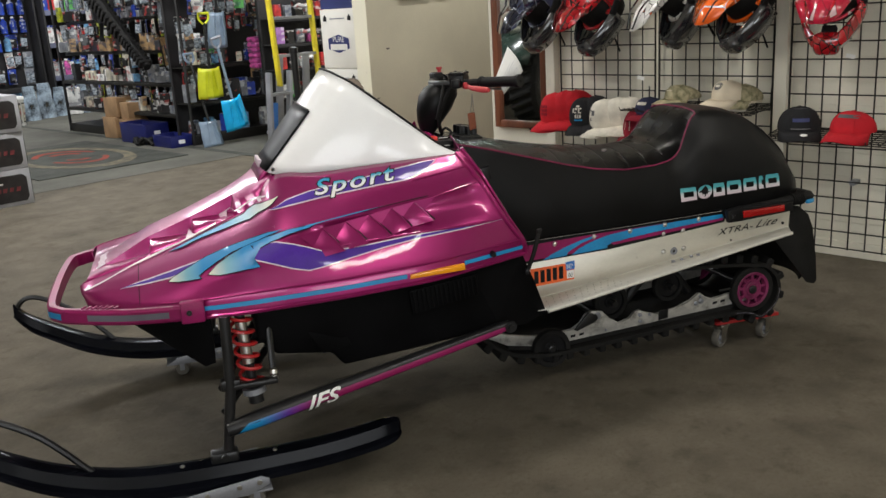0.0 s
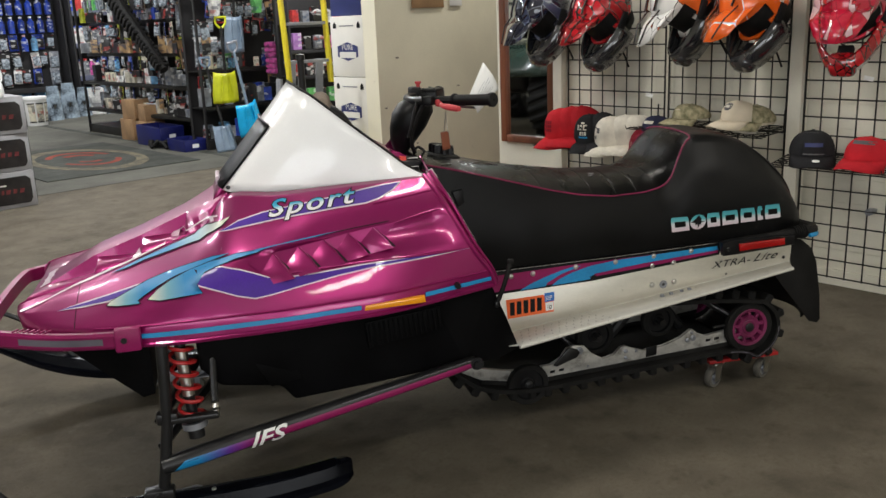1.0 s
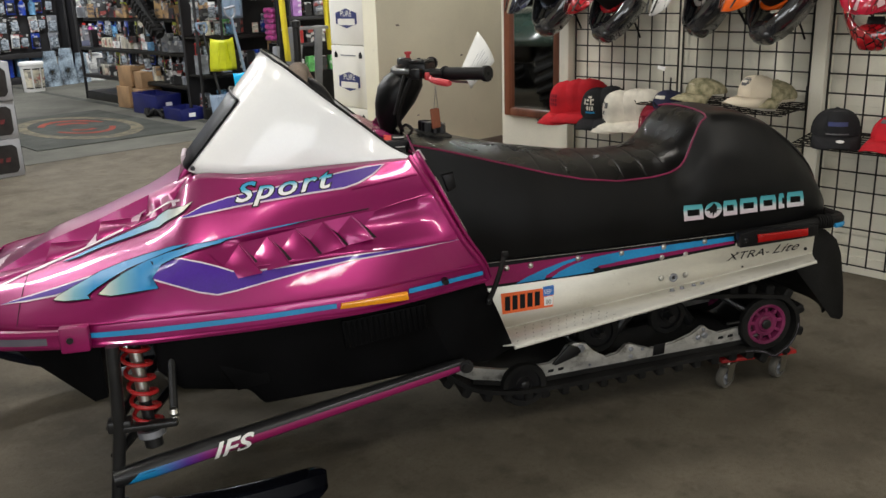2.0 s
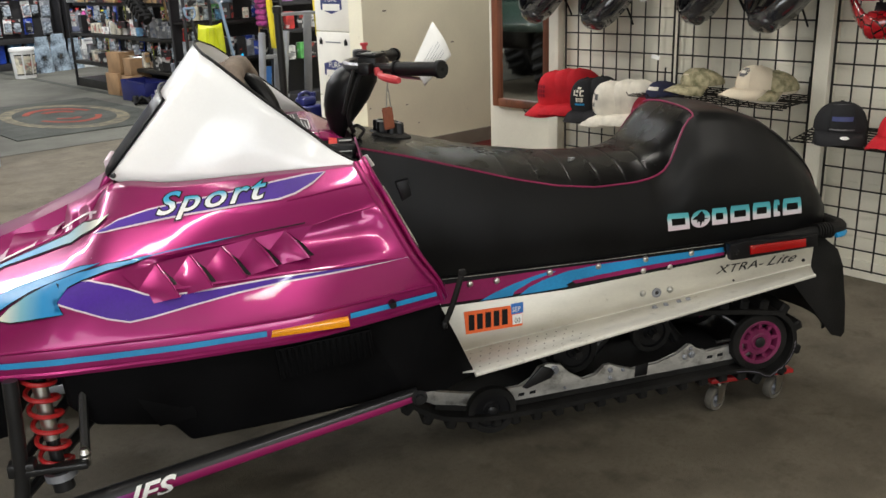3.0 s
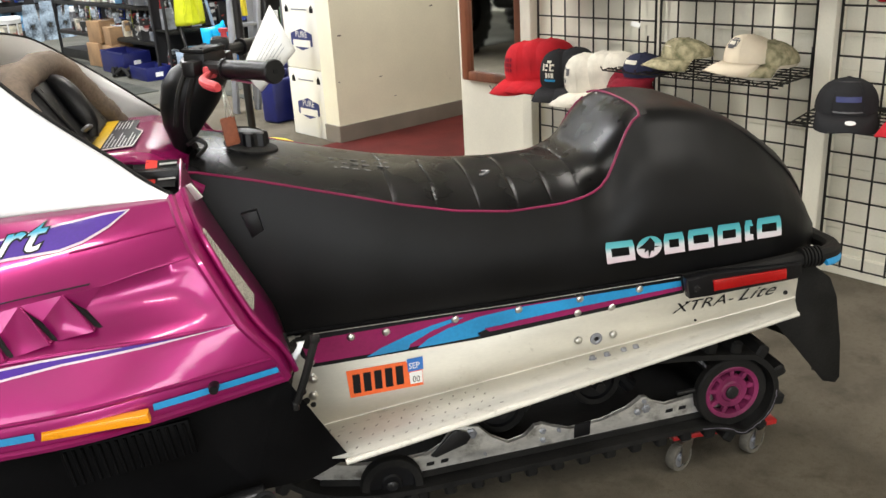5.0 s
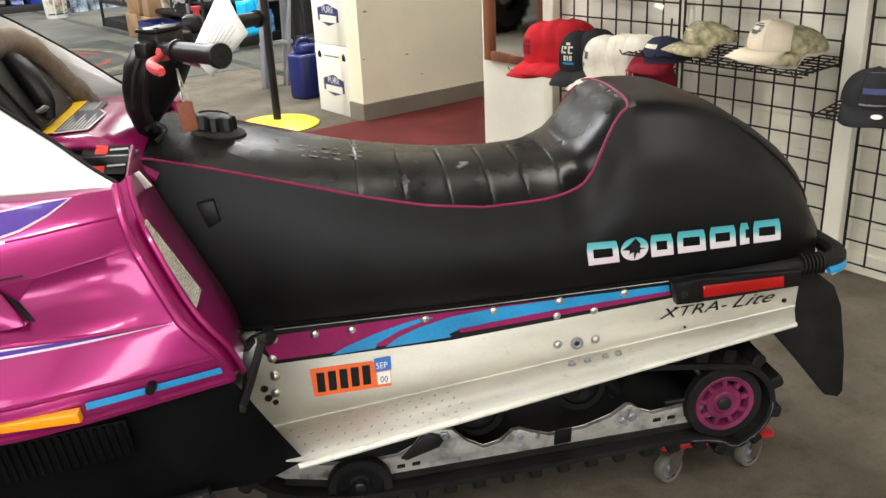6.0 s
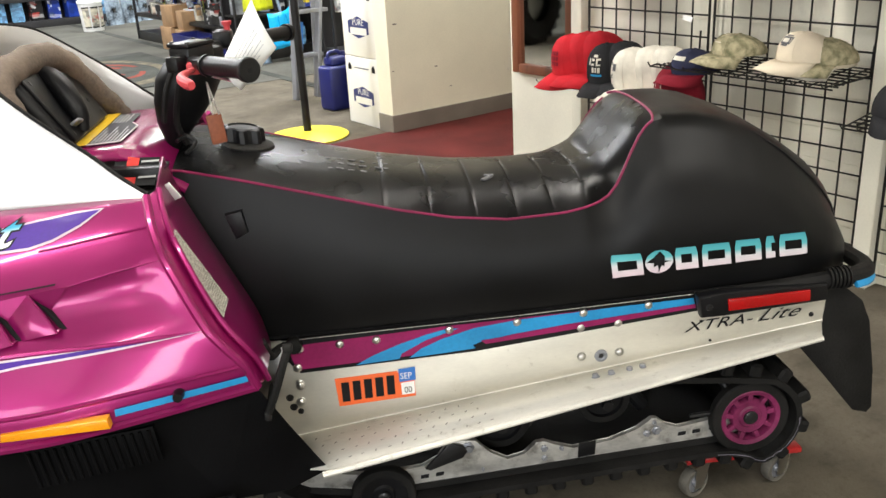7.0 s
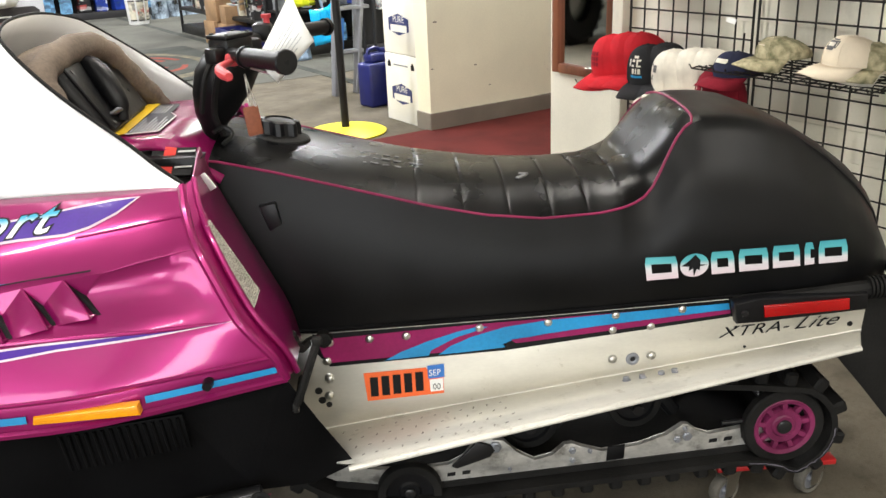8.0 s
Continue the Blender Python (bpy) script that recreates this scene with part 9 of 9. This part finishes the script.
rd = thing("track_dolly", "red steel track dolly on small casters", "dolly", group="dollies")
b = BM()
for yy in (-0.12, 0.12):
    box(b, (0.758, yy, 0.091), (0.25, 0.03, 0.012), None, 0.002)
for xx in (0.665, 0.845):
    box(b, (xx, 0, 0.0905), (0.03, 0.25, 0.011), None, 0.002)
part("dolly_frame", b, REDPAINT, rd)
for xx, yy in ((0.655, -0.118), (0.845, -0.100), (0.655, 0.118), (0.845, 0.118)):
    caster(rd, xx, yy, 0.034, 0.0855, 25)
for side in (-1, 1):
    sd = thing("ski_dolly", "grey steel ski dolly with caster wheels", "dolly", group="dollies")
    yc = side * 0.495
    b = BM()
    box(b, (-1.07, yc, 0.050), (0.26, 0.155, 0.005), None, 0.001)
    prism(b, [(-1.20, 0.052), (-1.16, 0.074), (-0.965, 0.094), (-0.945, 0.085), (-0.945, 0.070), (-1.0, 0.048)], yc - 0.083, yc - 0.079, 0.001)
    prism(b, [(-1.20, 0.052), (-1.16, 0.074), (-0.965, 0.094), (-0.945, 0.085), (-0.945, 0.070), (-1.0, 0.048)], yc + 0.079, yc + 0.083, 0.001)
    part("cradle", b, GREYM, sd)
    for xx in (-1.10, -1.02, -0.97):
        b = BM()
        lathe(b, [(0.007, 0), (0.007, 0.003), (0, 0.004)], 8, pose(xx, yc - 0.083, 0.075 + 0.08 * (xx + 1.02), 90, 0, 0))
        part("bolt", b, STEEL, sd)
    for xx, dy in ((-1.15, -0.05), (-1.15, 0.05), (-0.98, -0.05), (-0.98, 0.05)):
        b = BM()
        lathe(b, [(0, -0.010), (0.020, -0.010), (0.0225, -0.006), (0.0225, 0.006), (0.020, 0.010), (0, 0.010)], 18, pose(xx, yc + dy, 0.0225, 90, 0, 0))
        part("wheel", b, CASTERR, sd)
        for s in (-1, 1):
            b = BM()
            box(b, (xx, yc + dy + s * 0.0125, 0.034), (0.016, 0.002, 0.030), None, 0.0005)
            part("fork_plate", b, GREYM, sd)

# things that hang from the bar and sit on the tank
tagp = thing("price_tag", "curled white paper price tag tied to the handlebar", "tag")
b = BM()
rows = []
for i in range(9):
    s = i / 8
    row = []
    for j in range(7):
        w = j / 6
        px = Vector((-0.186, 0, 0.992)).lerp(Vector((-0.132, 0, 1.082)), w)
        qx = Vector((-0.160, 0, 0.952)).lerp(Vector((-0.100, 0, 1.012)), w)
        p = px.lerp(qx, s)
        p.y = -0.26 - 0.020 * math.sin(math.pi * s) + 0.03 * w * (1 - s)
        row.append(p)
    rows.append(row)
grid_faces(b, rows)
sheet = part("sheet", b, PAPER, tagp)
sheet.modifiers.new("thick", "SOLIDIFY").thickness = 0.0008
for i in range(7):
    b = BM()
    s = 0.30 + 0.085 * i
    k = min(int(s * 8), 7)
    pts = [rows[k][j].lerp(rows[k + 1][j], s * 8 - k) + Vector((0.0006, -0.0016, 0.0003)) for j in range(1 + i % 2, 6 - (i % 3 == 0))]
    tube(b, pts, 0.00045, 4)
    part("print_line", b, GREYM, tagp)
kt = thing("key_tag", "brown leather key tag on a bead chain", "key tag")
b = BM()
box(b, (0, 0, 0), (0.026, 0.004, 0.050), pose(-0.222, -0.150, 0.872, 0, -6, 20), 0.003)
part("leather_tag", b, LEATHER, kt)
b = BM()
for i in range(16):
    s = i / 15
    for o in (-0.006, 0.006):
        lathe(b, [(0, -0.0022), (0.0022, 0), (0, 0.0022)], 6, pose(-0.220 - 0.004 * s + o * (1 - s) * 0.8, -0.150 - 0.02 * s, 0.897 + 0.055 * s))
part("bead_chain", b, STEEL, kt)
